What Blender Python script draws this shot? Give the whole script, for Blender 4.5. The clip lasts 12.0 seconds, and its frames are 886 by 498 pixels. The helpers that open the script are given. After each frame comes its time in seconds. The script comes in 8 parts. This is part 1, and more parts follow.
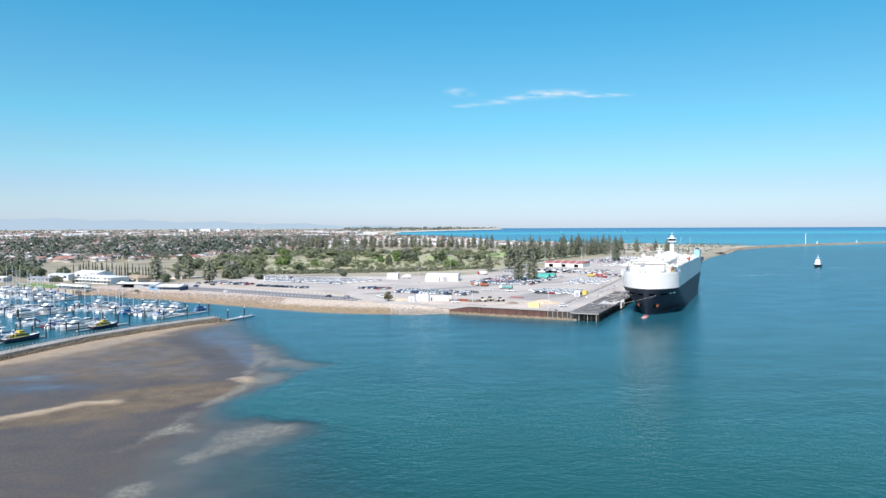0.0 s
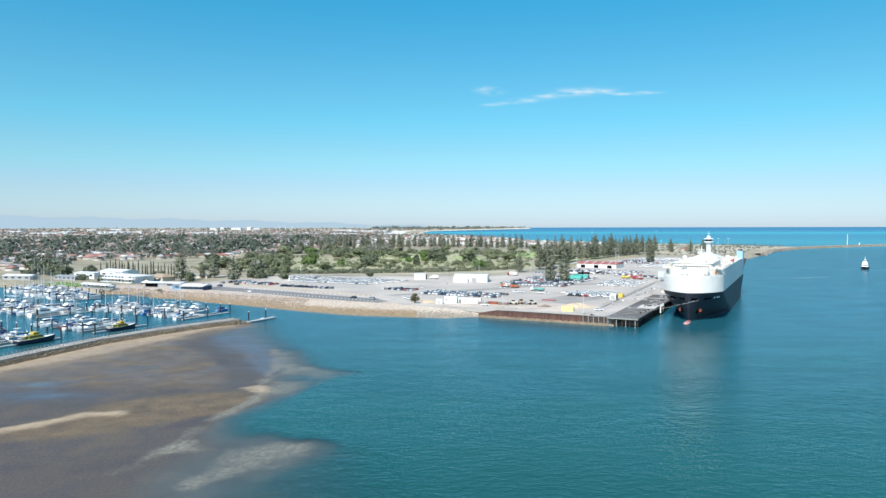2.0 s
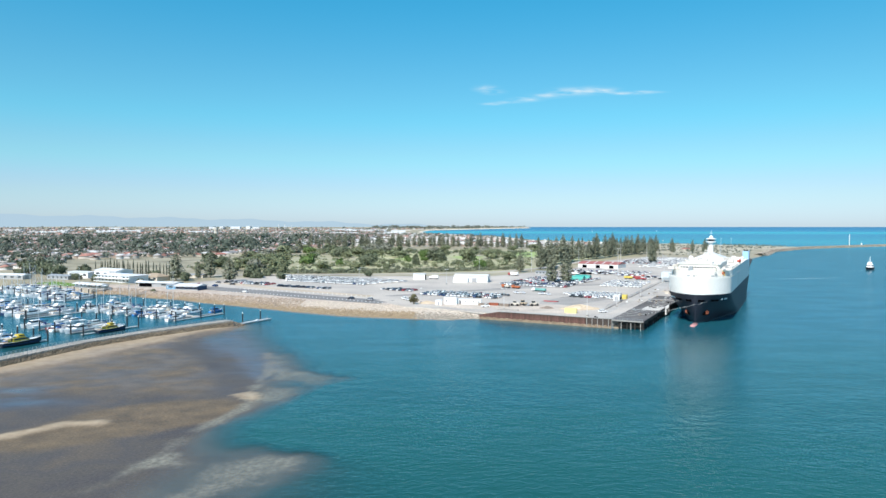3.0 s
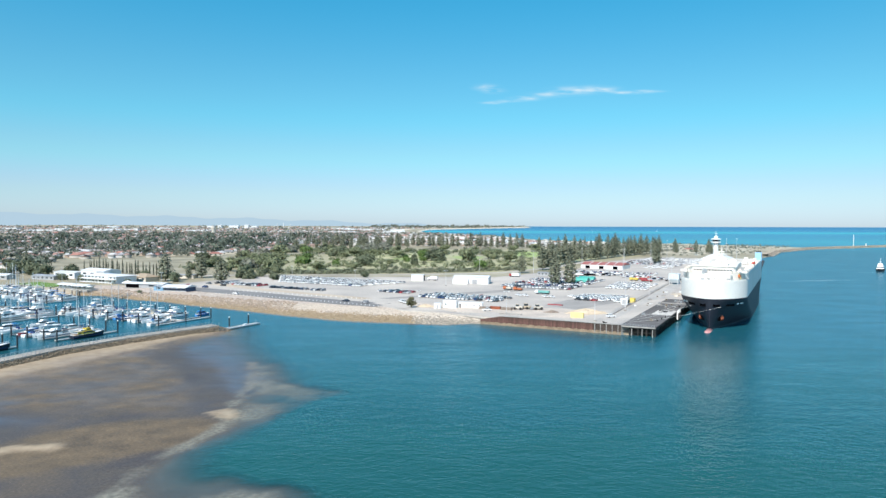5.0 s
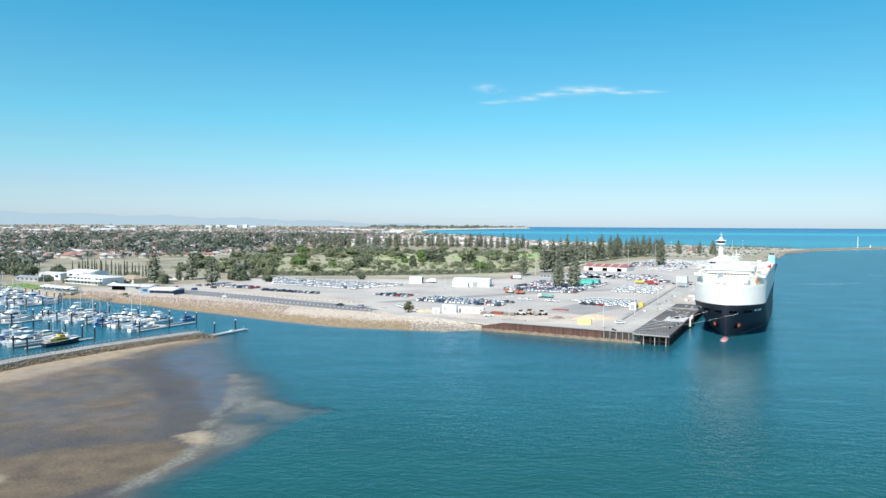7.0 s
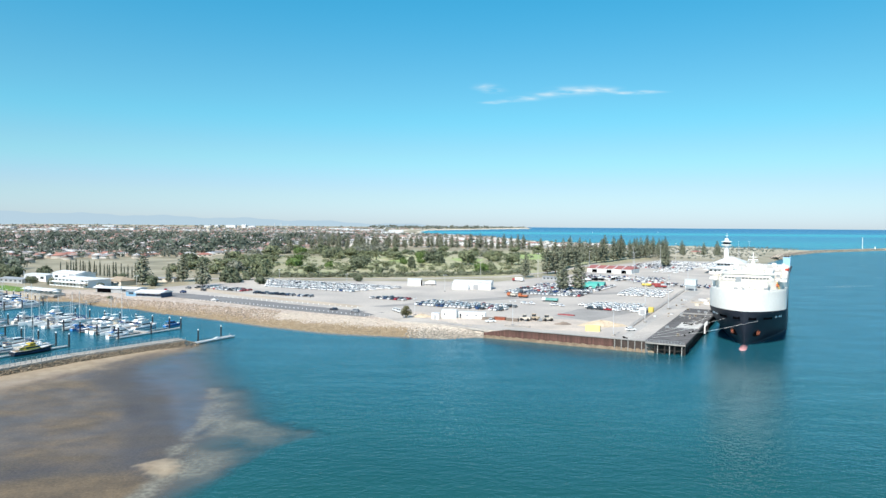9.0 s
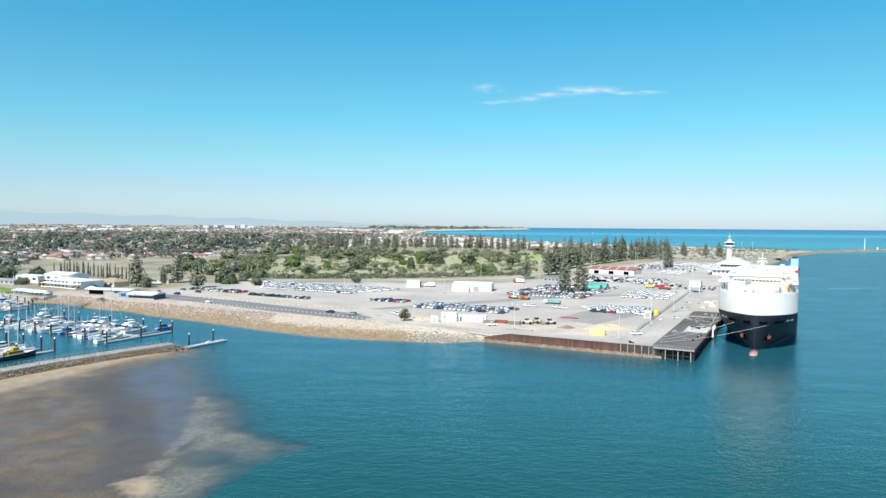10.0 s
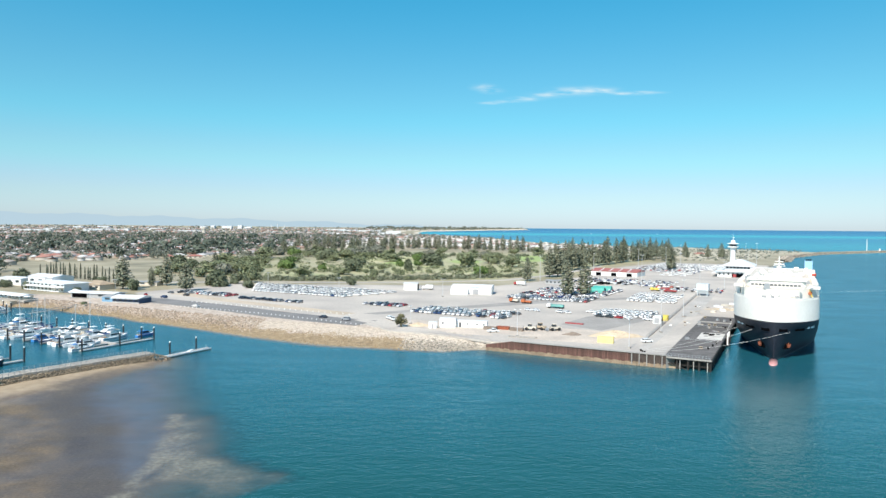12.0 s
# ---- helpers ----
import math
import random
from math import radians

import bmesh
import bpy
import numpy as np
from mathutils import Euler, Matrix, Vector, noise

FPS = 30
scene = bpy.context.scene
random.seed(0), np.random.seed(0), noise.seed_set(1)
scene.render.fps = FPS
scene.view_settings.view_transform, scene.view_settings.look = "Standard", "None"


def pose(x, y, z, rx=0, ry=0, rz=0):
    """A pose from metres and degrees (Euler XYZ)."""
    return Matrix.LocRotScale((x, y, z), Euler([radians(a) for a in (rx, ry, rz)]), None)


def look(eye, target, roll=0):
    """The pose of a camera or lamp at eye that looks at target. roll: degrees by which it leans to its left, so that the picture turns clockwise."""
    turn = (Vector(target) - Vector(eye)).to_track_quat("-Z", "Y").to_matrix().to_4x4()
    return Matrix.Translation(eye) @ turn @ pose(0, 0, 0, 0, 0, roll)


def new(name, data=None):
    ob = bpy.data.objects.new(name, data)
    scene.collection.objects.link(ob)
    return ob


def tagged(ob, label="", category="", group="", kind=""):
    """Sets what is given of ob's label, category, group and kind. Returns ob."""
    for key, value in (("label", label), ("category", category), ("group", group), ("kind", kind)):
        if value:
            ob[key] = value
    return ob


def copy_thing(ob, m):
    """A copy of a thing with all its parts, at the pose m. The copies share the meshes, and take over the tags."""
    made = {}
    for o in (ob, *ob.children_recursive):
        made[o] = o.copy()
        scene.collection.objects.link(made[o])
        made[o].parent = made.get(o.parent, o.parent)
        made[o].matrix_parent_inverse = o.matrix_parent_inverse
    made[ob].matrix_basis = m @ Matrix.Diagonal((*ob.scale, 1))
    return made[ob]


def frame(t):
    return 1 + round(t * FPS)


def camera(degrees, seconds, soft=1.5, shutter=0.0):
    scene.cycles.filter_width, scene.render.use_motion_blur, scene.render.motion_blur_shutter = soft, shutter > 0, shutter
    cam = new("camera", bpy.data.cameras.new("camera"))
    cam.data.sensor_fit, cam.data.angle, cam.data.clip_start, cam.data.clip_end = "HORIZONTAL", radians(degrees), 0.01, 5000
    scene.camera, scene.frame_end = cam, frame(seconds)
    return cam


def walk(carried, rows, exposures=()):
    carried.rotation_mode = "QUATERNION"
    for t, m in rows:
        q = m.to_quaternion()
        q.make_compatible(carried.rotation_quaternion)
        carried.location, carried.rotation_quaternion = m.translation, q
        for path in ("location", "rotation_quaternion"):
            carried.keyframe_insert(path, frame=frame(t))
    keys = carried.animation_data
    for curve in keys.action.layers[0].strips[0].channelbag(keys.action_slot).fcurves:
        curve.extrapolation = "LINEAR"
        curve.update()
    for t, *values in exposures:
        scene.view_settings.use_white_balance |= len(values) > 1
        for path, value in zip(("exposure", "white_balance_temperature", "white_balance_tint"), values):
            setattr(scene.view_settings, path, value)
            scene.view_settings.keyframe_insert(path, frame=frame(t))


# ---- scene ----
cam = camera(66.6, 12.0, soft=1.45)
PATH = [
    (0, (0.351, -4.382, 50.675), (0.351, -2.383, 50.607), -0.2),
    (0.1, (0.36, -3.56, 50.674), (0.315, -1.563, 50.606), -0.2),
    (0.2, (0.38, -2.72, 50.672), (0.313, -0.723, 50.604), -0.2),
    (0.3, (0.395, -1.89, 50.671), (0.315, 0.107, 50.603), -0.2),
    (0.5, (0.416, -0.231, 50.669), (0.334, 1.766, 50.6), -0.18),
    (1, (0.367, 4.051, 50.668), (0.283, 6.048, 50.598), -0.13),
    (1.5, (0.178, 8.562, 50.656), (0.095, 10.559, 50.586), -0.08),
    (2, (-0.081, 13.303, 50.629), (-0.165, 15.3, 50.559), -0.03),
    (2.5, (-0.329, 18.194, 50.589), (-0.412, 20.191, 50.518), 0.03),
    (3, (-0.533, 23.198, 50.57), (-0.616, 25.195, 50.498), 0.08),
    (5, (-1.302, 43.236, 50.553), (-1.383, 45.233, 50.479), 0.23),
    (5.5, (-1.48, 48.192, 50.549), (-1.561, 50.189, 50.476), 0.27),
    (6, (-1.636, 53.13, 50.569), (-1.716, 55.127, 50.495), 0.3),
    (6.5, (-1.844, 58.007, 50.611), (-1.924, 60.004, 50.538), 0.34),
    (7, (-2.056, 62.856, 50.62), (-2.135, 64.853, 50.547), 0.38),
    (9, (-2.788, 82.357, 50.628), (-2.866, 84.354, 50.556), 0.48),
    (9.5, (-2.963, 87.299, 50.637), (-3.04, 89.296, 50.566), 0.5),
    (10, (-3.217, 92.154, 50.661), (-3.294, 94.151, 50.59), 0.51),
    (10.5, (-3.488, 96.89, 50.678), (-3.563, 98.888, 50.607), 0.52),
    (11, (-3.72, 101.447, 50.692), (-3.796, 103.444, 50.622), 0.53),
    (11.5, (-3.935, 105.746, 50.68), (-4.009, 107.744, 50.611), 0.54),
    (12, (-4.121, 109.815, 50.65), (-4.192, 111.813, 50.581), 0.55),
]
walk(cam, [(t, look(eye, target, roll)) for t, eye, target, roll in PATH], exposures=[(0, 0.43, 6650, 17), (2.2, 0.41, 6580, 10), (9, 0.46, 6750, 10), (12, 0.47, 6900, 10)])

# ---- world and sun ----
SUN_AZ, SUN_EL = 205.0, 46.0          # degrees clockwise from +y, and above the horizon
world = bpy.data.worlds.new("sky")
scene.world = world
world.use_nodes = True
wn = world.node_tree.nodes
sky = wn.new("ShaderNodeTexSky")
sky.sky_type, sky.sun_disc = "NISHITA", False
sky.sun_elevation, sky.sun_rotation = radians(SUN_EL), radians(SUN_AZ)
sky.air_density, sky.dust_density, sky.ozone_density, sky.altitude = 1.0, 0.25, 4.0, 0
# the air's tint by height over the horizon: hazy white below, deep cyan-blue above
wl = world.node_tree.links
up = wn.new("ShaderNodeSeparateXYZ")
wl.new(wn.new("ShaderNodeTexCoord").outputs["Generated"], up.inputs["Vector"])
air = wn.new("ShaderNodeValToRGB")
air.color_ramp.interpolation = "EASE"
for k, (h, c) in enumerate([(0.0, (0.51, 0.65, 0.94)), (0.16, (0.385, 0.86, 0.848)), (0.05, (0.54, 0.67, 0.815)), (0.10, (0.49, 0.775, 0.792)), (0.36, (0.175, 0.945, 0.985)), (0.8, (0.2, 0.80, 1.0))]):
    el = air.color_ramp.elements[k] if k < 2 else air.color_ramp.elements.new(h)
    el.position, el.color = h, (*c, 1)
wl.new(up.outputs["Z"], air.inputs["Fac"])
tone = wn.new("ShaderNodeMix")
tone.data_type, tone.blend_type = "RGBA", "MULTIPLY"
tone.inputs["Factor"].default_value = 1.0
wl.new(sky.outputs["Color"], tone.inputs["A"]), wl.new(air.outputs["Color"], tone.inputs["B"])
side = wn.new("ShaderNodeMapRange")
side.inputs["From Min"].default_value, side.inputs["From Max"].default_value = -0.6, 0.6
side.inputs["To Min"].default_value, side.inputs["To Max"].default_value = 0.1275, 0.115
wl.new(up.outputs["X"], side.inputs["Value"]), wl.new(side.outputs["Result"], wn["Background"].inputs["Strength"])
wl.new(tone.outputs["Result"], wn["Background"].inputs["Color"])
sun_data = bpy.data.lights.new("sun", "SUN")
sun_data.energy, sun_data.angle, sun_data.color = 4.9, radians(0.5), (1.0, 0.945, 0.885)
sun = new("sun", sun_data)
sun.matrix_world = look((0, 0, 0), (-math.sin(radians(SUN_AZ)) * math.cos(radians(SUN_EL)),
                                    -math.cos(radians(SUN_AZ)) * math.cos(radians(SUN_EL)), -math.sin(radians(SUN_EL))))

# ---- materials ----


def nodes_of(m):
    return m.node_tree.nodes, m.node_tree.links


def mat(name, col, rough=0.7, vary=0.25, scale=1.0, bump=0.0, metal=0.0, grime=None, fine=12.0, per="", spread=0.0, detail=6.0):
    """Colour varied at two scales; per: 'object' or 'island' shifts the tone piece by piece."""
    m = bpy.data.materials.new(name)
    m.use_nodes = True
    N, L = nodes_of(m)
    b = N["Principled BSDF"]
    b.inputs["Roughness"].default_value, b.inputs["Metallic"].default_value = rough, metal
    co = N.new("ShaderNodeTexCoord")
    geo = N.new("ShaderNodeNewGeometry")
    n1, n2 = N.new("ShaderNodeTexNoise"), N.new("ShaderNodeTexNoise")
    n1.inputs["Scale"].default_value, n2.inputs["Scale"].default_value = scale, scale * fine
    n1.inputs["Detail"].default_value, n2.inputs["Detail"].default_value = detail, 4
    for n in (n1, n2):
        L.new(geo.outputs["Position"] if per != "object" else co.outputs["Object"], n.inputs["Vector"])
    r1 = N.new("ShaderNodeMapRange")
    r1.inputs["From Min"].default_value, r1.inputs["From Max"].default_value = 0.3, 0.7
    L.new(n1.outputs["Fac"], r1.inputs["Value"])
    mix = N.new("ShaderNodeMix")
    mix.data_type = "RGBA"
    dark = grime or [c * (1 - vary) for c in col]
    mix.inputs["A"].default_value, mix.inputs["B"].default_value = (*dark, 1), (*col, 1)
    L.new(r1.outputs["Result"], mix.inputs["Factor"])
    hsv = N.new("ShaderNodeHueSaturation")
    val = N.new("ShaderNodeMapRange")
    val.inputs["From Min"].default_value, val.inputs["From Max"].default_value = 0.25, 0.75
    val.inputs["To Min"].default_value, val.inputs["To Max"].default_value = 1 - vary * 0.6, 1 + vary * 0.6
    L.new(n2.outputs["Fac"], val.inputs["Value"])
    out = val.outputs["Result"]
    if spread:
        rnd = N.new("ShaderNodeMapRange")
        rnd.inputs["To Min"].default_value, rnd.inputs["To Max"].default_value = 1 - spread, 1 + spread
        src = N.new("ShaderNodeObjectInfo").outputs["Random"] if per == "object" else geo.outputs["Random Per Island"]
        L.new(src, rnd.inputs["Value"])
        mul = N.new("ShaderNodeMath")
        mul.operation = "MULTIPLY"
        L.new(out, mul.inputs[0]), L.new(rnd.outputs["Result"], mul.inputs[1])
        out = mul.outputs["Value"]
    L.new(mix.outputs["Result"], hsv.inputs["Color"]), L.new(out, hsv.inputs["Value"])
    L.new(hsv.outputs["Color"], b.inputs["Base Color"])
    if bump:
        bp = N.new("ShaderNodeBump")
        bp.inputs["Strength"].default_value, bp.inputs["Distance"].default_value = 0.6, bump
        L.new(n2.outputs["Fac"], bp.inputs["Height"]), L.new(bp.outputs["Normal"], b.inputs["Normal"])
    return m


def palette(name, cols, rough=0.4, per="object", metal=0.0, coat=0.0):
    """One of several paints, chosen piece by piece."""
    m = bpy.data.materials.new(name)
    m.use_nodes = True
    N, L = nodes_of(m)
    b = N["Principled BSDF"]
    b.inputs["Roughness"].default_value, b.inputs["Metallic"].default_value = rough, metal
    b.inputs["Coat Weight"].default_value = coat
    src = N.new("ShaderNodeObjectInfo").outputs["Random"] if per == "object" else N.new("ShaderNodeNewGeometry").outputs["Random Per Island"]
    ramp = N.new("ShaderNodeValToRGB")
    ramp.color_ramp.interpolation = "CONSTANT"
    e = ramp.color_ramp.elements
    total, at = sum(w for _, w in cols), 0.0
    for k, (c, w) in enumerate(cols):
        el = e[k] if k < 2 else e.new(min(at, 0.999))
        el.position, el.color = min(at, 0.999), (*c, 1)
        at += w / total
    L.new(src, ramp.inputs["Fac"])
    n = N.new("ShaderNodeTexNoise")
    n.inputs["Scale"].default_value, n.inputs["Detail"].default_value = 1.5, 5
    L.new(N.new("ShaderNodeTexCoord").outputs["Object"], n.inputs["Vector"])
    v = N.new("ShaderNodeMapRange")
    v.inputs["To Min"].default_value, v.inputs["To Max"].default_value = 0.8, 1.15
    L.new(n.outputs["Fac"], v.inputs["Value"])
    h = N.new("ShaderNodeHueSaturation")
    L.new(ramp.outputs["Color"], h.inputs["Color"]), L.new(v.outputs["Result"], h.inputs["Value"])
    L.new(h.outputs["Color"], b.inputs["Base Color"])
    return m


WHITE = mat("white_paint", (0.82, 0.83, 0.83), 0.45, 0.08, 0.15, grime=(0.72, 0.72, 0.70))
SHIP_CREAM = mat("ship_deck_paint", (0.66, 0.63, 0.57), 0.75, 0.2, 0.3, grime=(0.5, 0.44, 0.36))
GLASS_PANE = mat("window_glass", (0.06, 0.075, 0.085), 0.12, 0.3, 0.5)
BRIDGE_GLASS = mat("bridge_glass", (0.12, 0.13, 0.14), 0.2, 0.2, 0.6)
SHIP_WHITE = mat("ship_white", (0.77, 0.755, 0.71), 0.62, 0.06, 0.08, grime=(0.68, 0.65, 0.59))
SHIP_BLACK = mat("ship_navy", (0.014, 0.018, 0.030), 0.55, 0.3, 0.1, grime=(0.022, 0.024, 0.034))
BOOT_RED = mat("boot_top_red", (0.26, 0.10, 0.11), 0.55, 0.3, 0.2)
PINK = mat("faded_antifouling", (0.62, 0.31, 0.30), 0.6, 0.2, 0.8)
ORANGE = mat("orange_paint", (0.50, 0.15, 0.06), 0.5, 0.2, 1.0)
RED_BOAT = mat("red_orange_paint", (0.62, 0.07, 0.035), 0.5, 0.15, 1.0)
YELLOW_CRANE = mat("crane_yellow", (0.7, 0.5, 0.05), 0.5, 0.15, 1.0)
DARK_STEEL = mat("dark_steel", (0.05, 0.055, 0.065), 0.6, 0.25, 0.3)
RUST_ORANGE = mat("rusty_anchor", (0.30, 0.085, 0.042), 0.7, 0.3, 1.5)
GLASS_CAR = mat("car_glass", (0.035, 0.04, 0.048), 0.22, 0.2, 1.0)
GLASS_DARK = mat("dark_glass", (0.02, 0.03, 0.04), 0.08, 0.2, 1.0)
DARK = mat("dark_opening", (0.004, 0.004, 0.005), 0.9, 0.2, 1.0)
nodes_of(DARK)[0]["Principled BSDF"].inputs["Specular IOR Level"].default_value = 0.0
FUNNEL_BLUE = mat("light_blue_paint", (0.30, 0.50, 0.68), 0.45, 0.1, 0.3)
STEEL = mat("galvanised_steel", (0.45, 0.46, 0.47), 0.45, 0.2, 0.8, metal=0.6)
CONCRETE = mat("concrete", (0.36, 0.34, 0.31), 0.85, 0.25, 0.12, bump=0.02, grime=(0.27, 0.255, 0.235))
YARD = mat("worn_asphalt_yard", (0.52, 0.475, 0.42), 0.9, 0.2, 0.022, bump=0.01, grime=(0.345, 0.32, 0.295), fine=30)
ROAD = mat("asphalt", (0.225, 0.22, 0.215), 0.9, 0.2, 0.06, bump=0.01, grime=(0.165, 0.163, 0.162))
GRAVEL = mat("pale_gravel", (0.52, 0.44, 0.34), 0.95, 0.25, 0.05, bump=0.05, grime=(0.42, 0.35, 0.27))
DECK_WOOD = mat("weathered_timber", (0.125, 0.119, 0.116), 0.85, 0.35, 0.25, bump=0.02, per="object", spread=0.3)
PILE_WOOD = mat("dark_pile", (0.035, 0.03, 0.026), 0.8, 0.4, 0.8, bump=0.03)
RUST = mat("rusty_sheet_pile", (0.16, 0.07, 0.055), 0.85, 0.6, 0.35, bump=0.02, grime=(0.10, 0.06, 0.048), per="object", spread=0.28)
GREY_WALL = mat("grey_sheet_pile", (0.085, 0.062, 0.052), 0.8, 0.35, 0.4, bump=0.02)
ALGAE = mat("tidal_band", (0.36, 0.27, 0.185), 0.9, 0.45, 0.5, bump=0.02)
ROCK_PALE = mat("limestone_rock", (0.60, 0.53, 0.45), 0.95, 0.3, 0.5, bump=0.1, per="island", spread=0.16)
ROCK_WARM = mat("tan_limestone", (0.41, 0.33, 0.26), 0.95, 0.35, 0.5, bump=0.12, per="island", spread=0.3)
ROCK_BROWN = mat("tidal_rock", (0.31, 0.225, 0.135), 0.95, 0.35, 0.5, bump=0.1, per="island", spread=0.3)
ROCK_BROWN_GREY = mat("brown_rubble", (0.31, 0.25, 0.18), 0.95, 0.35, 0.5, bump=0.1, per="island", spread=0.4)
ROCK_TAN = mat("beige_rock", (0.36, 0.32, 0.265), 0.95, 0.35, 0.5, bump=0.1, per="island", spread=0.35)
BARK = mat("bark", (0.14, 0.10, 0.07), 0.95, 0.35, 1.0, bump=0.04)
PINE = mat("pine_foliage", (0.215, 0.232, 0.16), 0.75, 0.25, 0.25, per="island", spread=0.35)
LEAF = mat("gum_foliage", (0.215, 0.245, 0.135), 0.7, 0.3, 0.2, per="island", spread=0.4)
LEAF_GREEN = mat("fresh_foliage", (0.14, 0.22, 0.06), 0.7, 0.3, 0.2, per="island", spread=0.35)
LEAF_DARK = mat("dark_foliage", (0.150, 0.178, 0.108), 0.75, 0.3, 0.2, per="island", spread=0.4)
CYPRESS = mat("cypress_foliage", (0.06, 0.08, 0.05), 0.75, 0.3, 0.2, per="island", spread=0.3)
LEAF_SILVER = mat("silver_foliage", (0.27, 0.28, 0.22), 0.75, 0.25, 0.2, per="island", spread=0.3)
LEAF_GREY = mat("saltbush_foliage", (0.20, 0.222, 0.145), 0.8, 0.3, 0.2, per="island", spread=0.3)


def ground_material():
    m = bpy.data.materials.new("ground")
    m.use_nodes = True
    N, L = nodes_of(m)
    b = N["Principled BSDF"]
    pos = N.new("ShaderNodeNewGeometry").outputs["Position"]
    z = N.new("ShaderNodeAttribute")
    z.attribute_name = "rise"
    zone = N.new("ShaderNodeAttribute")
    zone.attribute_name = "zone"
    sep = N.new("ShaderNodeSeparateColor")
    L.new(zone.outputs["Color"], sep.inputs["Color"])

    def noise_at(scale, detail=6, stretch=None):
        n = N.new("ShaderNodeTexNoise")
        n.inputs["Scale"].default_value, n.inputs["Detail"].default_value = scale, detail
        if stretch:
            mp = N.new("ShaderNodeMapping")
            mp.inputs["Scale"].default_value, mp.inputs["Rotation"].default_value = stretch[0], (0, 0, radians(stretch[1]))
            L.new(pos, mp.inputs["Vector"]), L.new(mp.outputs["Vector"], n.inputs["Vector"])
        else:
            L.new(pos, n.inputs["Vector"])
        return n.outputs["Fac"]

    def ramp(val, stops):
        r = N.new("ShaderNodeValToRGB")
        e = r.color_ramp.elements
        for k, (p, c) in enumerate(stops):
            el = e[k] if k < 2 else e.new(p)
            el.position, el.color = p, (*c, 1)
        L.new(val, r.inputs["Fac"])
        return r.outputs["Color"]

    def blend(fac, a, c):
        x = N.new("ShaderNodeMix")
        x.data_type = "RGBA"
        L.new(fac, x.inputs["Factor"]), L.new(a, x.inputs["A"]), L.new(c, x.inputs["B"])
        return x.outputs["Result"]

    def calc(op, a, c):
        x = N.new("ShaderNodeMath")
        x.operation = op
        for k, v in enumerate((a, c)):
            if isinstance(v, (int, float)):
                x.inputs[k].default_value = v
            else:
                L.new(v, x.inputs[k])
        return x.outputs["Value"]

    def step(v, lo, hi):
        r = N.new("ShaderNodeMapRange")
        r.interpolation_type = "SMOOTHSTEP"
        r.inputs["From Min"].default_value, r.inputs["From Max"].default_value = lo, hi
        L.new(v, r.inputs["Value"])
        return r.outputs["Result"]

    rough_z = calc("ADD", z.outputs["Fac"], calc("MULTIPLY", calc("SUBTRACT", noise_at(0.10), 0.5), 2.4))
    # tidal flats: mud, wet sand, dry sand
    forms = N.new("ShaderNodeAttribute")
    forms.attribute_name = "sandy"
    fs = N.new("ShaderNodeSeparateColor")
    L.new(forms.outputs["Color"], fs.inputs["Color"])
    mud = ramp(noise_at(0.05, 9), [(0.34, (0.070, 0.060, 0.058)), (0.46, (0.092, 0.077, 0.064)), (0.56, (0.080, 0.069, 0.064)), (0.68, (0.110, 0.087, 0.066))])
    brown = ramp(noise_at(0.16, 9), [(0.35, (0.110, 0.081, 0.051)), (0.65, (0.172, 0.124, 0.073))])
    shell = ramp(noise_at(0.9, 9), [(0.34, (0.135, 0.131, 0.104)), (0.5, (0.205, 0.197, 0.156)), (0.66, (0.285, 0.27, 0.215))])
    sand = ramp(noise_at(0.3, 6), [(0.3, (0.31, 0.235, 0.15)), (0.7, (0.42, 0.33, 0.225))])
    ragged = calc("ADD", calc("MULTIPLY", calc("SUBTRACT", noise_at(0.09, 10), 0.5), 1.5), calc("MULTIPLY", calc("SUBTRACT", noise_at(0.6, 8), 0.5), 0.8))
    flat = blend(step(calc("ADD", fs.outputs["Blue"], calc("MULTIPLY", ragged, 0.4)), 0.15, 0.85), mud, brown)
    grain = ramp(noise_at(1.7, 8), [(0.3, (0.62, 0.62, 0.62)), (0.7, (1.3, 1.27, 1.22))])
    gm = N.new("ShaderNodeMix")
    gm.data_type, gm.blend_type = "RGBA", "MULTIPLY"
    gm.inputs["Factor"].default_value = 0.75
    L.new(flat, gm.inputs["A"]), L.new(grain, gm.inputs["B"])
    flat = gm.outputs["Result"]
    flat = blend(step(z.outputs["Fac"], -0.02, -0.32), flat, ramp(noise_at(0.1, 4), [(0.3, (0.068, 0.080, 0.078)), (0.7, (0.102, 0.114, 0.106))]))
    # pale lavender of the pools: reflected sky put into the ground colour
    pool_sky = ramp(noise_at(0.12, 6), [(0.35, (0.098, 0.096, 0.108)), (0.65, (0.135, 0.131, 0.142))])
    flat = blend(calc("MULTIPLY", step(forms.outputs["Alpha"], 0.12, 0.8), step(z.outputs["Fac"], 0.06, -0.16)), flat, pool_sky)
    flat = blend(calc("MULTIPLY", step(calc("ADD", fs.outputs["Red"], calc("MULTIPLY", ragged, 0.65)), 0.2, 1.05), 0.85), flat, shell)
    flat = blend(step(calc("ADD", fs.outputs["Green"], calc("MULTIPLY", ragged, 0.3)), 0.12, 0.9), flat, sand)
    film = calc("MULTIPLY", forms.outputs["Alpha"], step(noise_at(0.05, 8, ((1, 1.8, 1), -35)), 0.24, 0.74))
    # wet film tinted violet-blue: the sky's reflection put into the mud colour
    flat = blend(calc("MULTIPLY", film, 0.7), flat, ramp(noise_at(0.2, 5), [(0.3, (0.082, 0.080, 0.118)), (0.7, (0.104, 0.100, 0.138))]))
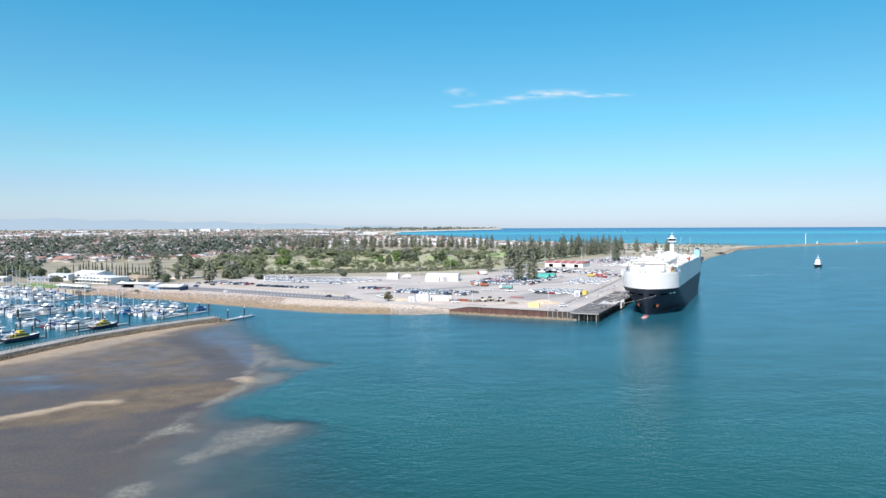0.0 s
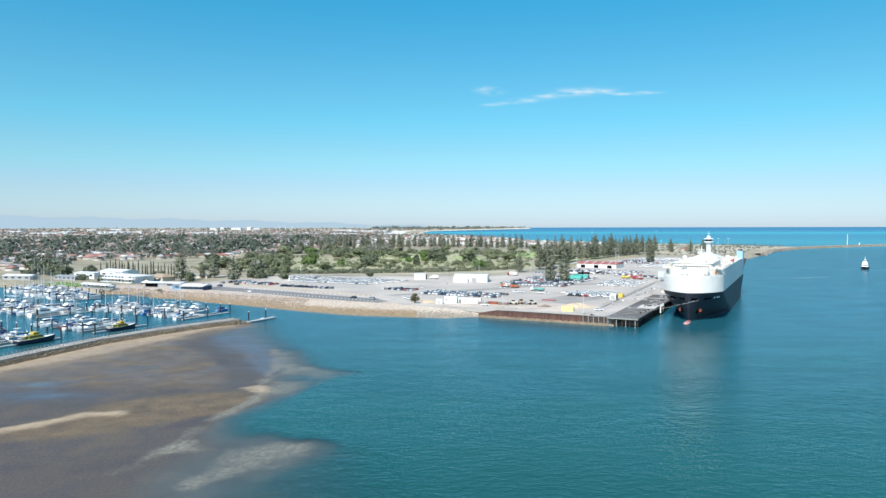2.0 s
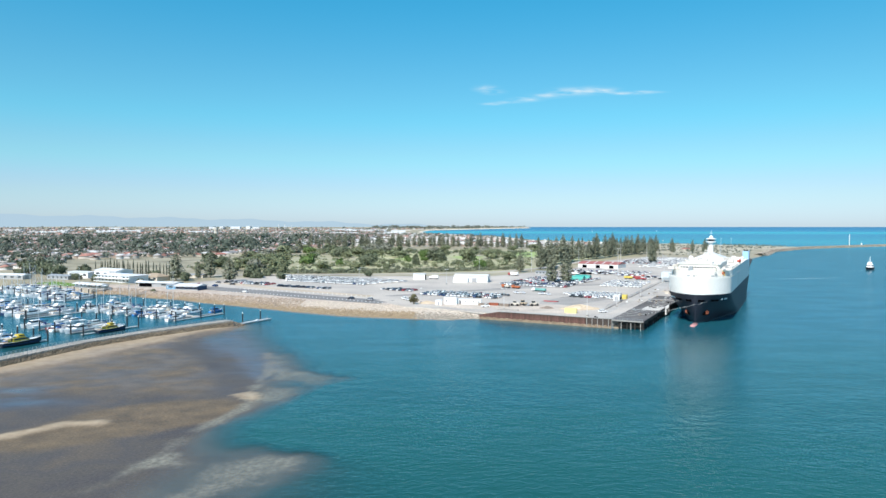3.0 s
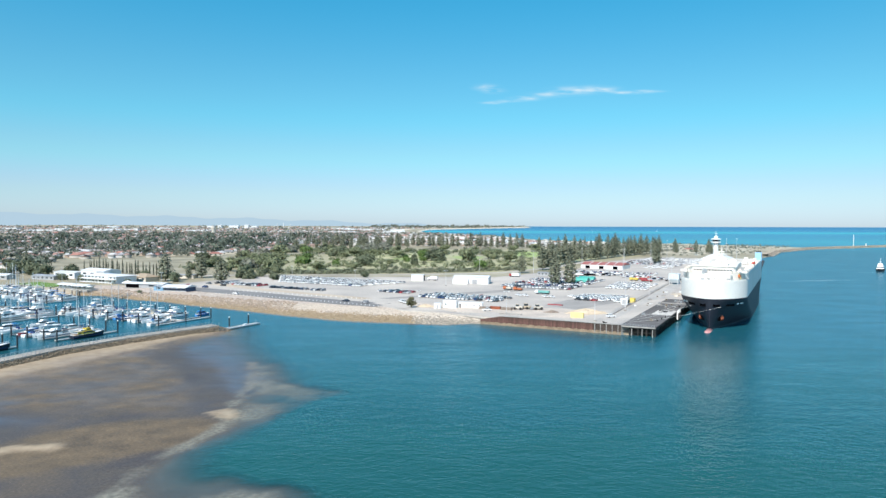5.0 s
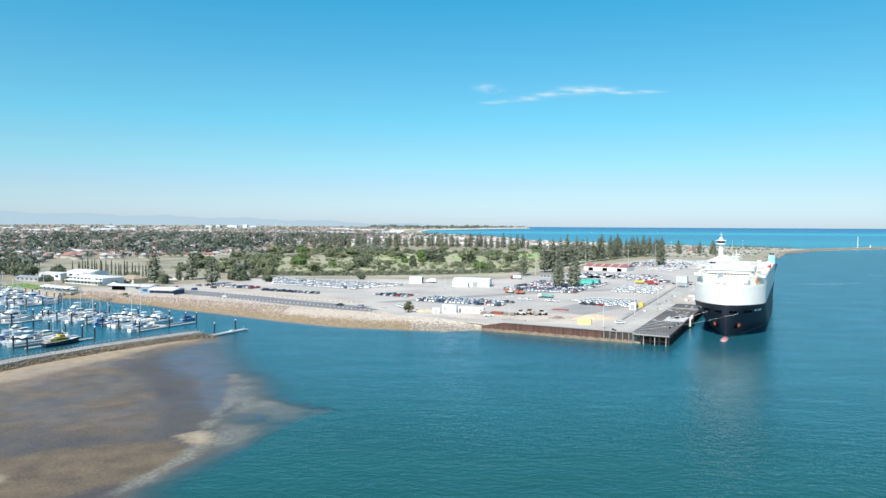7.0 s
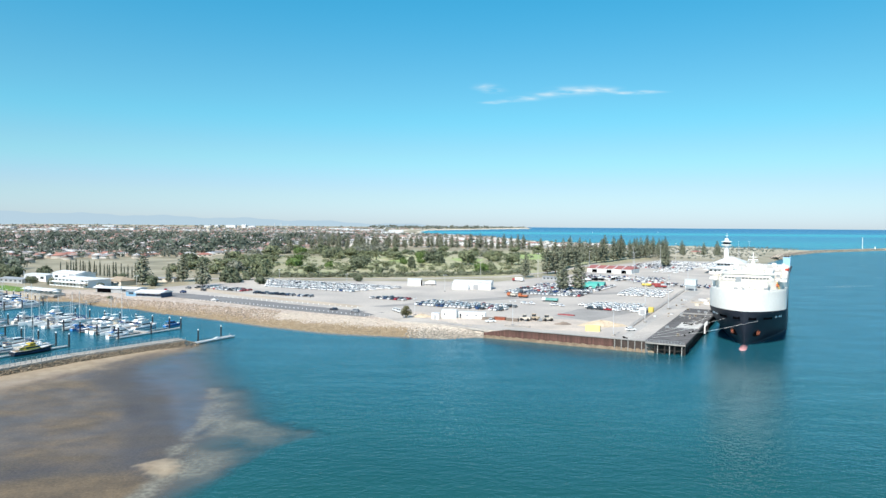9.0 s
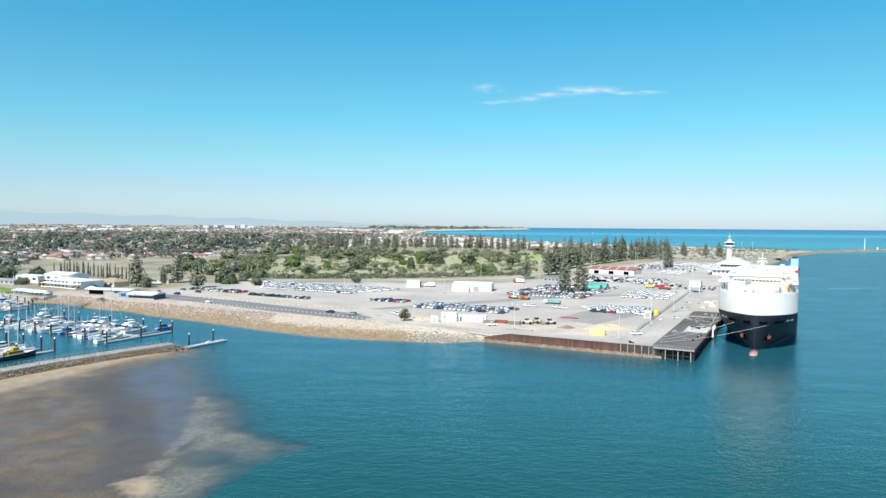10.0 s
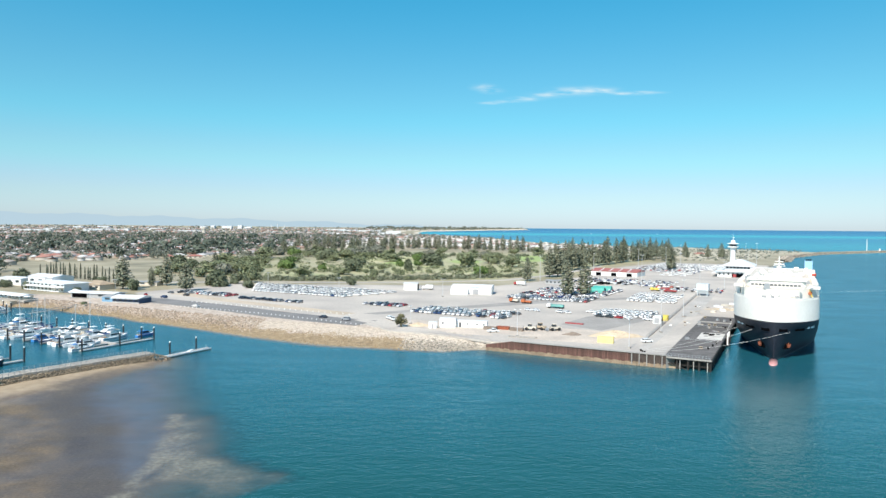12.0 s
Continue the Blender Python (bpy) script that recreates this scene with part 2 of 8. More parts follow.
    spots = ramp(noise_at(2.2, 3), [(0.66, (0, 0, 0)), (0.74, (0.10, 0.08, 0.055))])
    mixer = N.new("ShaderNodeMix")
    mixer.data_type, mixer.blend_type = "RGBA", "ADD"
    mixer.inputs["Factor"].default_value = 1.0
    L.new(flat, mixer.inputs["A"]), L.new(spots, mixer.inputs["B"])
    flat = mixer.outputs["Result"]
    # bank: golden tidal rubble under pale limestone
    low = ramp(noise_at(0.45, 8), [(0.3, (0.21, 0.15, 0.085)), (0.55, (0.34, 0.25, 0.145)), (0.75, (0.46, 0.36, 0.24))])
    high = ramp(noise_at(0.5, 8), [(0.3, (0.31, 0.24, 0.185)), (0.5, (0.49, 0.40, 0.325)), (0.72, (0.63, 0.55, 0.475))])
    bank = blend(step(rough_z, 1.25, 1.75), low, high)
    # land: dry grass, bare soil, watered grass
    dry = ramp(noise_at(0.02, 8), [(0.3, (0.21, 0.187, 0.122)), (0.5, (0.32, 0.277, 0.184)), (0.7, (0.405, 0.356, 0.25))])
    green = ramp(noise_at(0.015, 8), [(0.35, (0.50, 0.455, 0.275)), (0.6, (0.39, 0.41, 0.20)), (0.75, (0.56, 0.50, 0.32))])
    land = blend(sep.outputs["Green"], dry, green)
    dune = ramp(noise_at(0.03, 8), [(0.3, (0.34, 0.30, 0.20)), (0.5, (0.47, 0.42, 0.31)), (0.7, (0.58, 0.52, 0.41))])
    land = blend(zone.outputs["Alpha"], land, dune)
    lawn = N.new("ShaderNodeAttribute")
    lawn.attribute_name = "lawn"
    land = blend(lawn.outputs["Fac"], land, ramp(noise_at(0.06, 8), [(0.3, (0.25, 0.34, 0.10)), (0.7, (0.38, 0.45, 0.17))]))
    col = blend(sep.outputs["Red"], land, bank)
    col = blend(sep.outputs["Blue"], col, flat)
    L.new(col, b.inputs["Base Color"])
    wet = calc("MULTIPLY", sep.outputs["Blue"], step(z.outputs["Fac"], 0.3, 0.12))
    wet = calc("MULTIPLY", wet, film)
    r = N.new("ShaderNodeMapRange")
    r.inputs["To Min"].default_value, r.inputs["To Max"].default_value = 0.62, 0.13
    L.new(wet, r.inputs["Value"]), L.new(r.outputs["Result"], b.inputs["Roughness"])
    bp = N.new("ShaderNodeBump")
    bp.inputs["Distance"].default_value = 0.12
    L.new(calc("MULTIPLY", calc("SUBTRACT", 1.0, wet), 0.35), bp.inputs["Strength"])
    L.new(noise_at(1.2, 5), bp.inputs["Height"]), L.new(bp.outputs["Normal"], b.inputs["Normal"])
    return m


def water_material():
    m = bpy.data.materials.new("sea_water")
    m.use_nodes = True
    N, L = nodes_of(m)
    b = N["Principled BSDF"]
    pos = N.new("ShaderNodeNewGeometry").outputs["Position"]
    deep = N.new("ShaderNodeAttribute")
    deep.attribute_name = "depth"
    big = N.new("ShaderNodeTexNoise")
    big.inputs["Scale"].default_value, big.inputs["Detail"].default_value = 0.006, 4
    stretch = N.new("ShaderNodeMapping")
    stretch.inputs["Scale"].default_value = (0.35, 1.6, 1)
    L.new(pos, stretch.inputs["Vector"]), L.new(stretch.outputs["Vector"], big.inputs["Vector"])
    tint = N.new("ShaderNodeValToRGB")
    tint.color_ramp.elements[0].position, tint.color_ramp.elements[1].position = 0.35, 0.68
    tint.color_ramp.elements[0].color, tint.color_ramp.elements[1].color = (0.008, 0.062, 0.058, 1), (0.012, 0.082, 0.070, 1)
    L.new(big.outputs["Fac"], tint.inputs["Fac"])
    gulf = N.new("ShaderNodeValToRGB")
    for k, (p, c) in enumerate([(0.0, (0.011, 0.20, 0.27)), (1.0, (0.003, 0.095, 0.225)), (0.25, (0.012, 0.225, 0.29)), (0.59, (0.006, 0.155, 0.265)), (0.765, (0.016, 0.29, 0.35)), (0.88, (0.005, 0.15, 0.28))]):
        el = gulf.color_ramp.elements[k] if k < 2 else gulf.color_ramp.elements.new(p)
        el.position, el.color = p, (*c, 1)
    sep = N.new("ShaderNodeSeparateXYZ")
    L.new(pos, sep.inputs["Vector"])
    far = N.new("ShaderNodeMapRange")
    far.inputs["From Min"].default_value, far.inputs["From Max"].default_value = 1300, 4700
    L.new(sep.outputs["Y"], far.inputs["Value"]), L.new(far.outputs["Result"], gulf.inputs["Fac"])
    open_sea = N.new("ShaderNodeMapRange")
    open_sea.inputs["From Min"].default_value, open_sea.inputs["From Max"].default_value = 1300, 1900
    L.new(sep.outputs["Y"], open_sea.inputs["Value"])
    mx = N.new("ShaderNodeMix")
    mx.data_type = "RGBA"
    # greener over the shallow near side; beyond, reflected sky blue put into the colour
    far_blue, cm = N.new("ShaderNodeMapRange"), N.new("ShaderNodeMix")
    far_blue.interpolation_type, cm.data_type = "SMOOTHSTEP", "RGBA"
    far_blue.inputs["From Min"].default_value, far_blue.inputs["From Max"].default_value = 170, 430
    L.new(sep.outputs["Y"], far_blue.inputs["Value"]), L.new(far_blue.outputs["Result"], cm.inputs["Factor"])
    L.new(tint.outputs["Color"], cm.inputs["A"])
    cm.inputs["B"].default_value = (0.007, 0.089, 0.128, 1)
    L.new(open_sea.outputs["Result"], mx.inputs["Factor"]), L.new(cm.outputs["Result"], mx.inputs["A"]), L.new(gulf.outputs["Color"], mx.inputs["B"])
    # wind ripples at three sizes, lying down where the water is a hand deep
    calm = N.new("ShaderNodeMapRange")
    calm.inputs["From Min"].default_value, calm.inputs["From Max"].default_value = 0.1, 0.6
    calm.inputs["To Min"].default_value = 0.12
    L.new(deep.outputs["Fac"], calm.inputs["Value"])
    last = None
    for sc, sx, sy, turn, dist in ((1.7, 0.9, 1.1, 24, 0.085), (0.62, 0.85, 1.05, -14, 0.15), (0.2, 0.8, 1.15, 10, 0.18)):
        n, mp, bp = N.new("ShaderNodeTexNoise"), N.new("ShaderNodeMapping"), N.new("ShaderNodeBump")
        n.inputs["Scale"].default_value, n.inputs["Detail"].default_value = sc, 2
        mp.inputs["Scale"].default_value, mp.inputs["Rotation"].default_value = (sx, sy, 1), (0, 0, radians(turn))
        L.new(pos, mp.inputs["Vector"]), L.new(mp.outputs["Vector"], n.inputs["Vector"])
        bp.inputs["Distance"].default_value = dist
        L.new(calm.outputs["Result"], bp.inputs["Strength"]), L.new(n.outputs["Fac"], bp.inputs["Height"])
        if last:
            L.new(last, bp.inputs["Normal"])
        last = bp.outputs["Normal"]
    # the water's colour, thinning out over the shallows, under the sky's reflection
    body, clear, under = N.new("ShaderNodeBsdfDiffuse"), N.new("ShaderNodeBsdfTransparent"), N.new("ShaderNodeMixShader")
    L.new(mx.outputs["Result"], body.inputs["Color"])
    a = N.new("ShaderNodeMapRange")
    a.interpolation_type = "SMOOTHSTEP"
    a.inputs["From Min"].default_value, a.inputs["From Max"].default_value = 0.1, 1.05
    L.new(deep.outputs["Fac"], a.inputs["Value"]), L.new(a.outputs["Result"], under.inputs["Fac"])
    L.new(clear.outputs["BSDF"], under.inputs[1]), L.new(body.outputs["BSDF"], under.inputs[2])
    sheen, surf, fr, lim = N.new("ShaderNodeBsdfGlossy"), N.new("ShaderNodeMixShader"), N.new("ShaderNodeFresnel"), N.new("ShaderNodeMapRange")
    sheen.inputs["Roughness"].default_value, sheen.inputs["Color"].default_value = 0.2, (0.88, 0.96, 1.0, 1)
    fr.inputs["IOR"].default_value = 1.33
    L.new(last, sheen.inputs["Normal"]), L.new(last, fr.inputs["Normal"])
    lim.inputs["From Max"].default_value, lim.inputs["To Max"].default_value = 0.34, 0.375
    edge, wetted = N.new("ShaderNodeMapRange"), N.new("ShaderNodeMath")
    edge.interpolation_type, wetted.operation = "SMOOTHSTEP", "MULTIPLY"
    edge.inputs["From Min"].default_value, edge.inputs["From Max"].default_value = 0.0, 0.75
    L.new(deep.outputs["Fac"], edge.inputs["Value"])
    L.new(fr.outputs["Fac"], lim.inputs["Value"]), L.new(lim.outputs["Result"], wetted.inputs[0]), L.new(edge.outputs["Result"], wetted.inputs[1])
    gust, gm, gr, gw = N.new("ShaderNodeTexNoise"), N.new("ShaderNodeMapping"), N.new("ShaderNodeMapRange"), N.new("ShaderNodeMath")
    gust.inputs["Scale"].default_value, gust.inputs["Detail"].default_value, gust.inputs["Roughness"].default_value = 0.035, 6, 0.68
    gm.inputs["Scale"].default_value, gm.inputs["Rotation"].default_value = (0.7, 1.9, 1), (0, 0, radians(-8))
    L.new(pos, gm.inputs["Vector"]), L.new(gm.outputs["Vector"], gust.inputs["Vector"]), L.new(gust.outputs["Fac"], gr.inputs["Value"])
    gr.inputs["From Min"].default_value, gr.inputs["From Max"].default_value = 0.3, 0.7
    gr.inputs["To Min"].default_value, gr.inputs["To Max"].default_value = 0.84, 1.14
    gw.operation = "MULTIPLY"
    L.new(wetted.outputs["Value"], gw.inputs[0]), L.new(gr.outputs["Result"], gw.inputs[1])
    L.new(gw.outputs["Value"], surf.inputs["Fac"]), L.new(under.outputs["Shader"], surf.inputs[1]), L.new(sheen.outputs["BSDF"], surf.inputs[2])
    N.remove(b)
    L.new(surf.outputs["Shader"], N["Material Output"].inputs["Surface"])
    return m


def thin_leaf(m, share=0.2):
    """Lets part of the light through the leaves."""
    N, L = nodes_of(m)
    b = N["Principled BSDF"]
    tl, ms = N.new("ShaderNodeBsdfTranslucent"), N.new("ShaderNodeMixShader")
    L.new(b.inputs["Base Color"].links[0].from_socket, tl.inputs["Color"])
    ms.inputs["Fac"].default_value = share
    L.new(b.outputs["BSDF"], ms.inputs[1]), L.new(tl.outputs["BSDF"], ms.inputs[2])
    L.new(ms.outputs["Shader"], N["Material Output"].inputs["Surface"])


for m in (PINE, LEAF, LEAF_GREEN, LEAF_DARK, LEAF_GREY, LEAF_SILVER):
    thin_leaf(m)
GROUND, WATER = ground_material(), water_material()

# ---- mesh helpers ----
AX = (0.4274, 0.9041)                # the wharf's direction
BOW = (109.7, 363.5)


def W(a, p, z=0.0):
    """A place a metres along the wharf from the ship's bow and p metres seaward of its centreline."""
    return (BOW[0] + AX[0] * a + AX[1] * p, BOW[1] + AX[1] * a - AX[0] * p, z)


WHARF_TURN = -math.degrees(math.atan2(AX[0], AX[1]))   # turn that lays +y along the wharf


def box(bm, x0, x1, y0, y1, z0, z1, m=None):
    vs = [bm.verts.new((m @ Vector(c)) if m else c) for c in
          ((x0, y0, z0), (x1, y0, z0), (x1, y1, z0), (x0, y1, z0), (x0, y0, z1), (x1, y0, z1), (x1, y1, z1), (x0, y1, z1))]
    for f in ((3, 2, 1, 0), (4, 5, 6, 7), (0, 1, 5, 4), (1, 2, 6, 5), (2, 3, 7, 6), (3, 0, 4, 7)):
        bm.faces.new([vs[i] for i in f])
    return bm


def prism(bm, pts, z0, z1):
    """A flat-topped block over a polygon given anticlockwise."""
    lo = [bm.verts.new((x, y, z0)) for x, y in pts]
    hi = [bm.verts.new((x, y, z1)) for x, y in pts]
    bm.faces.new(hi), bm.faces.new(lo[::-1])
    for i in range(len(pts)):
        j = (i + 1) % len(pts)
        bm.faces.new((lo[i], lo[j], hi[j], hi[i]))
    return bm


def tube(bm, p0, p1, r0, r1=None, n=6, cap=True):
    """A tapered round bar from p0 to p1."""
    p0, p1, r1 = Vector(p0), Vector(p1), r0 if r1 is None else r1
    q = (p1 - p0).to_track_quat("Z", "Y")
    rings = []
    for c, r in ((p0, r0), (p1, r1)):
        rings.append([bm.verts.new(c + q @ Vector((math.cos(k * math.tau / n) * r, math.sin(k * math.tau / n) * r, 0))) for k in range(n)])
    for k in range(n):
        bm.faces.new((rings[0][k], rings[0][(k + 1) % n], rings[1][(k + 1) % n], rings[1][k]))
    if cap:
        bm.faces.new(rings[0][::-1]), bm.faces.new(rings[1])
    return bm


def loft(bm, rings, cap=True):
    """Skins rings of equally many places."""
    rows = [[bm.verts.new(p) for p in r] for r in rings]
    n = len(rows[0])
    for a, b in zip(rows, rows[1:]):
        for k in range(n):
            bm.faces.new((a[k], a[(k + 1) % n], b[(k + 1) % n], b[k]))
    if cap:
        bm.faces.new(rows[0][::-1]), bm.faces.new(rows[-1])
    return bm


def mesh_of(name, bm, material, smooth=False, fix=True):
    if fix:
        bmesh.ops.recalc_face_normals(bm, faces=bm.faces[:])
    me = bpy.data.meshes.new(name)
    bm.to_mesh(me)
    bm.free()
    me.materials.append(material)
    if smooth:
        me.shade_smooth()
    return me


def thing(name, label, category, at=None, group="", kind="", me=None):
    """A top-level thing: a mesh, or an Empty that parents its parts."""
    ob = new(name, me)
    if at is not None:
        ob.matrix_basis = at
    return tagged(ob, label, category, group, kind)


def part(name, bm, material, parent, label="", smooth=False):
    ob = new(name, mesh_of(name, bm, material, smooth))
    ob.parent = parent
    return tagged(ob, label)


def piece(name, me, parent, m=None):
    ob = new(name, me)
    ob.parent = parent
    if m is not None:
        ob.matrix_basis = m
    return ob


def B():
    return bmesh.new()


def raw_mesh(name, verts, faces, material, smooth=False):
    """A mesh from arrays of places and of equal-sided faces."""
    verts, faces = np.asarray(verts, np.float32), np.asarray(faces, np.int32)
    me = bpy.data.meshes.new(name)
    me.vertices.add(len(verts))
    me.vertices.foreach_set("co", verts.ravel())
    me.loops.add(faces.size)
    me.loops.foreach_set("vertex_index", faces.ravel())
    me.polygons.add(len(faces))
    me.polygons.foreach_set("loop_start", np.arange(0, faces.size, faces.shape[1], dtype=np.int32))
    me.update(calc_edges=True)
    me.materials.append(material)
    if smooth:
        me.shade_smooth()
    return me


# ---- ground and water: one sheet each, out to the horizon ----
LAND = [(3, 386), (70, 364), W(-20, -36)[:2], W(108, -36)[:2], W(108, -20)[:2], W(700, -20)[:2], (430, 1075), (500, 1195), (590, 1372), (720, 1500),
        (930, 1650), (1300, 1880), (1290, 1900), (925, 1680), (740, 1560), (690, 1650), (560, 1760), (380, 1800), (225, 2030), (150, 2588),
        (-40, 3050), (-240, 3560), (-300, 3930), (-270, 4250), (-40, 4480), (260, 4720), (420, 4800), (420, 5400), (-5400, 5400), (-5400, 480), (-900, 560),
        (-420, 560), (-345, 541), (-312, 519), (-277, 501), (-254, 499), (-220, 476), (-195, 467), (-171, 450), (-153, 441.5), (-134, 430.5), (-116, 420), (-100, 410), (-85, 402.5), (-70.5, 395),
        (-57.5, 391), (-33, 386.5), (-14, 383.5), (0, 386.5)]
FLATS = [(-125.1, 348.9), (-125.1, 334.0), (-127.0, 317.0), (-118.2, 300.1), (-100.6, 280.2), (-84.0, 256.2), (-76.2, 242.3), (-70.3, 231.3), (-67.4, 221.3), (-64.5, 209.4), (-65.5, 198.4), (-68.4, 188.4), (-69.4, 177.5),
         (-69.4, 165.5), (-71.3, 155.5), (-74.3, 146.6), (-76.2, 127.6), (-78.2, 99.7), (-80.1, 59.8), (-83.0, -59.8), (-410.3, -59.8), (-293.1, 89.7), (-195.4, 189.4), (-168.0, 239.3), (-156.3, 289.1), (-143.6, 314.1), (-128.0, 345.0)]
BAR = [(-156.3, 139.6), (-116.3, 171.0), (-111.4, 177.0), (-105.0, 183.4), (-101.1, 187.9), (-94.8, 188.7)]                       # emergent sand bar
RIDGE = [(-80.1, 283.1), (-73.3, 263.2), (-69.4, 250.2), (-68.4, 239.3), (-67.4, 229.3), (-65.5, 221.3), (-62.5, 213.4), (-63.0, 205.4), (-64.5, 198.9), (-66.4, 191.4), (-67.9, 181.5), (-68.4, 167.5), (-69.9, 156.5), (-73.3, 146.6)]   # pale shell ridge at the flats' edge
SPITS = [[(-68.4, 254.2), (-56.7, 248.3), (-41.0, 243.3)], [(-46.9, 235.3), (-42.0, 239.3), (-37.1, 241.3)], [(-64.5, 239.3), (-53.7, 240.3), (-44.9, 242.3)]]
SHELL = [(-78, 281), (-61, 257), (-41, 242), (-46, 232), (-51, 219), (-56, 210), (-62, 197), (-66, 186), (-69, 186), (-64, 199), (-66.5, 215), (-69.5, 230), (-71, 252)]   # shell bank beside the ridge
WEED = [[(-69.4, 167.5), (-63.5, 170.5), (-59.6, 163.5), (-59.6, 158.5), (-65.5, 157.5), (-70.3, 161.5)], [(-56.7, 161.5), (-48.9, 169.5), (-36.1, 167.5), (-35.2, 160.5), (-42.0, 153.5), (-46.9, 146.6), (-52.8, 137.6), (-58.6, 141.6), (-53.7, 152.5)],
        [(-64.5, 117.6), (-63.0, 126.6), (-56.7, 128.6), (-53.7, 120.6)], [(-65.5, 223.3), (-53.7, 227.8), (-51.8, 218.3), (-58.6, 209.4), (-60.6, 203.4), (-64.5, 206.4)], [(-80.1, 281.2), (-73.3, 279.2), (-66.4, 261.2), (-60.6, 251.2), (-60.6, 239.3), (-66.4, 237.3), (-69.4, 249.2), (-74.3, 263.2)]]
POOL = [(-116.3, 311.1), (-100.6, 282.2), (-84.0, 258.2), (-76.2, 245.3), (-69.4, 237.3), (-69.4, 251.2), (-75.2, 266.2), (-84.0, 287.1), (-97.7, 319.0), (-112.4, 341.0)]
SHEEN = [(-166.1, 235.3), (-148.5, 225.3), (-129.9, 230.3), (-110.4, 205.4), (-137.8, 202.4), (-185.6, 195.4)]
BASIN = [(-118, 354), (-127, 347), (-146.5, 317), (-159, 291), (-172, 240), (-200, 190), (-300, 90), (-900, 90), (-900, 700), (-300, 600), (-125, 418)]
TIP = [(-72.3, 217.6), (-65.9, 224.3), (-61.1, 216.3), (-62.5, 210.9), (-65.5, 213.4)]
BEACH = [(-117, 355), (-119.5, 344), (-125, 331), (-134, 303), (-140, 279), (-149, 257), (-160, 238), (-182, 190), (-210, 180), (-190, 240), (-169, 268), (-155, 296), (-139, 326), (-125, 350)]
GOLD = [(-101.6, 198.4), (-85.0, 205.4), (-71.3, 213.4), (-64.5, 208.4), (-67.4, 197.4), (-77.2, 185.4), (-88.9, 174.5), (-115.3, 161.5), (-109.4, 177.5)]


def line_distance(line, X, Y):
    d = np.full(X.shape, 1e9)
    for (x0, y0), (x1, y1) in zip(line, line[1:]):
        ex, ey = x1 - x0, y1 - y0
        t = np.clip(((X - x0) * ex + (Y - y0) * ey) / (ex * ex + ey * ey), 0, 1)
        d = np.minimum(d, np.hypot(X - x0 - t * ex, Y - y0 - t * ey))
    return d


def sdf(poly, X, Y):
    """Distance to a polygon's outline, positive inside."""
    d = np.full(X.shape, 1e9)
    inside = np.zeros(X.shape, bool)
    for (x0, y0), (x1, y1) in zip(poly, poly[1:] + poly[:1]):
        ex, ey = x1 - x0, y1 - y0
        t = np.clip(((X - x0) * ex + (Y - y0) * ey) / (ex * ex + ey * ey), 0, 1)
        d = np.minimum(d, np.hypot(X - x0 - t * ex, Y - y0 - t * ey))
        if ey:
            hit = ((y0 > Y) != (y1 > Y)) & (X < ex * (Y - y0) / ey + x0)
            inside ^= hit
    return np.where(inside, d, -d)


def sst(v, lo, hi):
    t = np.clip((v - lo) / (hi - lo), 0, 1)
    return t * t * (3 - 2 * t)


def wobble(X, Y, s, seed=0):
    """Smooth noise from a few crossed waves."""
    r = np.random.RandomState(seed)
    out = np.zeros(X.shape)
    for k in range(9):
        a, f = r.uniform(0, math.tau), r.uniform(0.5, 2.2) / s
        out += np.sin((X * math.cos(a) + Y * math.sin(a)) * f * math.tau + r.uniform(0, math.tau)) / (f * s + 0.4)
    return out / 5


def lift(Y):
    """Far off, the sheet climbs to where the horizon shows."""
    return 33.0 * (np.clip(Y - 2800, 0, None) / 2200) ** 2


def height(X, Y):
    d = sdf(LAND, X, Y)
    width = np.interp(X, [-400, -200, -120, -60, -15, 4, 8], [14, 16, 26, 33, 30, 8, 2.5])
    width = np.where(Y > 600, 30, width)
    h = np.clip(d / width, -2, 1)
    z = np.where(h > 0, 3.0 * h, np.maximum(h * 3.2, -4))
    z = np.where(d < 0, np.maximum(z, -4.0), z)
    f = sdf(FLATS, X, Y) + wobble(X, Y, 28, 3) * 2.5
    fz = np.where(f < 0, 0.05 + f * np.interp(Y, [120, 165, 190, 225, 265], [0.012, 0.020, 0.075, 0.075, 0.030]), 0.05 + np.clip(f, 0, 20) * 0.004 + wobble(X, Y, 40, 5) * 0.03)
    fz = np.maximum(fz, fz + (-0.22 - fz) * sst(sdf(POOL, X, Y), -24, 8))
    ridge, spit, tip, bar, beach, shoal = pale_forms(X, Y)
    fz = fz + 0.35 * bar + 0.6 * beach + 0.3 * tip
    fz = np.maximum(fz, fz + (-0.03 - fz) * ridge)
    fz = np.maximum(fz, fz + (-0.2 - fz) * shoal)
    fz = np.where(sdf(BASIN, X, Y) > 0, -4, fz)
    return np.where(d > -1, z, np.maximum(z, np.where(Y < 420, np.maximum(fz, -4), -4))), d, f


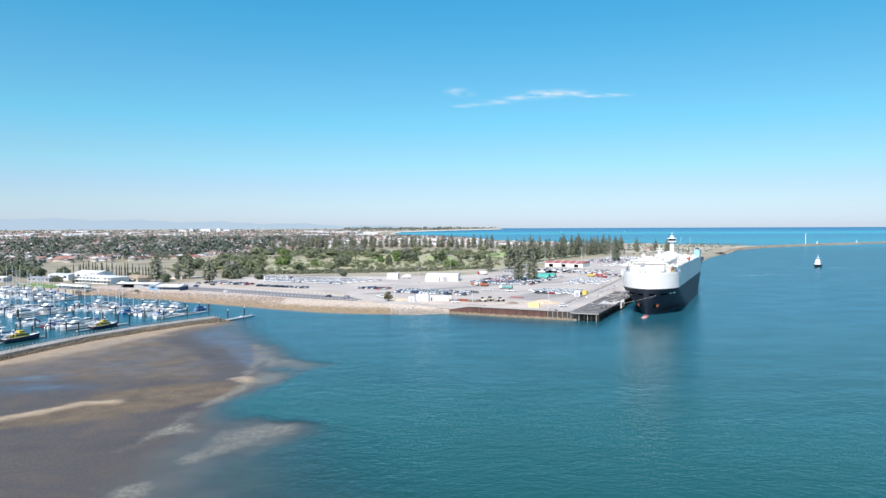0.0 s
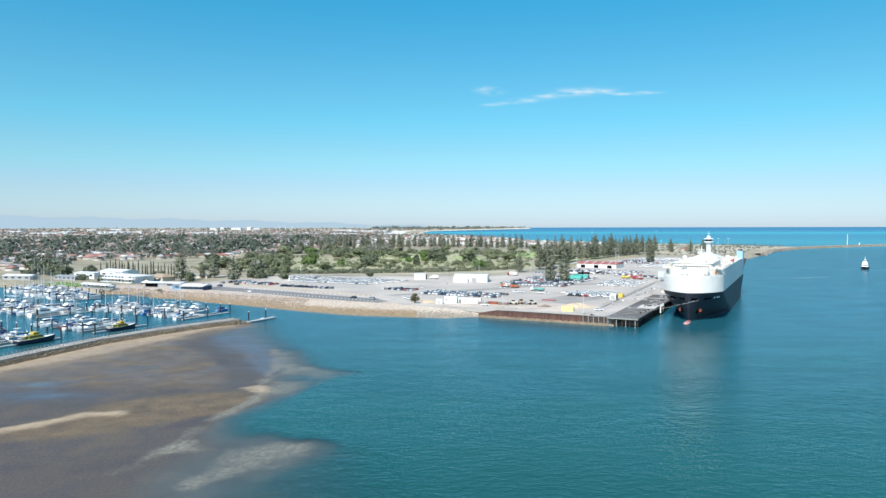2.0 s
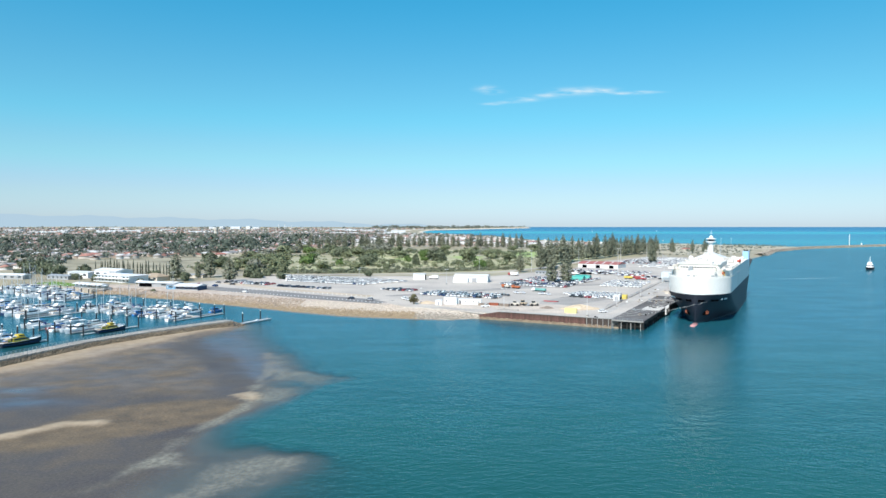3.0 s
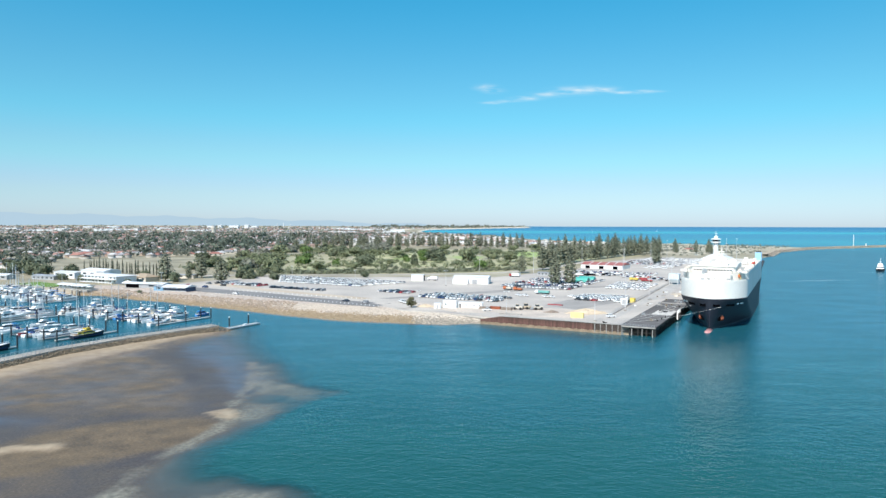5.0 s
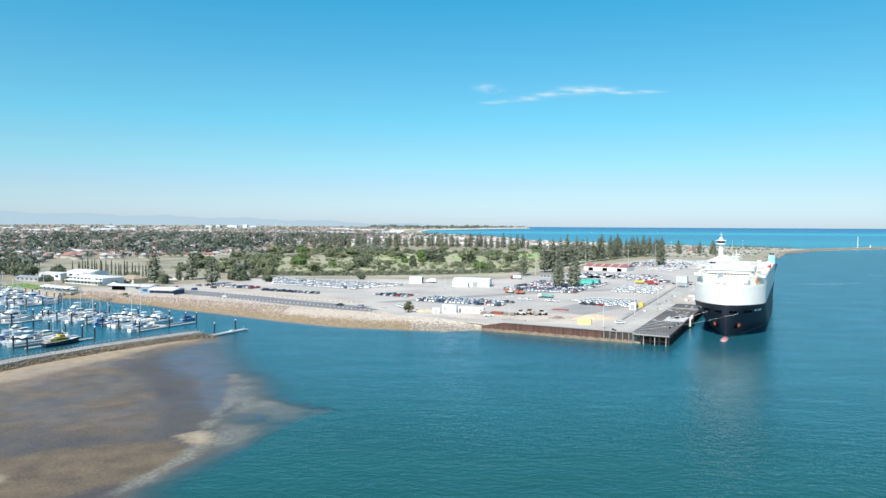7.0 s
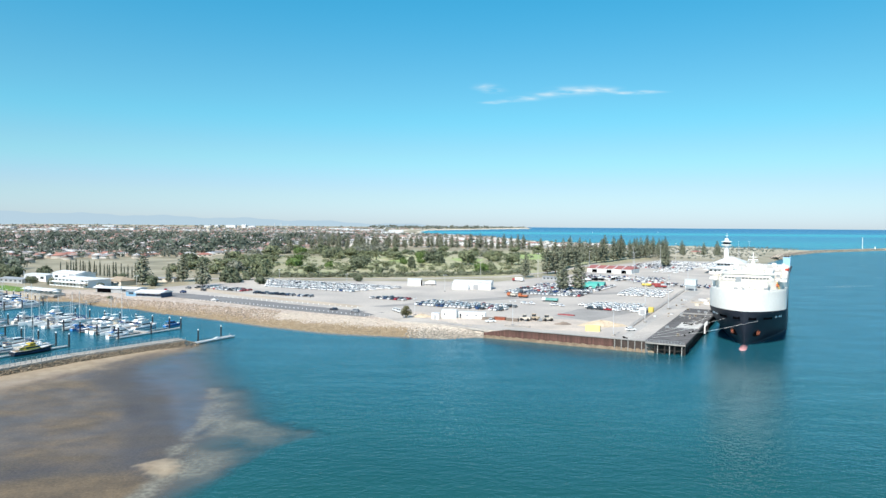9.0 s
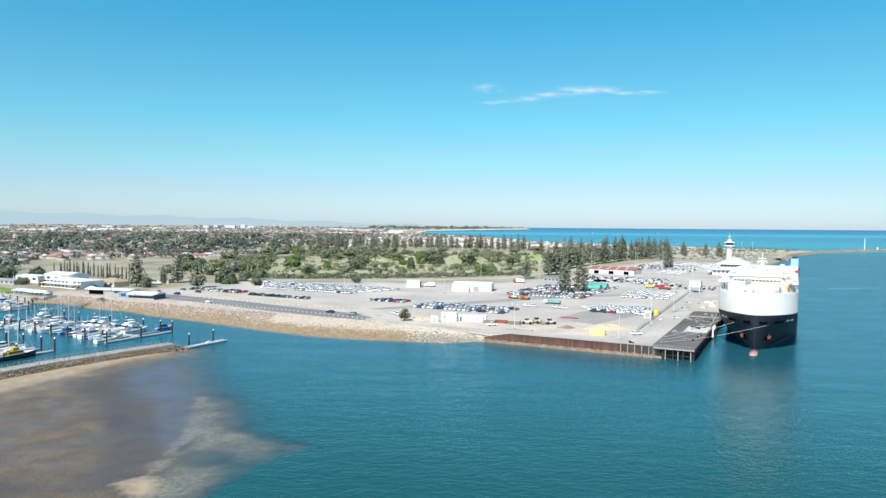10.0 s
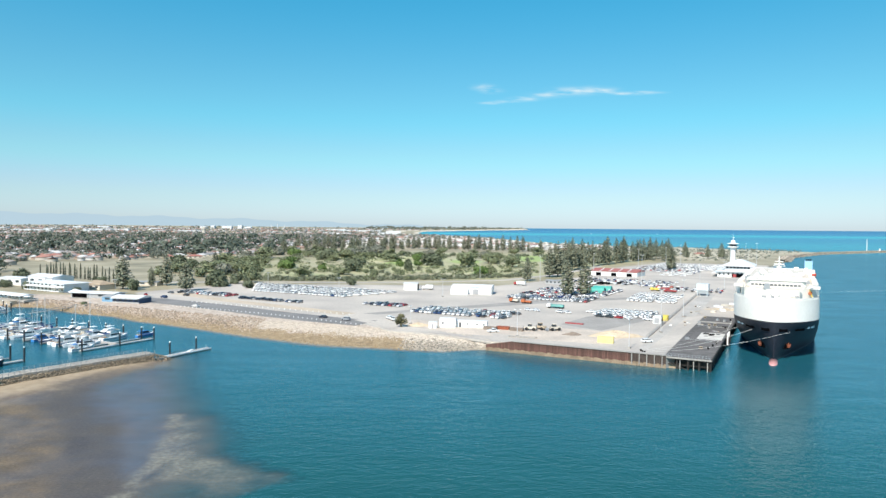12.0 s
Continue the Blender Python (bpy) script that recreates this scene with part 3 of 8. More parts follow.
def pale_forms(X, Y):
    """How far each place belongs to the ridge, the spits, the tip, the bar and the beach."""
    ragged = wobble(X, Y, 10, 8) * 1.6 + wobble(X, Y, 4, 18) * 0.7
    ridge = sst(-line_distance(RIDGE, X, Y) + ragged * 1.2, -4.5, 0.5)
    ridge = np.maximum(ridge, 0.62 * sst(sdf(SHELL, X, Y) + ragged * 1.6, -3.0, 7.0))
    gap = sst(1 - np.hypot((X + 59.5) / 7.5, (Y - 234) / 7.0) + ragged * 0.06, 0.0, 0.5)        # dark hollow in the shell bank
    ridge = ridge * (1 - 0.75 * gap) * np.interp(Y, [165, 205], [0.6, 1.0])
    spit, shoal = np.zeros(X.shape), np.zeros(X.shape)
    for line in SPITS:
        d = -line_distance(line, X, Y) + ragged * 1.6
        spit, shoal = np.maximum(spit, sst(d, -6, 1.5)), np.maximum(shoal, 0.8 * sst(d, -12, 2))
    for shape in WEED:
        d = sdf(shape, X, Y) + ragged * 2.0
        spit, shoal = np.maximum(spit, sst(d, -3.5, 4)), np.maximum(shoal, sst(d, -9, 3))
    spit = spit * (1 - 0.75 * gap)
    tip = sst(sdf(TIP, X, Y) + ragged * 0.4, -1.5, 1.0)
    bar = sst(-line_distance(BAR, X, Y) + ragged * 1.0, -5.5, 0.3)
    beach = sst(sdf(BEACH, X, Y) + ragged * 1.0, -5, 4)
    return ridge, spit, tip, bar, beach, shoal


def axis(knots):
    out = []
    for (a, b, st) in knots:
        out += list(np.arange(a, b, st))
    return np.array(out + [knots[-1][1]])


def sheet(name, surf, material, smooth=True):
    xs = axis([(-5400, -1400, 250), (-1400, -420, 49), (-420, -185, 5), (-185, 95, 2), (95, 400, 6), (400, 1300, 15), (1300, 5400, 205)])
    ys = axis([(-400, 60, 23), (60, 110, 5), (110, 440, 2), (440, 640, 5), (640, 1240, 12), (1240, 2100, 14), (2100, 5400, 50)])
    X, Y = np.meshgrid(xs, ys)
    z, extra = surf(X, Y)
    n, k = len(xs), len(ys)
    i = (np.arange(k - 1)[:, None] * n + np.arange(n - 1)[None]).ravel()
    me = raw_mesh(name, np.stack([X.ravel(), Y.ravel(), z.ravel()], 1), np.stack([i, i + 1, i + n + 1, i + n], 1), material, smooth)
    for key, v in extra.items():
        if v.ndim == 2:
            me.attributes.new(key, "FLOAT", "POINT").data.foreach_set("value", v.ravel().astype(np.float32))
        else:
            me.attributes.new(key, "FLOAT_COLOR", "POINT").data.foreach_set("color", v.reshape(-1).astype(np.float32))
    return new(name, me)


GOLF = [(-190, 690), (10, 700), (120, 860), (250, 1080), (200, 1350), (-150, 1300), (-300, 900)]

LAWNS = [(92, 1130, 34, 120), (-5, 1010, 26, 60), (-90, 960, 22, 40)]            # watered greens: middle and half axes
DUNES = [(345, 1100), (460, 1185), (555, 1372), (690, 1500), (925, 1655), (740, 1556), (690, 1640), (560, 1750), (380, 1790), (230, 2020), (160, 1900), (215, 1500)]


def ground_surface(X, Y):
    z, d, f = height(X, Y)
    zone = np.zeros(X.shape + (4,))
    zone[..., 0] = sst(-d, -62, -50) * (Y < 545)
    zone[..., 1] = sst(sdf(GOLF, X, Y) + wobble(X, Y, 90, 2) * 40, -40, 40) * (0.35 + 0.65 * sst(wobble(X, Y, 120, 4), -0.3, 0.5))
    zone[..., 2] = ((d < 0) & (Y < 375)) * 1.0
    zone[..., 3] = sst(sdf(DUNES, X, Y) + wobble(X, Y, 60, 61) * 18, -20, 25)
    ridge, spit, tip, bar, beach, shoal = pale_forms(X, Y)
    sandy = np.ones(X.shape + (4,))
    sandy[..., 0] = np.maximum(ridge, spit * 0.8)
    fade = 0.42 * sst(sdf(BEACH, X, Y) + wobble(X, Y, 22, 52) * 4, -26, 2)      # dry sand thinning out into the mud
    sandy[..., 1] = np.maximum(np.maximum(tip * 0.62, bar * (0.75 + 0.25 * sst(wobble(X, Y, 14, 44), -0.4, 0.5))), np.maximum(beach * 0.86, fade))
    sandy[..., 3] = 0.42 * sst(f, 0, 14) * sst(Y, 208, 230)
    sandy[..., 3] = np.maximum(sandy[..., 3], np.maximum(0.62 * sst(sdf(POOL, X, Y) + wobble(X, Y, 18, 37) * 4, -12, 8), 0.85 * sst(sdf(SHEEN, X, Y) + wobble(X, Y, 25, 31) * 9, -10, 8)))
    sandy[..., 2] = np.maximum(sst(sdf(GOLD, X, Y) + wobble(X, Y, 30, 21) * 5, -10, 5), 0.95 * sst(f, 2, 16) * sst(Y, 200, 235))
    lawn = np.zeros(X.shape)
    for x, y, rx, ry in LAWNS:
        lawn = np.maximum(lawn, sst(1 - np.hypot((X - x) / rx, (Y - y) / ry) + wobble(X, Y, 35, 66) * 0.15, 0.0, 0.35))
    return z + lift(Y), {"rise": z, "zone": zone, "sandy": sandy, "lawn": lawn}


def water_surface(X, Y):
    z, d, f = height(X, Y)
    return lift(Y), {"depth": np.where(d > 0, 0.0, -z)}


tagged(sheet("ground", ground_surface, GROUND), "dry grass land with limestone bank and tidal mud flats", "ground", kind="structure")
tagged(sheet("water", water_surface, WATER), "rippled teal harbour water and blue gulf", "water", kind="structure")

# paved surfaces
me = mesh_of("yard_pavement", prism(B(), [(4, 389), (69, 366), W(-16, -36)[:2], W(108, -36)[:2], W(108, -20)[:2], W(690, -20)[:2], W(690, -150)[:2], W(480, -185)[:2],
                                           (110, 760), (20, 648), (-190, 636), (-230, 560), (-196, 512), (-150, 494), (-106, 476), (-68, 448), (-38, 412), (-15, 404)], 2.2, 3.06), YARD)
tagged(new("pavement", me), "pale worn asphalt vehicle yard beside the wharf", "pavement", kind="structure")
ASPHALT_MID = mat("patched_asphalt", (0.33, 0.315, 0.295), 0.9, 0.3, 0.06, bump=0.01, grime=(0.25, 0.24, 0.225), fine=25)
ASPHALT_PALE = mat("bleached_asphalt", (0.45, 0.43, 0.40), 0.9, 0.3, 0.06, bump=0.01, grime=(0.35, 0.335, 0.31), fine=25)
DUST = mat("dusty_ground", (0.58, 0.50, 0.42), 0.95, 0.3, 0.07, bump=0.015, grime=(0.42, 0.37, 0.32), fine=20)
for label, shape, z, m in (("darker asphalt between the rows of white cars", [(58, 421), (92, 462), (104, 480), (84, 487), (60, 470), (42, 440)], 3.066, ASPHALT_MID),
                           ("dusty pale ground near the quay edge", [(15, 404), (30, 392), (52, 385), (60, 396), (70, 412), (50, 424), (28, 430), (8, 432), (2, 416)], 3.069, DUST),
                           ("dusty pale ground beside the shore road", [(-30, 425), (-6, 405), (8, 402), (2, 430), (-20, 446), (-44, 452)], 3.072, DUST),
                           ("worn grey asphalt lane across the yard", [(-60, 470), (-52, 466), (60, 540), (130, 570), (126, 580), (50, 552)], 3.066, ASPHALT_MID),
                           ("worn grey asphalt lane beside the wharf road", [W(-8, -47)[:2], W(-8, -38)[:2], W(120, -40)[:2], W(240, -42)[:2], W(240, -52)[:2]], 3.075, ASPHALT_PALE)):
    tagged(new("pavement_patch", mesh_of("pavement_patch", prism(B(), shape, 3.0, z), m)), label, "pavement", kind="structure")

# ---- ship ----
def ship():
    root = thing("car_carrier", "white and navy car carrier ship moored at the wharf", "ship", pose(*W(0, 0.4), 0, 0, WHARF_TURN))
    LENGTH, HB, TOP = 176.0, 15.6, 23.6

    def half(a, z, inset=0.0, back=0.0):
        """Half breadth at a metres from the bulb's nose and height z: a long fine waterline under a strongly flared bow."""
        low = max(0.0, 1 - max(z, 0) / 15.0)
        stem, run, k = 6.0 + 4.0 * low + back, 21.0 + 46 * low ** 1.35, 1.62 - 0.5 * low
        t = min(max((a - stem) / run, 0.0), 1.0)
        w = max(0.0, 1 - (1 - t) ** k) ** (1 / k)
        if a > 135:
            w *= 1 - 0.12 * ((a - 135) / 41) ** 2 * low
        return max((HB - inset) * w, 0.1)

    def plan(z, n=44, inset=0.0, back=0.0, aft=LENGTH):
        stem = 6.0 + 4.0 * max(0.0, 1 - max(z, 0) / 15.0) + back
        al = [stem + (aft - stem) * (k / n) ** 2.2 for k in range(n + 1)]
        right = [(half(a, z, inset, back), a, z) for a in al]
        return [(-x, y, h) for x, y, h in right[::-1]] + right

    part("hull", loft(B(), [plan(z) for z in (-3, 0.7, 2, 3.5, 5, 6.5, 8, 9.5, 11, 12.5, 14, 15.3)]), SHIP_BLACK, root, "navy hull with a fine waterline under a flared bow", smooth=False)
    part("boot_top", loft(B(), [[(x * 1.004, y - 0.04, h) for x, y, h in plan(h0)] for h0 in (-0.5, 0.45)], cap=False), BOOT_RED, root, "dull red boot topping")
    part("upper_hull", loft(B(), [plan(15.3), plan(19), plan(TOP)]), SHIP_WHITE, root, "white garage sides with a broad rounded front")
    part("fore_rail", loft(B(), [plan(TOP, inset=0.15, back=0.2, aft=30), plan(TOP + 0.7, inset=0.15, back=0.2, aft=30), plan(TOP + 0.7, inset=0.3, back=0.4, aft=30), plan(TOP, inset=0.3, back=0.4, aft=30)], cap=False), SHIP_WHITE, root)
    part("upper_deck", loft(B(), [plan(TOP, inset=0.03, back=6.5), plan(27.2, inset=0.03, back=6.5)]), SHIP_WHITE, root)
    bridge = part("bridge", loft(B(), [[(x, y, z) for x, y in ((-10.5, 21.1), (-9.2, 20.1), (9.2, 20.1), (10.5, 21.1), (10.5, 31), (-10.5, 31))] for z in (27.2, 30.1)]), SHIP_WHITE, root, "white wheelhouse with a row of windows")
    for k in range(13):
        x = -9.0 + k * 1.39
        part("window", box(B(), x, x + 1.08, 19.97, 20.25, 28.0, 28.75), BRIDGE_GLASS, bridge, "dark wheelhouse window")
    part("visor", box(B(), -10.8, 10.8, 19.6, 31.4, 30.1, 30.4), SHIP_WHITE, bridge)
    for s in (-1, 1):
        part("bridge_wing", box(B(), min(s * 10.4, s * 15.5), max(s * 10.4, s * 15.5), 22, 25, 27.2, 28.2), SHIP_WHITE, root)
        part("side_door", box(B(), s * 12.6 - 0.6, s * 12.6 + 0.6, 24.5, 27.5, 24.2, 26.4), DARK, root, "dark doorway") if s < 0 else None
        for k in range(9):
            part("side_vent", box(B(), s * 14.2 - 0.9, s * 14.2 + 0.9, 36 + k * 11, 39 + k * 11, 27.2, 28.6), SHIP_WHITE, root, "white deck ventilator")
    fm = part("fore_mast", tube(B(), (0, 10.2, TOP), (0, 10.2, 28.4), 0.35, 0.2, 8), SHIP_WHITE, root, "white fore mast")
    for s in (-1, 1):
        part("mast_stay", tube(B(), (s * 4.5, 16.5, 26.9), (0, 10.3, 24.6), 0.16, n=5), SHIP_WHITE, fm)
    part("windlass", box(B(), -3.0, 3.0, 10.6, 12.2, TOP, 24.4), SHIP_WHITE, root)
    part("monkey_island", box(B(), -6.5, 6.5, 23, 30, 30.4, 31.4), SHIP_WHITE, root)
    part("accommodation", loft(B(), [[(x * s, y, z) for x, y in ((-9.5, 31), (9.5, 31), (9.5, 72), (-9.5, 72))] for s, z in ((1, 27.2), (1, 30.0), (0.96, 30.2))]), SHIP_WHITE, root)
    for k in range(6):
        part("deck_locker", box(B(), -7 + (k % 3) * 5, -4.4 + (k % 3) * 5, 36 + k * 5, 38.6 + k * 5, 30.1, 31.5), SHIP_WHITE, root)
    part("garage_roof", box(B(), -13.0, 13.0, 74, 158, 27.2, 28.0), SHIP_WHITE, root)
    mast = part("radar_mast", tube(tube(B(), (0.4, 58, 30), (0.4, 58, 34.4), 1.5, 0.9, 8), (0.4, 58, 34.4), (0.4, 58, 38.6), 0.4, 0.15, 6), SHIP_WHITE, root, "white radar mast")
    for z, w in ((32.0, 3.0), (34.0, 2.4), (36.0, 1.7)):
        part("crossarm", box(B(), 0.4 - w, 0.4 + w, 57.3, 58.7, z, z + 0.35), SHIP_WHITE, mast)
    part("radar_scanner", box(B(), -1.7, 2.5, 56.6, 57.0, 34.8, 35.2), WHITE, mast)
    for x, y, h in ((-11, 40, 33), (-8, 46, 32.5), (5, 33, 33.5)):
        part("aerial", tube(B(), (x, y, 27.2), (x, y, h), 0.12, 0.06, 5), SHIP_WHITE, root)
    part("radome", loft(B(), [[(-5.5 + 1.3 * r * math.cos(t), 34 + 1.3 * r * math.sin(t), z) for t in [k * math.tau / 10 for k in range(10)]] for r, z in ((0.5, 30), (0.5, 31.5), (1, 32.1), (1, 32.9), (0.6, 33.6), (0.1, 33.9))]), SHIP_WHITE, root, "white satellite dome", smooth=True)
    funnel = part("funnel", loft(B(), [[(14.0 + x, 164 + y, z) for x, y in ((-2.0, -4.5), (2.0, -4.5), (2.0, 4.5), (-2.0, 4.5))] for z in (26.5, 32.4)]), FUNNEL_BLUE, root, "light blue funnel casing")
    for x in (13.0, 14.0, 15.0):
        part("exhaust_pipe", tube(B(), (x, 163, 32.3), (x, 163.4, 33.3), 0.35, n=8), DARK, funnel)
    lb = part("lifeboat", loft(B(), [[(14.6 + 1.4 * s * math.cos(t), 88 + yy, 29.0 + 1.4 * s * math.sin(t)) for t in [k * math.tau / 8 for k in range(8)]]
                                     for yy, s in ((-4, 0.25), (-2.8, 0.85), (0, 1.0), (2.8, 0.85), (4, 0.25))]), RED_BOAT, root, "red-orange enclosed lifeboat")
    for y in (84.6, 91.0):
        part("davit", box(B(), 12.6, 15.2, y, y + 0.4, 27.2, 31.2), SHIP_WHITE, lb)
    rb = part("rescue_boat", loft(B(), [[(12.0 + 0.8 * s * math.cos(t), 22.5 + yy, 25.6 + 0.8 * s * math.sin(t)) for t in [k * math.tau / 8 for k in range(8)]]
                                   for yy, s in ((-1.8, 0.3), (-0.8, 1), (1, 1), (1.8, 0.5))]), ORANGE, root, "small orange rescue boat")
    part("davit", tube(B(), (12.9, 21.6, TOP), (11.8, 21.4, 27.0), 0.18, n=5), YELLOW_CRANE, rb, "yellow davit")
    part("stern_ramp", box(B(), -3, 3, 0, 0.8, 0, 16, pose(10, LENGTH + 1.5, 12, -28, 0, -35)), DARK_STEEL, root, "dark raised stern ramp")

    def on_side(s, a, z):
        """A pose on the hull's skin, x outwards."""
        h0, h1 = half(a - 0.5, z), half(a + 0.5, z)
        return pose(s * half(a, z), a, z, 0, 0, -s * math.degrees(math.atan2(h1 - h0, 1.0)) + (180 if s < 0 else 0))

    for a, w in ((8.2, 1.7), (14.5, 2.6)):
        for s in (-1, 1):
            part("mooring_port", box(B(), -0.8, 0.12, -w, w, -0.65, 0.65, on_side(s, a, 12.2)), DARK, root, "dark mooring port")
    for s in (-1, 1):
        for a in (19.0, 21.5, 23.0):
            part("fairlead", box(B(), -0.4, 0.2, -0.45, 0.45, -0.45, 0.45, on_side(s, a, 12.5)), WHITE, root, "small white fairlead")
        m = on_side(s, 15.5, 6.0) @ Matrix.Diagonal((1.3, 1.3, 1.3, 1))
        part("hawse_pipe", tube(B(), m @ Vector((-0.8, 0, 0.7)), m @ Vector((0.12, 0, 0.7)), 1.35, n=12), DARK, root)
        part("hawse", box(B(), -0.9, 0.05, -1.5, 1.5, -1.5, 1.5, m), DARK, root, "dark hawse recess")
        an = part("anchor", tube(B(), m @ Vector((0.25, 0, 0.7)), m @ Vector((0.2, 0, -0.8)), 0.26, 0.32, 6), RUST_ORANGE, root, "rusty orange anchor in its hawse")
        part("crown", box(B(), 0.0, 0.5, -0.55, 0.55, -1.1, -0.65, m), RUST_ORANGE, an)
        for e in (-1, 1):
            part("fluke", tube(B(), m @ Vector((0.3, e * 0.4, -0.95)), m @ Vector((0.35, e * 1.2, 0.15)), 0.34, 0.06, 6), RUST_ORANGE, an)
    sec = [(-2.2, -1.1), (-1.5, -0.25), (-0.55, 0.42), (0.0, 0.55), (0.55, 0.42), (1.5, -0.25), (2.2, -1.1), (1.2, -2.2), (-1.2, -2.2)]
    part("bulb", loft(B(), [[(x * 1.15 * q, 0.6 + yy, z * q + 0.08) for x, z in sec] for yy, q in ((-2.0, 0.15), (-1.5, 0.55), (-0.6, 0.85), (1, 1), (10.5, 1.05))]), PINK, root, "faded pink bulbous bow breaking the surface", smooth=True)
    # deck plates, rails, lockers and pipes on the weather decks
    part("deck_plate", loft(B(), [plan(TOP + 0.02, inset=0.35, back=0.6, aft=28), plan(TOP + 0.07, inset=0.35, back=0.6, aft=28)]), SHIP_CREAM, root, "cream painted foredeck")
    part("deck_plate", loft(B(), [plan(27.22, inset=0.2, back=6.8, aft=74), plan(27.26, inset=0.2, back=6.8, aft=74)]), SHIP_CREAM, root, "cream painted weather deck")
    part("deck_plate", box(B(), -12.8, 12.8, 74.2, 149.8, 28.0, 28.05), SHIP_CREAM, root, "cream painted garage roof")
    for s in (-1, 1):
        for z in (27.75, 28.25):
            line = [(s * half(14 + k * 4, 15, 0.3, 6.5), 14 + k * 4, z) for k in range(16)]
            rings = [[(x + dx, y, h + dz) for dx, dz in ((-0.05, -0.05), (0.05, -0.05), (0.05, 0.05), (-0.05, 0.05))] for x, y, h in line]
            part("deck_rail", loft(B(), rings), SHIP_WHITE, root)
    crew = random.Random(12)
    for k in range(34):
        x, y = crew.uniform(-13, 13), crew.uniform(13, 72) if k % 3 else crew.uniform(76, 148)
        if abs(x) < 11 and 18 < y < 73:
            x = math.copysign(crew.uniform(11.2, 14.2), x)
        w, l, h = crew.uniform(0.4, 1.2), crew.uniform(0.5, 1.6), crew.uniform(0.6, 2.0)
        base = 27.24 if y < 74 else 28.03
        part("deck_box", box(B(), x - w, x + w, y - l, y + l, base, base + h), (SHIP_WHITE, SHIP_CREAM, STEEL)[k % 3], root)
    for k in range(9):
        x, y = crew.uniform(-9, 9), crew.uniform(0, 1)
        y = 10 + abs(x) * 0.75 + y
        part("mooring_winch", box(B(), x - 0.8, x + 0.8, y - 0.5, y + 0.5, TOP, 24.3 + 0.4 * (k % 2)), (SHIP_CREAM, STEEL)[k % 2], root)
    for k in range(5):
        part("roof_unit", box(B(), -7.5 + k * 3.2, -6.0 + k * 3.2, 24 + k % 3, 26.5 + k % 2, 31.4, 32.0 + 0.5 * (k % 2)), SHIP_CREAM, root)
    return root


ship()

# ---- wharf ----
DZ = 4.2
TYRE_BLACK = mat("fender_rubber", (0.022, 0.022, 0.024), 0.85, 0.2, 2.0)
WHITE_CONCRETE = mat("fresh_concrete", (0.60, 0.59, 0.56), 0.9, 0.3, 0.25, bump=0.01, grime=(0.40, 0.39, 0.37))


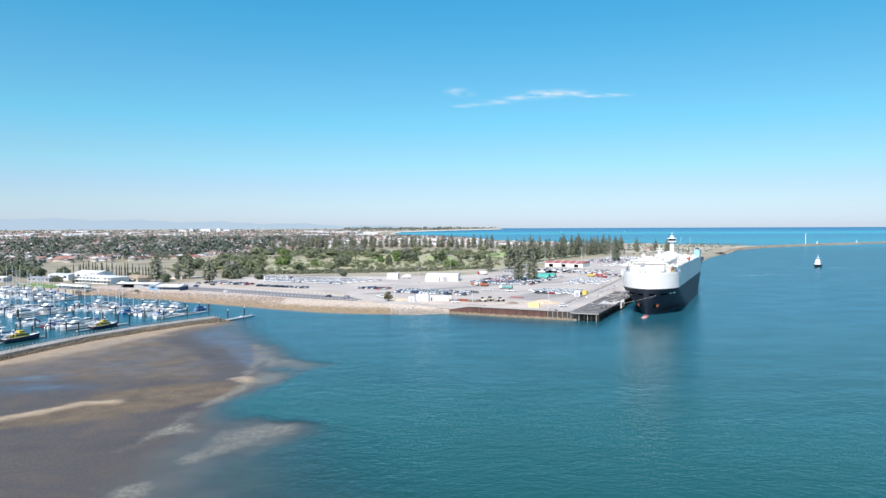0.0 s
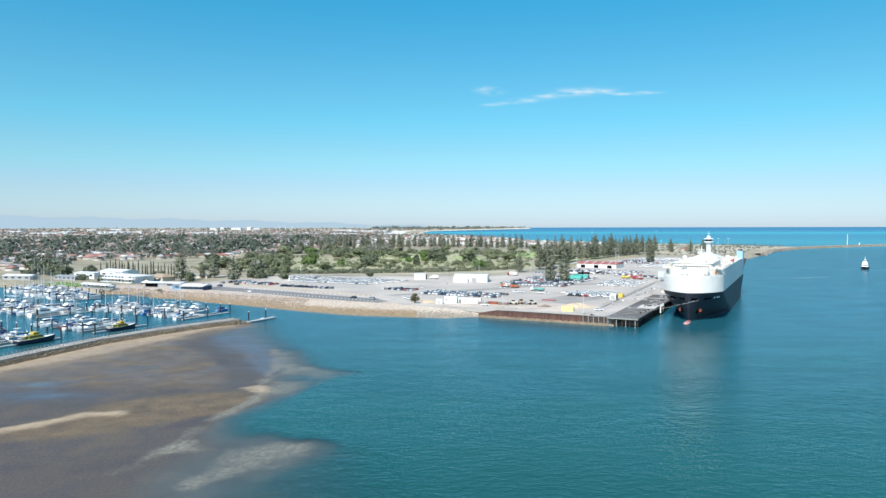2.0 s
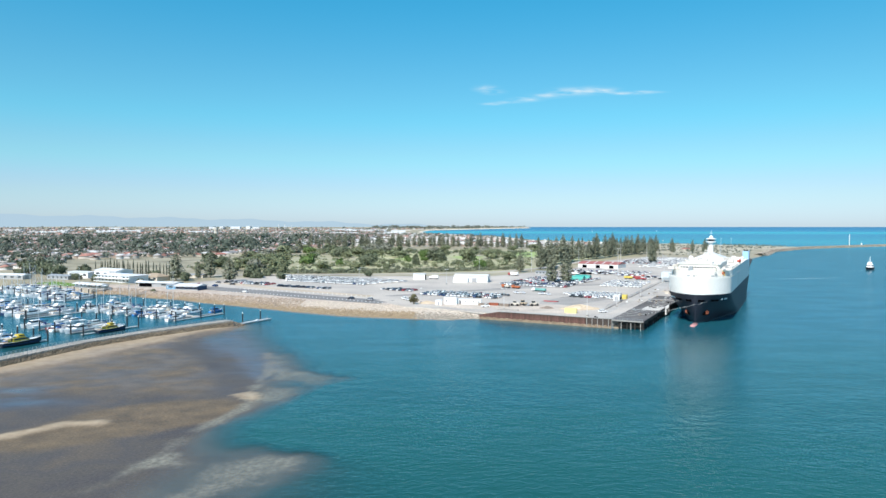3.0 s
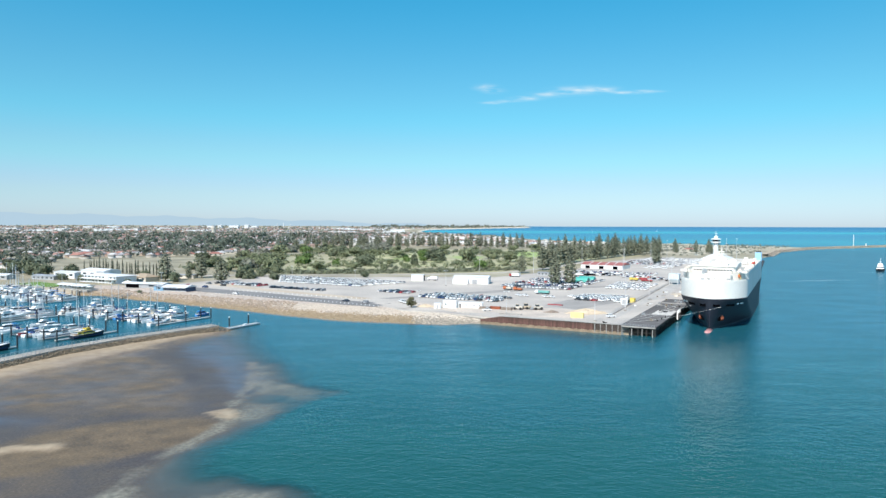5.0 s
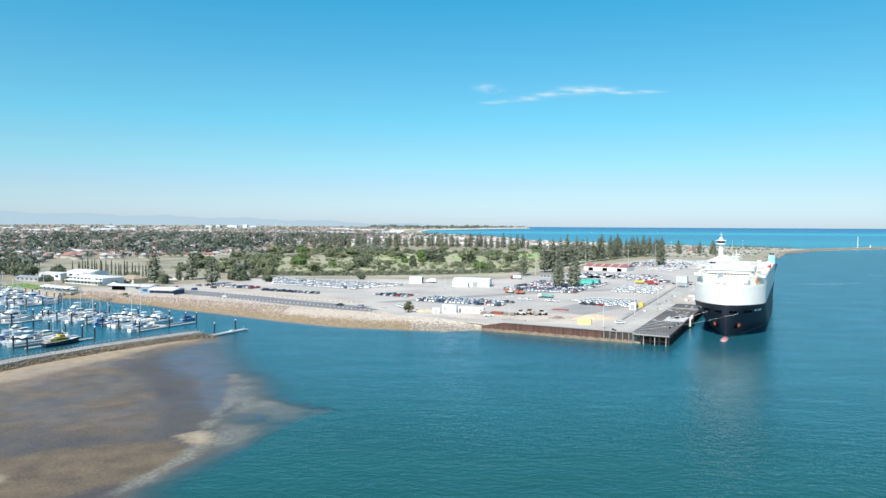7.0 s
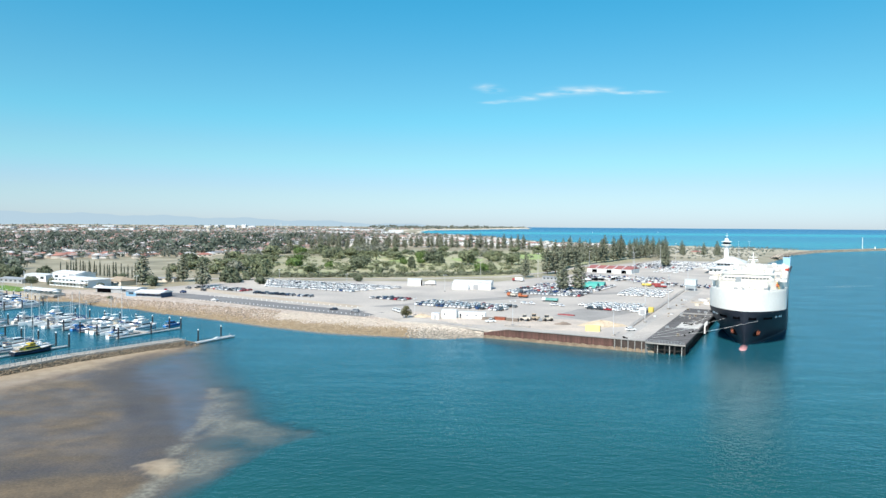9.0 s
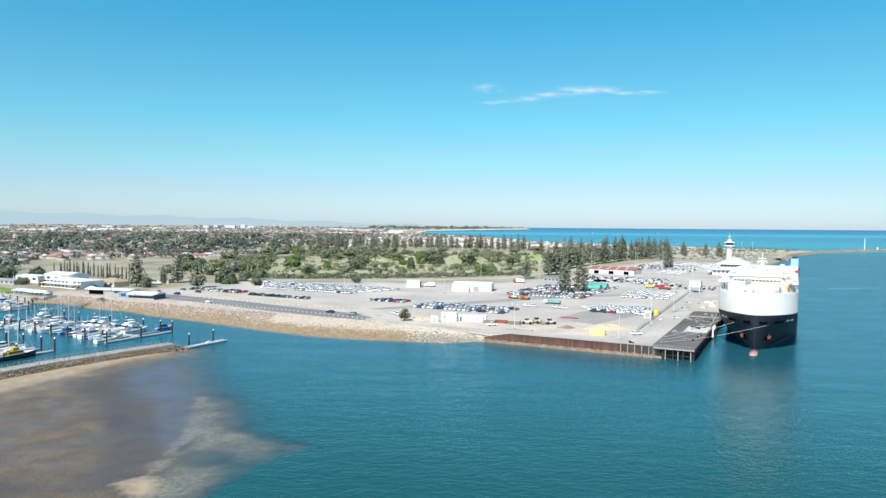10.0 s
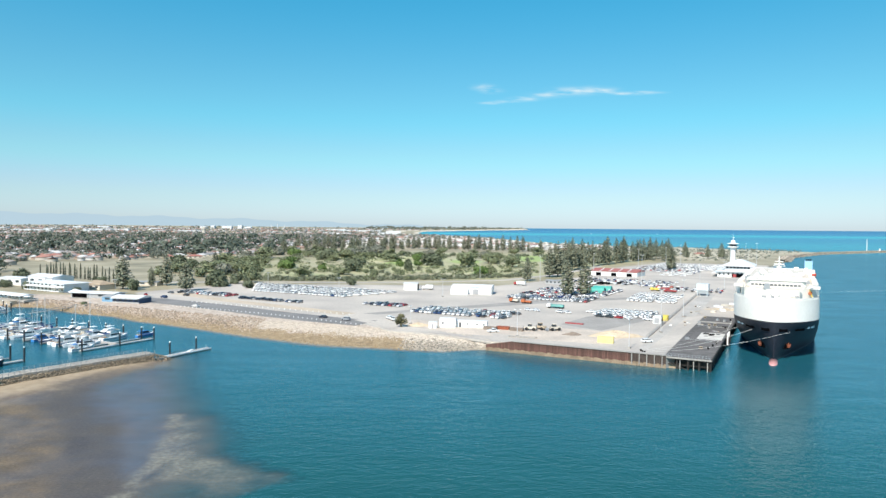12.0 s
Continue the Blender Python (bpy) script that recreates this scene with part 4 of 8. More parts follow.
def wharf():
    root = thing("wharf", "old timber wharf deck on dark piles", "wharf", pose(*W(-6.0, 1.0)[:2], 0, 0, 0, WHARF_TURN), kind="structure")
    for p0, p1, a0, a1 in ((-35.6, -19.4, -20, 28), (-35.6, -30.2, 28, 48), (-20.3, -19.4, 28, 48), (-35.6, -19.4, 48, 108)):
        part("deck_slab", box(B(), p0, p1, a0, a1, DZ - 0.5, DZ), DECK_WOOD, root, "dark weathered deck")
    part("repair_slab", prism(B(), [(-30.1, 28.5), (-24, 27.2), (-20.4, 30), (-20.4, 47), (-23.8, 48.6), (-30.1, 46.5)], DZ - 0.9, DZ + 0.02), WHITE_CONCRETE, root, "pale concrete patch")
    plank = mesh_of("plank", box(B(), -1.3, 1.3, -0.42, 0.42, 0, 0.07), DECK_WOOD)
    for r in range(18):
        for c in range(6):
            if 25 <= r * 5 - 18 <= 50 and c >= 1:
                continue
            piece("plank", plank, root, pose(-34.2 + c * 2.66 + (0.2 if r % 2 else 0), -18.9 + r * 5.0 + 0.4 * math.sin(c * 3 + r), DZ + 0.004))
    piles = mesh_of("pile", tube(B(), (0, 0, -4), (0, 0, DZ - 0.5), 0.38, n=7), PILE_WOOD)
    for k in range(5):
        piece("pile", piles, root, pose(-34.8 + k * 3.75, -19.2, 0))
    for k in range(22):
        for p in (-20.0, -24.0):
            piece("pile", piles, root, pose(p, -15.5 + k * 5.6, 0))
    part("brace", tube(B(), (-33, -19.4, 2.2), (-27.4, -19.4, -0.2), 0.18), PILE_WOOD, root)
    part("edge_beam", box(B(), -35.7, -19.3, -20.35, -19.8, DZ - 0.35, DZ + 0.18), CONCRETE, root, "pale concrete edge beam")
    part("edge_beam", box(B(), -19.55, -19.15, -20.3, 108, DZ - 0.75, DZ + 0.25), PILE_WOOD, root)
    rail_post = mesh_of("rail_post", box(B(), -0.05, 0.05, -0.05, 0.05, 0, 1.1), STEEL)
    for k in range(14):
        piece("rail_post", rail_post, root, pose(-35.2 + k * 1.17, -19.9, DZ + 0.2))
    for z in (0.5, 1.05):
        part("rail", box(B(), -35.3, -19.9, -19.94, -19.86, DZ + 0.2 + z, DZ + 0.26 + z), STEEL, root)
    part("pale_strip", box(B(), -35.0, -20.5, 82, 86, DZ + 0.01, DZ + 0.12), CONCRETE, root, "pale concrete strip")
    part("deck_pit", box(B(), -25.5, -20.6, 67, 71.5, DZ - 0.3, DZ + 0.015), DARK, root, "dark open pit in the deck")
    part("pit_rim", box(B(), -25.9, -20.4, 66.3, 66.9, DZ, DZ + 0.3), CONCRETE, root)
    for x, y, w, l in ((-29.2, 42.5, 2.4, 3.6), (-26.6, 39.0, 2.2, 6.5), (-24.0, 43.5, 1.6, 3.2), (-28.0, 36.2, 1.4, 1.6)):
        part("slab_hole", box(B(), x, x + w, y, y + l, DZ - 0.4, DZ + 0.026), DARK, root, "dark hole in the patch")
    part("foot_block", box(B(), -35, -30.5, -18.6, -16, -1, 1.4), ALGAE, root, "pale stone block under the deck")
    for y in (38.5, 42.5, 46.5):
        ff = part("fender_frame", box(B(), -19.1, -18.5, y, y + 1.3, 0.8, DZ + 1.3), WHITE, root, "white fender frame")
        part("fender_pad", box(B(), -18.48, -18.1, y + 0.1, y + 1.2, 1.2, 4.2), TYRE_BLACK, ff, "black rubber pad")
    part("fender_rail", box(B(), -19.1, -18.9, 38.5, 47.8, DZ + 0.9, DZ + 1.2), WHITE, root, "white fender rail")
    # ramps from the deck down to the yard beside and behind it
    part("side_ramp", loft(B(), [[(-44.5, y, -0.5), (-44.5, y, 3.07), (-35.75, y, DZ - 0.05), (-35.75, y, -0.5)] for y in (-19, 108)]), YARD, root, "pale asphalt ramp")
    part("end_ramp", loft(B(), [[(x, 108.02, 1), (x, 108.02, DZ - 0.03), (x, 122, 3.08), (x, 122, 1)] for x in (-35.7, -19.95)]), YARD, root, "pale asphalt ramp")
    for k in range(9):
        part("void_board", box(B(), -19.9, -19.7, -14 + k * 13, -8 + k * 13, DZ - 1.9, DZ - 0.8), PILE_WOOD, root)
    for k in range(3):
        part("front_post", box(B(), -30.0 + k * 4.6, -29.7 + k * 4.6, -20.5, -20.36, -0.5, DZ - 0.75), CONCRETE, root, "pale weathered front post")
    # added dark panel that stands for the shade under the deck
    part("back_wall", box(B(), -35.6, -20.6, -15.2, -14.9, -3, DZ - 0.5), PILE_WOOD, root, "dark panel added for the shade behind the front piles")
    part("tie_beam", box(B(), -35.0, -19.6, -19.3, -19.0, 1.4, 1.75), PILE_WOOD, root)
    part("quay_face", box(B(), -19.9, -19.3, 108, 690, -4, 3.0), CONCRETE, root, "concrete quay face")
    return root


wharf()


def sheet_pile_wall():
    a, b = Vector((4.0, 384.3)), Vector((68.0, 354.0))
    d = (b - a)
    turn = math.degrees(math.atan2(d.y, d.x))
    root = thing("sheet_pile_wall", "rusty corrugated steel sheet pile wall at the quay edge", "retaining wall", pose(a.x, a.y, 0, 0, 0, turn), kind="structure")
    n, w = 116, d.length / 116
    prof = [(0, 0.0), (w * 0.32, 0.0), (w * 0.44, 0.24), (w * 0.86, 0.24), (w, 0.0)]
    top = lambda k: min(WALL_TOP, 2.5 + 0.118 * k)

    def rib(z0, z1):
        bm = B()
        lo = [bm.verts.new((x, -y, z0)) for x, y in prof] + [bm.verts.new((x, -y + 0.06, z0)) for x, y in prof[::-1]]
        hi = [bm.verts.new((x, -y, z1)) for x, y in prof] + [bm.verts.new((x, -y + 0.06, z1)) for x, y in prof[::-1]]
        for i in range(len(lo)):
            j = (i + 1) % len(lo)
            bm.faces.new((lo[i], lo[j], hi[j], hi[i]))
        bm.faces.new(hi)
        return bm
    tides = (1.2, 1.32, 1.42, 1.55)
    upper, lower, grey = ([mesh_of(nm, rib(*(((-3, z) if nm == "sheet_pile_foot" else (z, WALL_TOP)))), m) for z in tides] for nm, m in (("sheet_pile", RUST), ("sheet_pile_foot", ALGAE), ("sheet_pile", GREY_WALL)))
    for k in range(n):
        short = top(k) < WALL_TOP
        v = (k * 7 + k // 3 + (k * k) % 5) % 4
        piece("sheet_pile", mesh_of("sheet_pile", rib(tides[v], top(k)), RUST) if short else (upper if k < 95 else grey)[v], root, pose(k * w, 0, 0))
        piece("sheet_pile_foot", lower[v], root, pose(k * w, 0, 0))
    x0 = w * 19
    part("coping", box(B(), x0, d.length, -0.55, 0.9, WALL_TOP, WALL_TOP + 0.22), CONCRETE, root, "pale concrete coping")
    for k in range(5):
        x = d.length * (0.83 + 0.038 * k)
        part("fender_post", box(B(), x - 0.15, x + 0.15, -0.8, -0.45, 0.5, WALL_TOP - 0.1), CONCRETE, root, "pale fender post")
    # fill behind the wall, falling to the level of the yard
    rows = [[(x, 0.1, -1), (x, 0.1, z), (x + dx, 14.0, 3.0), (x + dx, 14.0, -1)] for x, z, dx in ((0, 2.3, 6), (x0, WALL_TOP - 0.02, 3), (d.length, WALL_TOP - 0.02, 6))]
    part("apron", loft(B(), rows), YARD, root, "pale worn apron falling to the yard")
    return root


WALL_TOP = 4.6
sheet_pile_wall()

# ---- foliage ----
def quads(cent, size, rng, lean=1.0, out=None):
    """Small leaf sprays: one four-sided leaf cluster round each place; lean 0 lies flat, 1 any way up."""
    n = len(cent)
    nrm = np.stack([rng.normal(0, lean, n), rng.normal(0, lean, n), np.abs(rng.normal(0, 1, n)) * (1 if lean < 0.8 else 0.8) + (1 - min(lean, 1)) * 1.5], 1)
    if out is not None:
        out = out / np.maximum(np.linalg.norm(out, axis=1)[:, None], 1e-6)
        nrm = out + np.array([0, 0, 0.45]) + rng.normal(0, lean * 0.6, (n, 3))
    nrm /= np.linalg.norm(nrm, axis=1)[:, None]
    t = np.cross(nrm, rng.normal(0, 1, (n, 3)))
    t /= np.linalg.norm(t, axis=1)[:, None]
    b = np.cross(nrm, t)
    s = (size * rng.uniform(0.6, 1.3, n))[:, None]
    k = rng.uniform(0.35, 0.8, (n, 4, 1))
    v = np.stack([cent + t * s * k[:, 0], cent + b * s * k[:, 1], cent - t * s * k[:, 2], cent - b * s * k[:, 3]], 1)
    return v.reshape(-1, 3)


def leaf_mesh(name, verts, material):
    f = np.arange(len(verts), dtype=np.int32).reshape(-1, 4)
    return raw_mesh(name, verts, f, material)


def pine_tree(h, seed):
    """A Norfolk pine: straight trunk, tiers of level branches."""
    rng = np.random.RandomState(seed)
    ob = thing("norfolk_pine", "tall dark green Norfolk pine with tiered branches", "tree", group="norfolk pines")
    bm = B()
    tube(bm, (0, 0, -0.3), (0, 0, h * 0.5), h * 0.014, h * 0.009, 7)
    tube(bm, (0, 0, h * 0.5), (0, 0, h * 0.97), h * 0.009, 0.06, 6)
    part("trunk", bm, BARK, ob)
    pts, size = [], []
    lev = 15
    for k in range(lev):
        f0 = k / (lev - 1)
        z = h * (0.10 + 0.88 * f0)
        R = 0.225 * h * (1 - f0 ** 1.6) ** 0.85 * (0.75 + 0.25 * min(1, f0 * 5)) * rng.uniform(0.85, 1.12) + 0.25
        nb = 7 if k < lev - 4 else 5
        for j in range(nb):
            a = math.tau * (j + rng.uniform(-0.25, 0.25)) / nb + k * 0.9
            r1 = R * rng.uniform(0.7, 1.12)
            for q in range(7):
                f = 0.12 + 0.88 * q / 6
                r = r1 * f
                for side in (-1, 0, 1):
                    w = side * r1 * 0.15 * (0.4 + f * 0.7)
                    pts.append((math.cos(a) * r - math.sin(a) * w, math.sin(a) * r + math.cos(a) * w,
                                z + r1 * (0.34 * f * f - 0.14 * f) + rng.uniform(-0.008, 0.008) * h))
                    size.append(0.053 * h * (1.0 - 0.4 * z / h))
    part_mesh = leaf_mesh("crown", quads(np.array(pts), np.array(size), rng, 0.9, np.array(pts) * np.array([1, 1, 0]) + np.array([0, 0, 0.06 * h])), PINE)
    piece("crown", part_mesh, ob)
    return ob


SPAN = {}                               # breadth and height of each model tree


def broad_tree(name, label, w, h, seed, leaf, clumps=12, per=75, trunk=0.25, size=0.075, flat=0.8, group="trees of the golf course"):
    """A spreading tree or bush: trunk, limbs, and leaf sprays round uneven clumps."""
    rng = np.random.RandomState(seed)
    ob = thing(name, label, "bush" if trunk < 0.04 else "tree", group=group)
    SPAN[ob] = (w * 0.95, h * 0.9)
    cz = h * (0.5 + trunk * 0.5)
    cents = []
    for k in range(clumps):
        a, r = rng.uniform(0, math.tau), math.sqrt(rng.uniform(0, 1)) * w * 0.34
        dome = 1 - (r / (w * 0.5)) ** 2
        z = h * trunk + (h * (1 - trunk)) * rng.uniform(0.1, 0.8) * (0.45 + 0.55 * dome)
        cents.append((r * math.cos(a), r * math.sin(a), z))
    bm = B()
    tube(bm, (0, 0, -0.3), (0, 0, max(h * trunk, 0.5)), w * 0.035, w * 0.025, 7)
    for c in cents[:6]:
        tube(bm, (0, 0, max(h * trunk, 0.5) * 0.9), (c[0] * 0.8, c[1] * 0.8, c[2]), w * 0.018, w * 0.006, 5)
    part("trunk", bm, BARK, ob)
    pts, ways = [], []
    for c in cents:
        rad = w * rng.uniform(0.15, 0.24)
        d = rng.normal(0, 1, (per, 3))
        d /= np.linalg.norm(d, axis=1)[:, None]
        d *= (rad * rng.uniform(0.55, 1.08, per) * (1 + 0.25 * np.sin(d[:, 0] * 7 + d[:, 1] * 5)))[:, None]
        d[:, 2] *= flat
        pts.append(np.array(c) + d)
        ways.append(d + np.array([c[0], c[1], 0]) * 0.6)
    pts = np.concatenate(pts)
    pts[:, 2] = np.maximum(pts[:, 2], 0.15)
    piece("crown", leaf_mesh("crown", quads(pts, np.full(len(pts), w * size), rng, 0.8, np.concatenate(ways)), leaf), ob)
    return ob


def cypress(h, seed):
    rng = np.random.RandomState(seed)
    ob = thing("cypress", "narrow dark green cypress in a row behind the clubhouse", "tree", group="cypress row")
    part("trunk", tube(B(), (0, 0, -0.2), (0, 0, h * 0.9), 0.18, 0.05, 6), BARK, ob)
    z = rng.uniform(0.06, 1, 420)
    r = 0.062 * h * np.minimum(1, (1 - z) * 2.2 + 0.05) * np.minimum(1, z * 6 + 0.3) * rng.uniform(0.6, 1.05, 420)
    a = rng.uniform(0, math.tau, 420)
    pts = np.stack([np.cos(a) * r, np.sin(a) * r, z * h], 1)
    piece("crown", leaf_mesh("crown", quads(pts, np.full(420, 0.036 * h), rng, 0.8, pts * np.array([1, 1, 0])), CYPRESS), ob)
    return ob


LZ = 3.0
rnd = random.Random(7)


def scatter(models, places, base=LZ, vary=0.15):
    """Copies of the models at places (x, y, height); the first use of each model is the model itself."""
    used = set()
    for x, y, s, *wide in places:
        ob = models[rnd.randrange(len(models))]
        m = pose(x, y, base + float(lift(np.array(y))), 0, 0, rnd.uniform(0, 360)) @ Matrix.Diagonal((*[s * (wide[0] if wide else 1) * rnd.uniform(1 - vary, 1 + vary) for _ in range(2)], s, 1))
        if ob in used:
            c = copy_thing(ob, m)
            c.matrix_basis = m
        else:
            ob.matrix_basis = m
            used.add(ob)
    for ob in models:
        if ob not in used:
            for o in (*ob.children_recursive, ob):
                bpy.data.objects.remove(o)


pines = [pine_tree(24, s) for s in (1, 2, 3, 4)]
places = [(-418, 660, 1.0), (65.5, 575, 1.1), (77.3, 577, 1.08), (49, 703, 0.92), (-250, 583, 1.08, 1.25), (-201.5, 577, 0.9, 1.3), (-234, 618, 0.98, 1.1), (-243, 612, 0.62), (-250, 760, 0.9),
          (229, 886, 1.2), (232, 900, 1.05), (347, 1197, 0.75), (382, 1205, 0.95), (398, 1190, 1.05), (268, 1126, 1.2), (279, 1080, 1.25), (410, 1215, 0.7)]
# the row behind the vehicle yard
for x, y, g in ((74, 748, 1.2), (83, 757, 1.4), (90, 790, 1.05), (102, 841, 1.4), (113, 862, 1.5), (122, 880, 1.2), (131, 906, 1.4), (148, 932, 1.3), (161, 958, 1.15), (170, 972, 1.3), (177, 986, 1.5), (195, 1016, 1.4),
                (205, 1035, 1.25), (212, 1048, 1.5), (229, 1067, 1.2), (247, 1100, 1.3), (273, 1141, 1.4), (150, 975, 1.2), (185, 1030, 1.3), (120, 915, 1.2), (222, 1090, 1.3), (240, 1085, 1.25), (258, 1120, 1.3), (290, 1170, 1.3), (305, 1190, 1.2), (322, 1215, 1.3)):
    places.append((x, y, g))
for k in range(40):                     # the far esplanade row
    t = k / 39
    places.append((-340 + 440 * t + rnd.uniform(-4, 4), 1455 + 60 * math.sin(t * 3) - 75 * t + rnd.uniform(-15, 15), rnd.uniform(0.85, 1.35)))
for k in range(26):
    t = k / 25
    places.append((-330 + 190 * t + rnd.uniform(-15, 15), 1310 + 60 * t + rnd.uniform(-50, 50), rnd.uniform(0.75, 1.15)))
for k in range(12):
    places.append((110 + 22 * k + rnd.uniform(-8, 8), 1380 - 12 * k + rnd.uniform(-20, 20), rnd.uniform(0.7, 1.1)))
scatter(pines, places, vary=0.08)

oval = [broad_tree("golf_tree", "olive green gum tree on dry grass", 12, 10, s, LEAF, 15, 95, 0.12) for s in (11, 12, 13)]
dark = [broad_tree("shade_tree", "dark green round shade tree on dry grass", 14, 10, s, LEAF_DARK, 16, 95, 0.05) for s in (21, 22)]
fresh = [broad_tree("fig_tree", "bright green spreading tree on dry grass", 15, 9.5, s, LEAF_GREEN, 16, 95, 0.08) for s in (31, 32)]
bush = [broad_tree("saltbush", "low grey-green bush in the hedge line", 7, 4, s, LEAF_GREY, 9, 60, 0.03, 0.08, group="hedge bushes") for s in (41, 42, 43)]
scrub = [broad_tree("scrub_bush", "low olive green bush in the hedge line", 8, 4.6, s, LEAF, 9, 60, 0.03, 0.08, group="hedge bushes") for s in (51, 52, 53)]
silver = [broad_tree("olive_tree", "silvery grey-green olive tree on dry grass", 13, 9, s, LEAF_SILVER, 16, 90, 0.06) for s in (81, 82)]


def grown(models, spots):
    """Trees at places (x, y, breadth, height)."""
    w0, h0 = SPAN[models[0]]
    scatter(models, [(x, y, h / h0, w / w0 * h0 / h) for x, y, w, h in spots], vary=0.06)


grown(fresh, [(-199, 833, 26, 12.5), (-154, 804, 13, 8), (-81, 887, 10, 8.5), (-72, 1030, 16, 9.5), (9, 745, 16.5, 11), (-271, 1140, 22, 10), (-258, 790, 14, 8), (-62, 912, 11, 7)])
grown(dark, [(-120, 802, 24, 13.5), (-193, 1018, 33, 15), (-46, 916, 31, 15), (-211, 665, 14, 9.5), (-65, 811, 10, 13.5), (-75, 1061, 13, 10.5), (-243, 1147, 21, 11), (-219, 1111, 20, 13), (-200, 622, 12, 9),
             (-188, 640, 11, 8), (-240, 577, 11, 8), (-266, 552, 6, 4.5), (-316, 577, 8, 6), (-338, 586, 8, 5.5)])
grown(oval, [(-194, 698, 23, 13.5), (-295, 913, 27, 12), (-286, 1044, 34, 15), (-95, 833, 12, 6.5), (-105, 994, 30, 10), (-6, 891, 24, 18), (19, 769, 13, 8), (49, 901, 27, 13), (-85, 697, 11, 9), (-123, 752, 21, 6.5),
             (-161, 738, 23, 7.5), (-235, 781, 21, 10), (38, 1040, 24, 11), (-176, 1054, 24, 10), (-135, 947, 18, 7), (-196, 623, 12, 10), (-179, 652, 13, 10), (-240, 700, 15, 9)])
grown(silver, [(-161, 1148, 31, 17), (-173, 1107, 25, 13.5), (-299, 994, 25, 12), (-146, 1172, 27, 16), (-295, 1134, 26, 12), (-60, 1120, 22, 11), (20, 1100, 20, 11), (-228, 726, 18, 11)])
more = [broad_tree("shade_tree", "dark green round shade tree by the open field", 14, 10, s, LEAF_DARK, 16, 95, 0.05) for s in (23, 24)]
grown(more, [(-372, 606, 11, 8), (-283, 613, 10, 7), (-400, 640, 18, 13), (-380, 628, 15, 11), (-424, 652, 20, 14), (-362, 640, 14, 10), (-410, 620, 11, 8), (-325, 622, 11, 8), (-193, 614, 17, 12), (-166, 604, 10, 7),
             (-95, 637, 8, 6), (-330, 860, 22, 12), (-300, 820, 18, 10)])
wild = [broad_tree("golf_tree", "olive green gum tree among the scrub", 12, 10, s, LEAF, 15, 90, 0.08) for s in (14, 15)]
near = []
for k in range(34):
    x = rnd.uniform(-330, 130)
    near.append((x, rnd.uniform(960, 1300), rnd.uniform(14, 26), rnd.uniform(8, 13)))
for k in range(24):
    near.append((rnd.uniform(-300, -215), rnd.uniform(720, 960), rnd.uniform(14, 24), rnd.uniform(8, 12)))
grown(wild, near)
hedge = []
for k in range(58):
    t = k / 57
    hedge.append((-200 + 245 * t + rnd.uniform(-5, 5), 676 + 75 * t * t + rnd.uniform(-8, 10), rnd.uniform(0.6, 1.25)))
for k in range(26):
    hedge.append((rnd.uniform(-190, 70), rnd.uniform(745, 840), rnd.uniform(0.6, 1.4)))
scatter(bush, hedge[0::2])
scatter(scrub, hedge[1::2] + [(-226, 492, 0.5), (26, 745, 1.2)])
LEAF_OLIVE = mat("olive_brown_foliage", (0.175, 0.165, 0.085), 0.75, 0.3, 0.2, per="island", spread=0.35)
thin_leaf(LEAF_OLIVE)
grown([broad_tree("yard_tree", "small olive-brown tree beside the road end", 7, 8, 55, LEAF_OLIVE, 13, 95, 0.06, group="")], [(-34.7, 423.6, 6.0, 7.2)])


def scrub_stuff(name, label, spots, size, leaf, seed, per=46):
    """Thickets of low bushes that nobody could count, as one mesh of leaf sprays."""
    rng = np.random.RandomState(seed)
    P = np.array(spots)
    s = size * rng.uniform(0.6, 1.35, len(P))
    d = rng.normal(0, 1, (len(P), per, 3))
    d /= np.linalg.norm(d, axis=2)[..., None]
    d *= rng.uniform(0.55, 1.0, (len(P), per, 1))
    d[..., 2] = np.abs(d[..., 2]) * 0.9
    c = np.stack([P[:, 0], P[:, 1], np.full(len(P), 3.0)], 1)[:, None] + d * s[:, None, None] * np.array([0.62, 0.62, 0.6])
    tagged(new(name, leaf_mesh(name, quads(c.reshape(-1, 3), np.repeat(s * 0.17, per), rng, 0.8, d.reshape(-1, 3)), leaf)), label, "bushes", kind="stuff")


thick = []
for k in range(300):
    t = rnd.random()
    thick.append((-205 + 250 * t, 676 + 75 * t * t + rnd.uniform(-9, 12)))
scrub_stuff("hedge_scrub", "dense grey-green scrub along the golf course edge", thick, 6.2, LEAF_GREY, 71)
thick = [(rnd.gauss(cx, 26), rnd.gauss(cy, 16)) for cx, cy in ((-210, 745), (-150, 800), (-90, 790), (-20, 790), (30, 800), (-250, 860), (-180, 930), (-100, 880), (60, 900), (-60, 1060), (40, 1010), (-240, 1000), (-130, 850), (-190, 850), (-40, 850), (10, 860), (-230, 780), (-160, 1010), (90, 960)) for _ in range(17)]
scrub_stuff("golf_scrub", "scattered olive scrub on the dry golf course", thick, 6.2, LEAF, 72)
thick = [(rnd.gauss(cx, 40), rnd.gauss(cy, 25)) for cx, cy in ((-240, 1130), (-150, 1150), (-60, 1200), (60, 1180), (120, 1120), (-280, 1230), (-180, 1260)) for _ in range(22)]
scrub_stuff("golf_thicket", "darker thicket at the back of the golf course", thick, 8.0, LEAF_DARK, 73, 60)
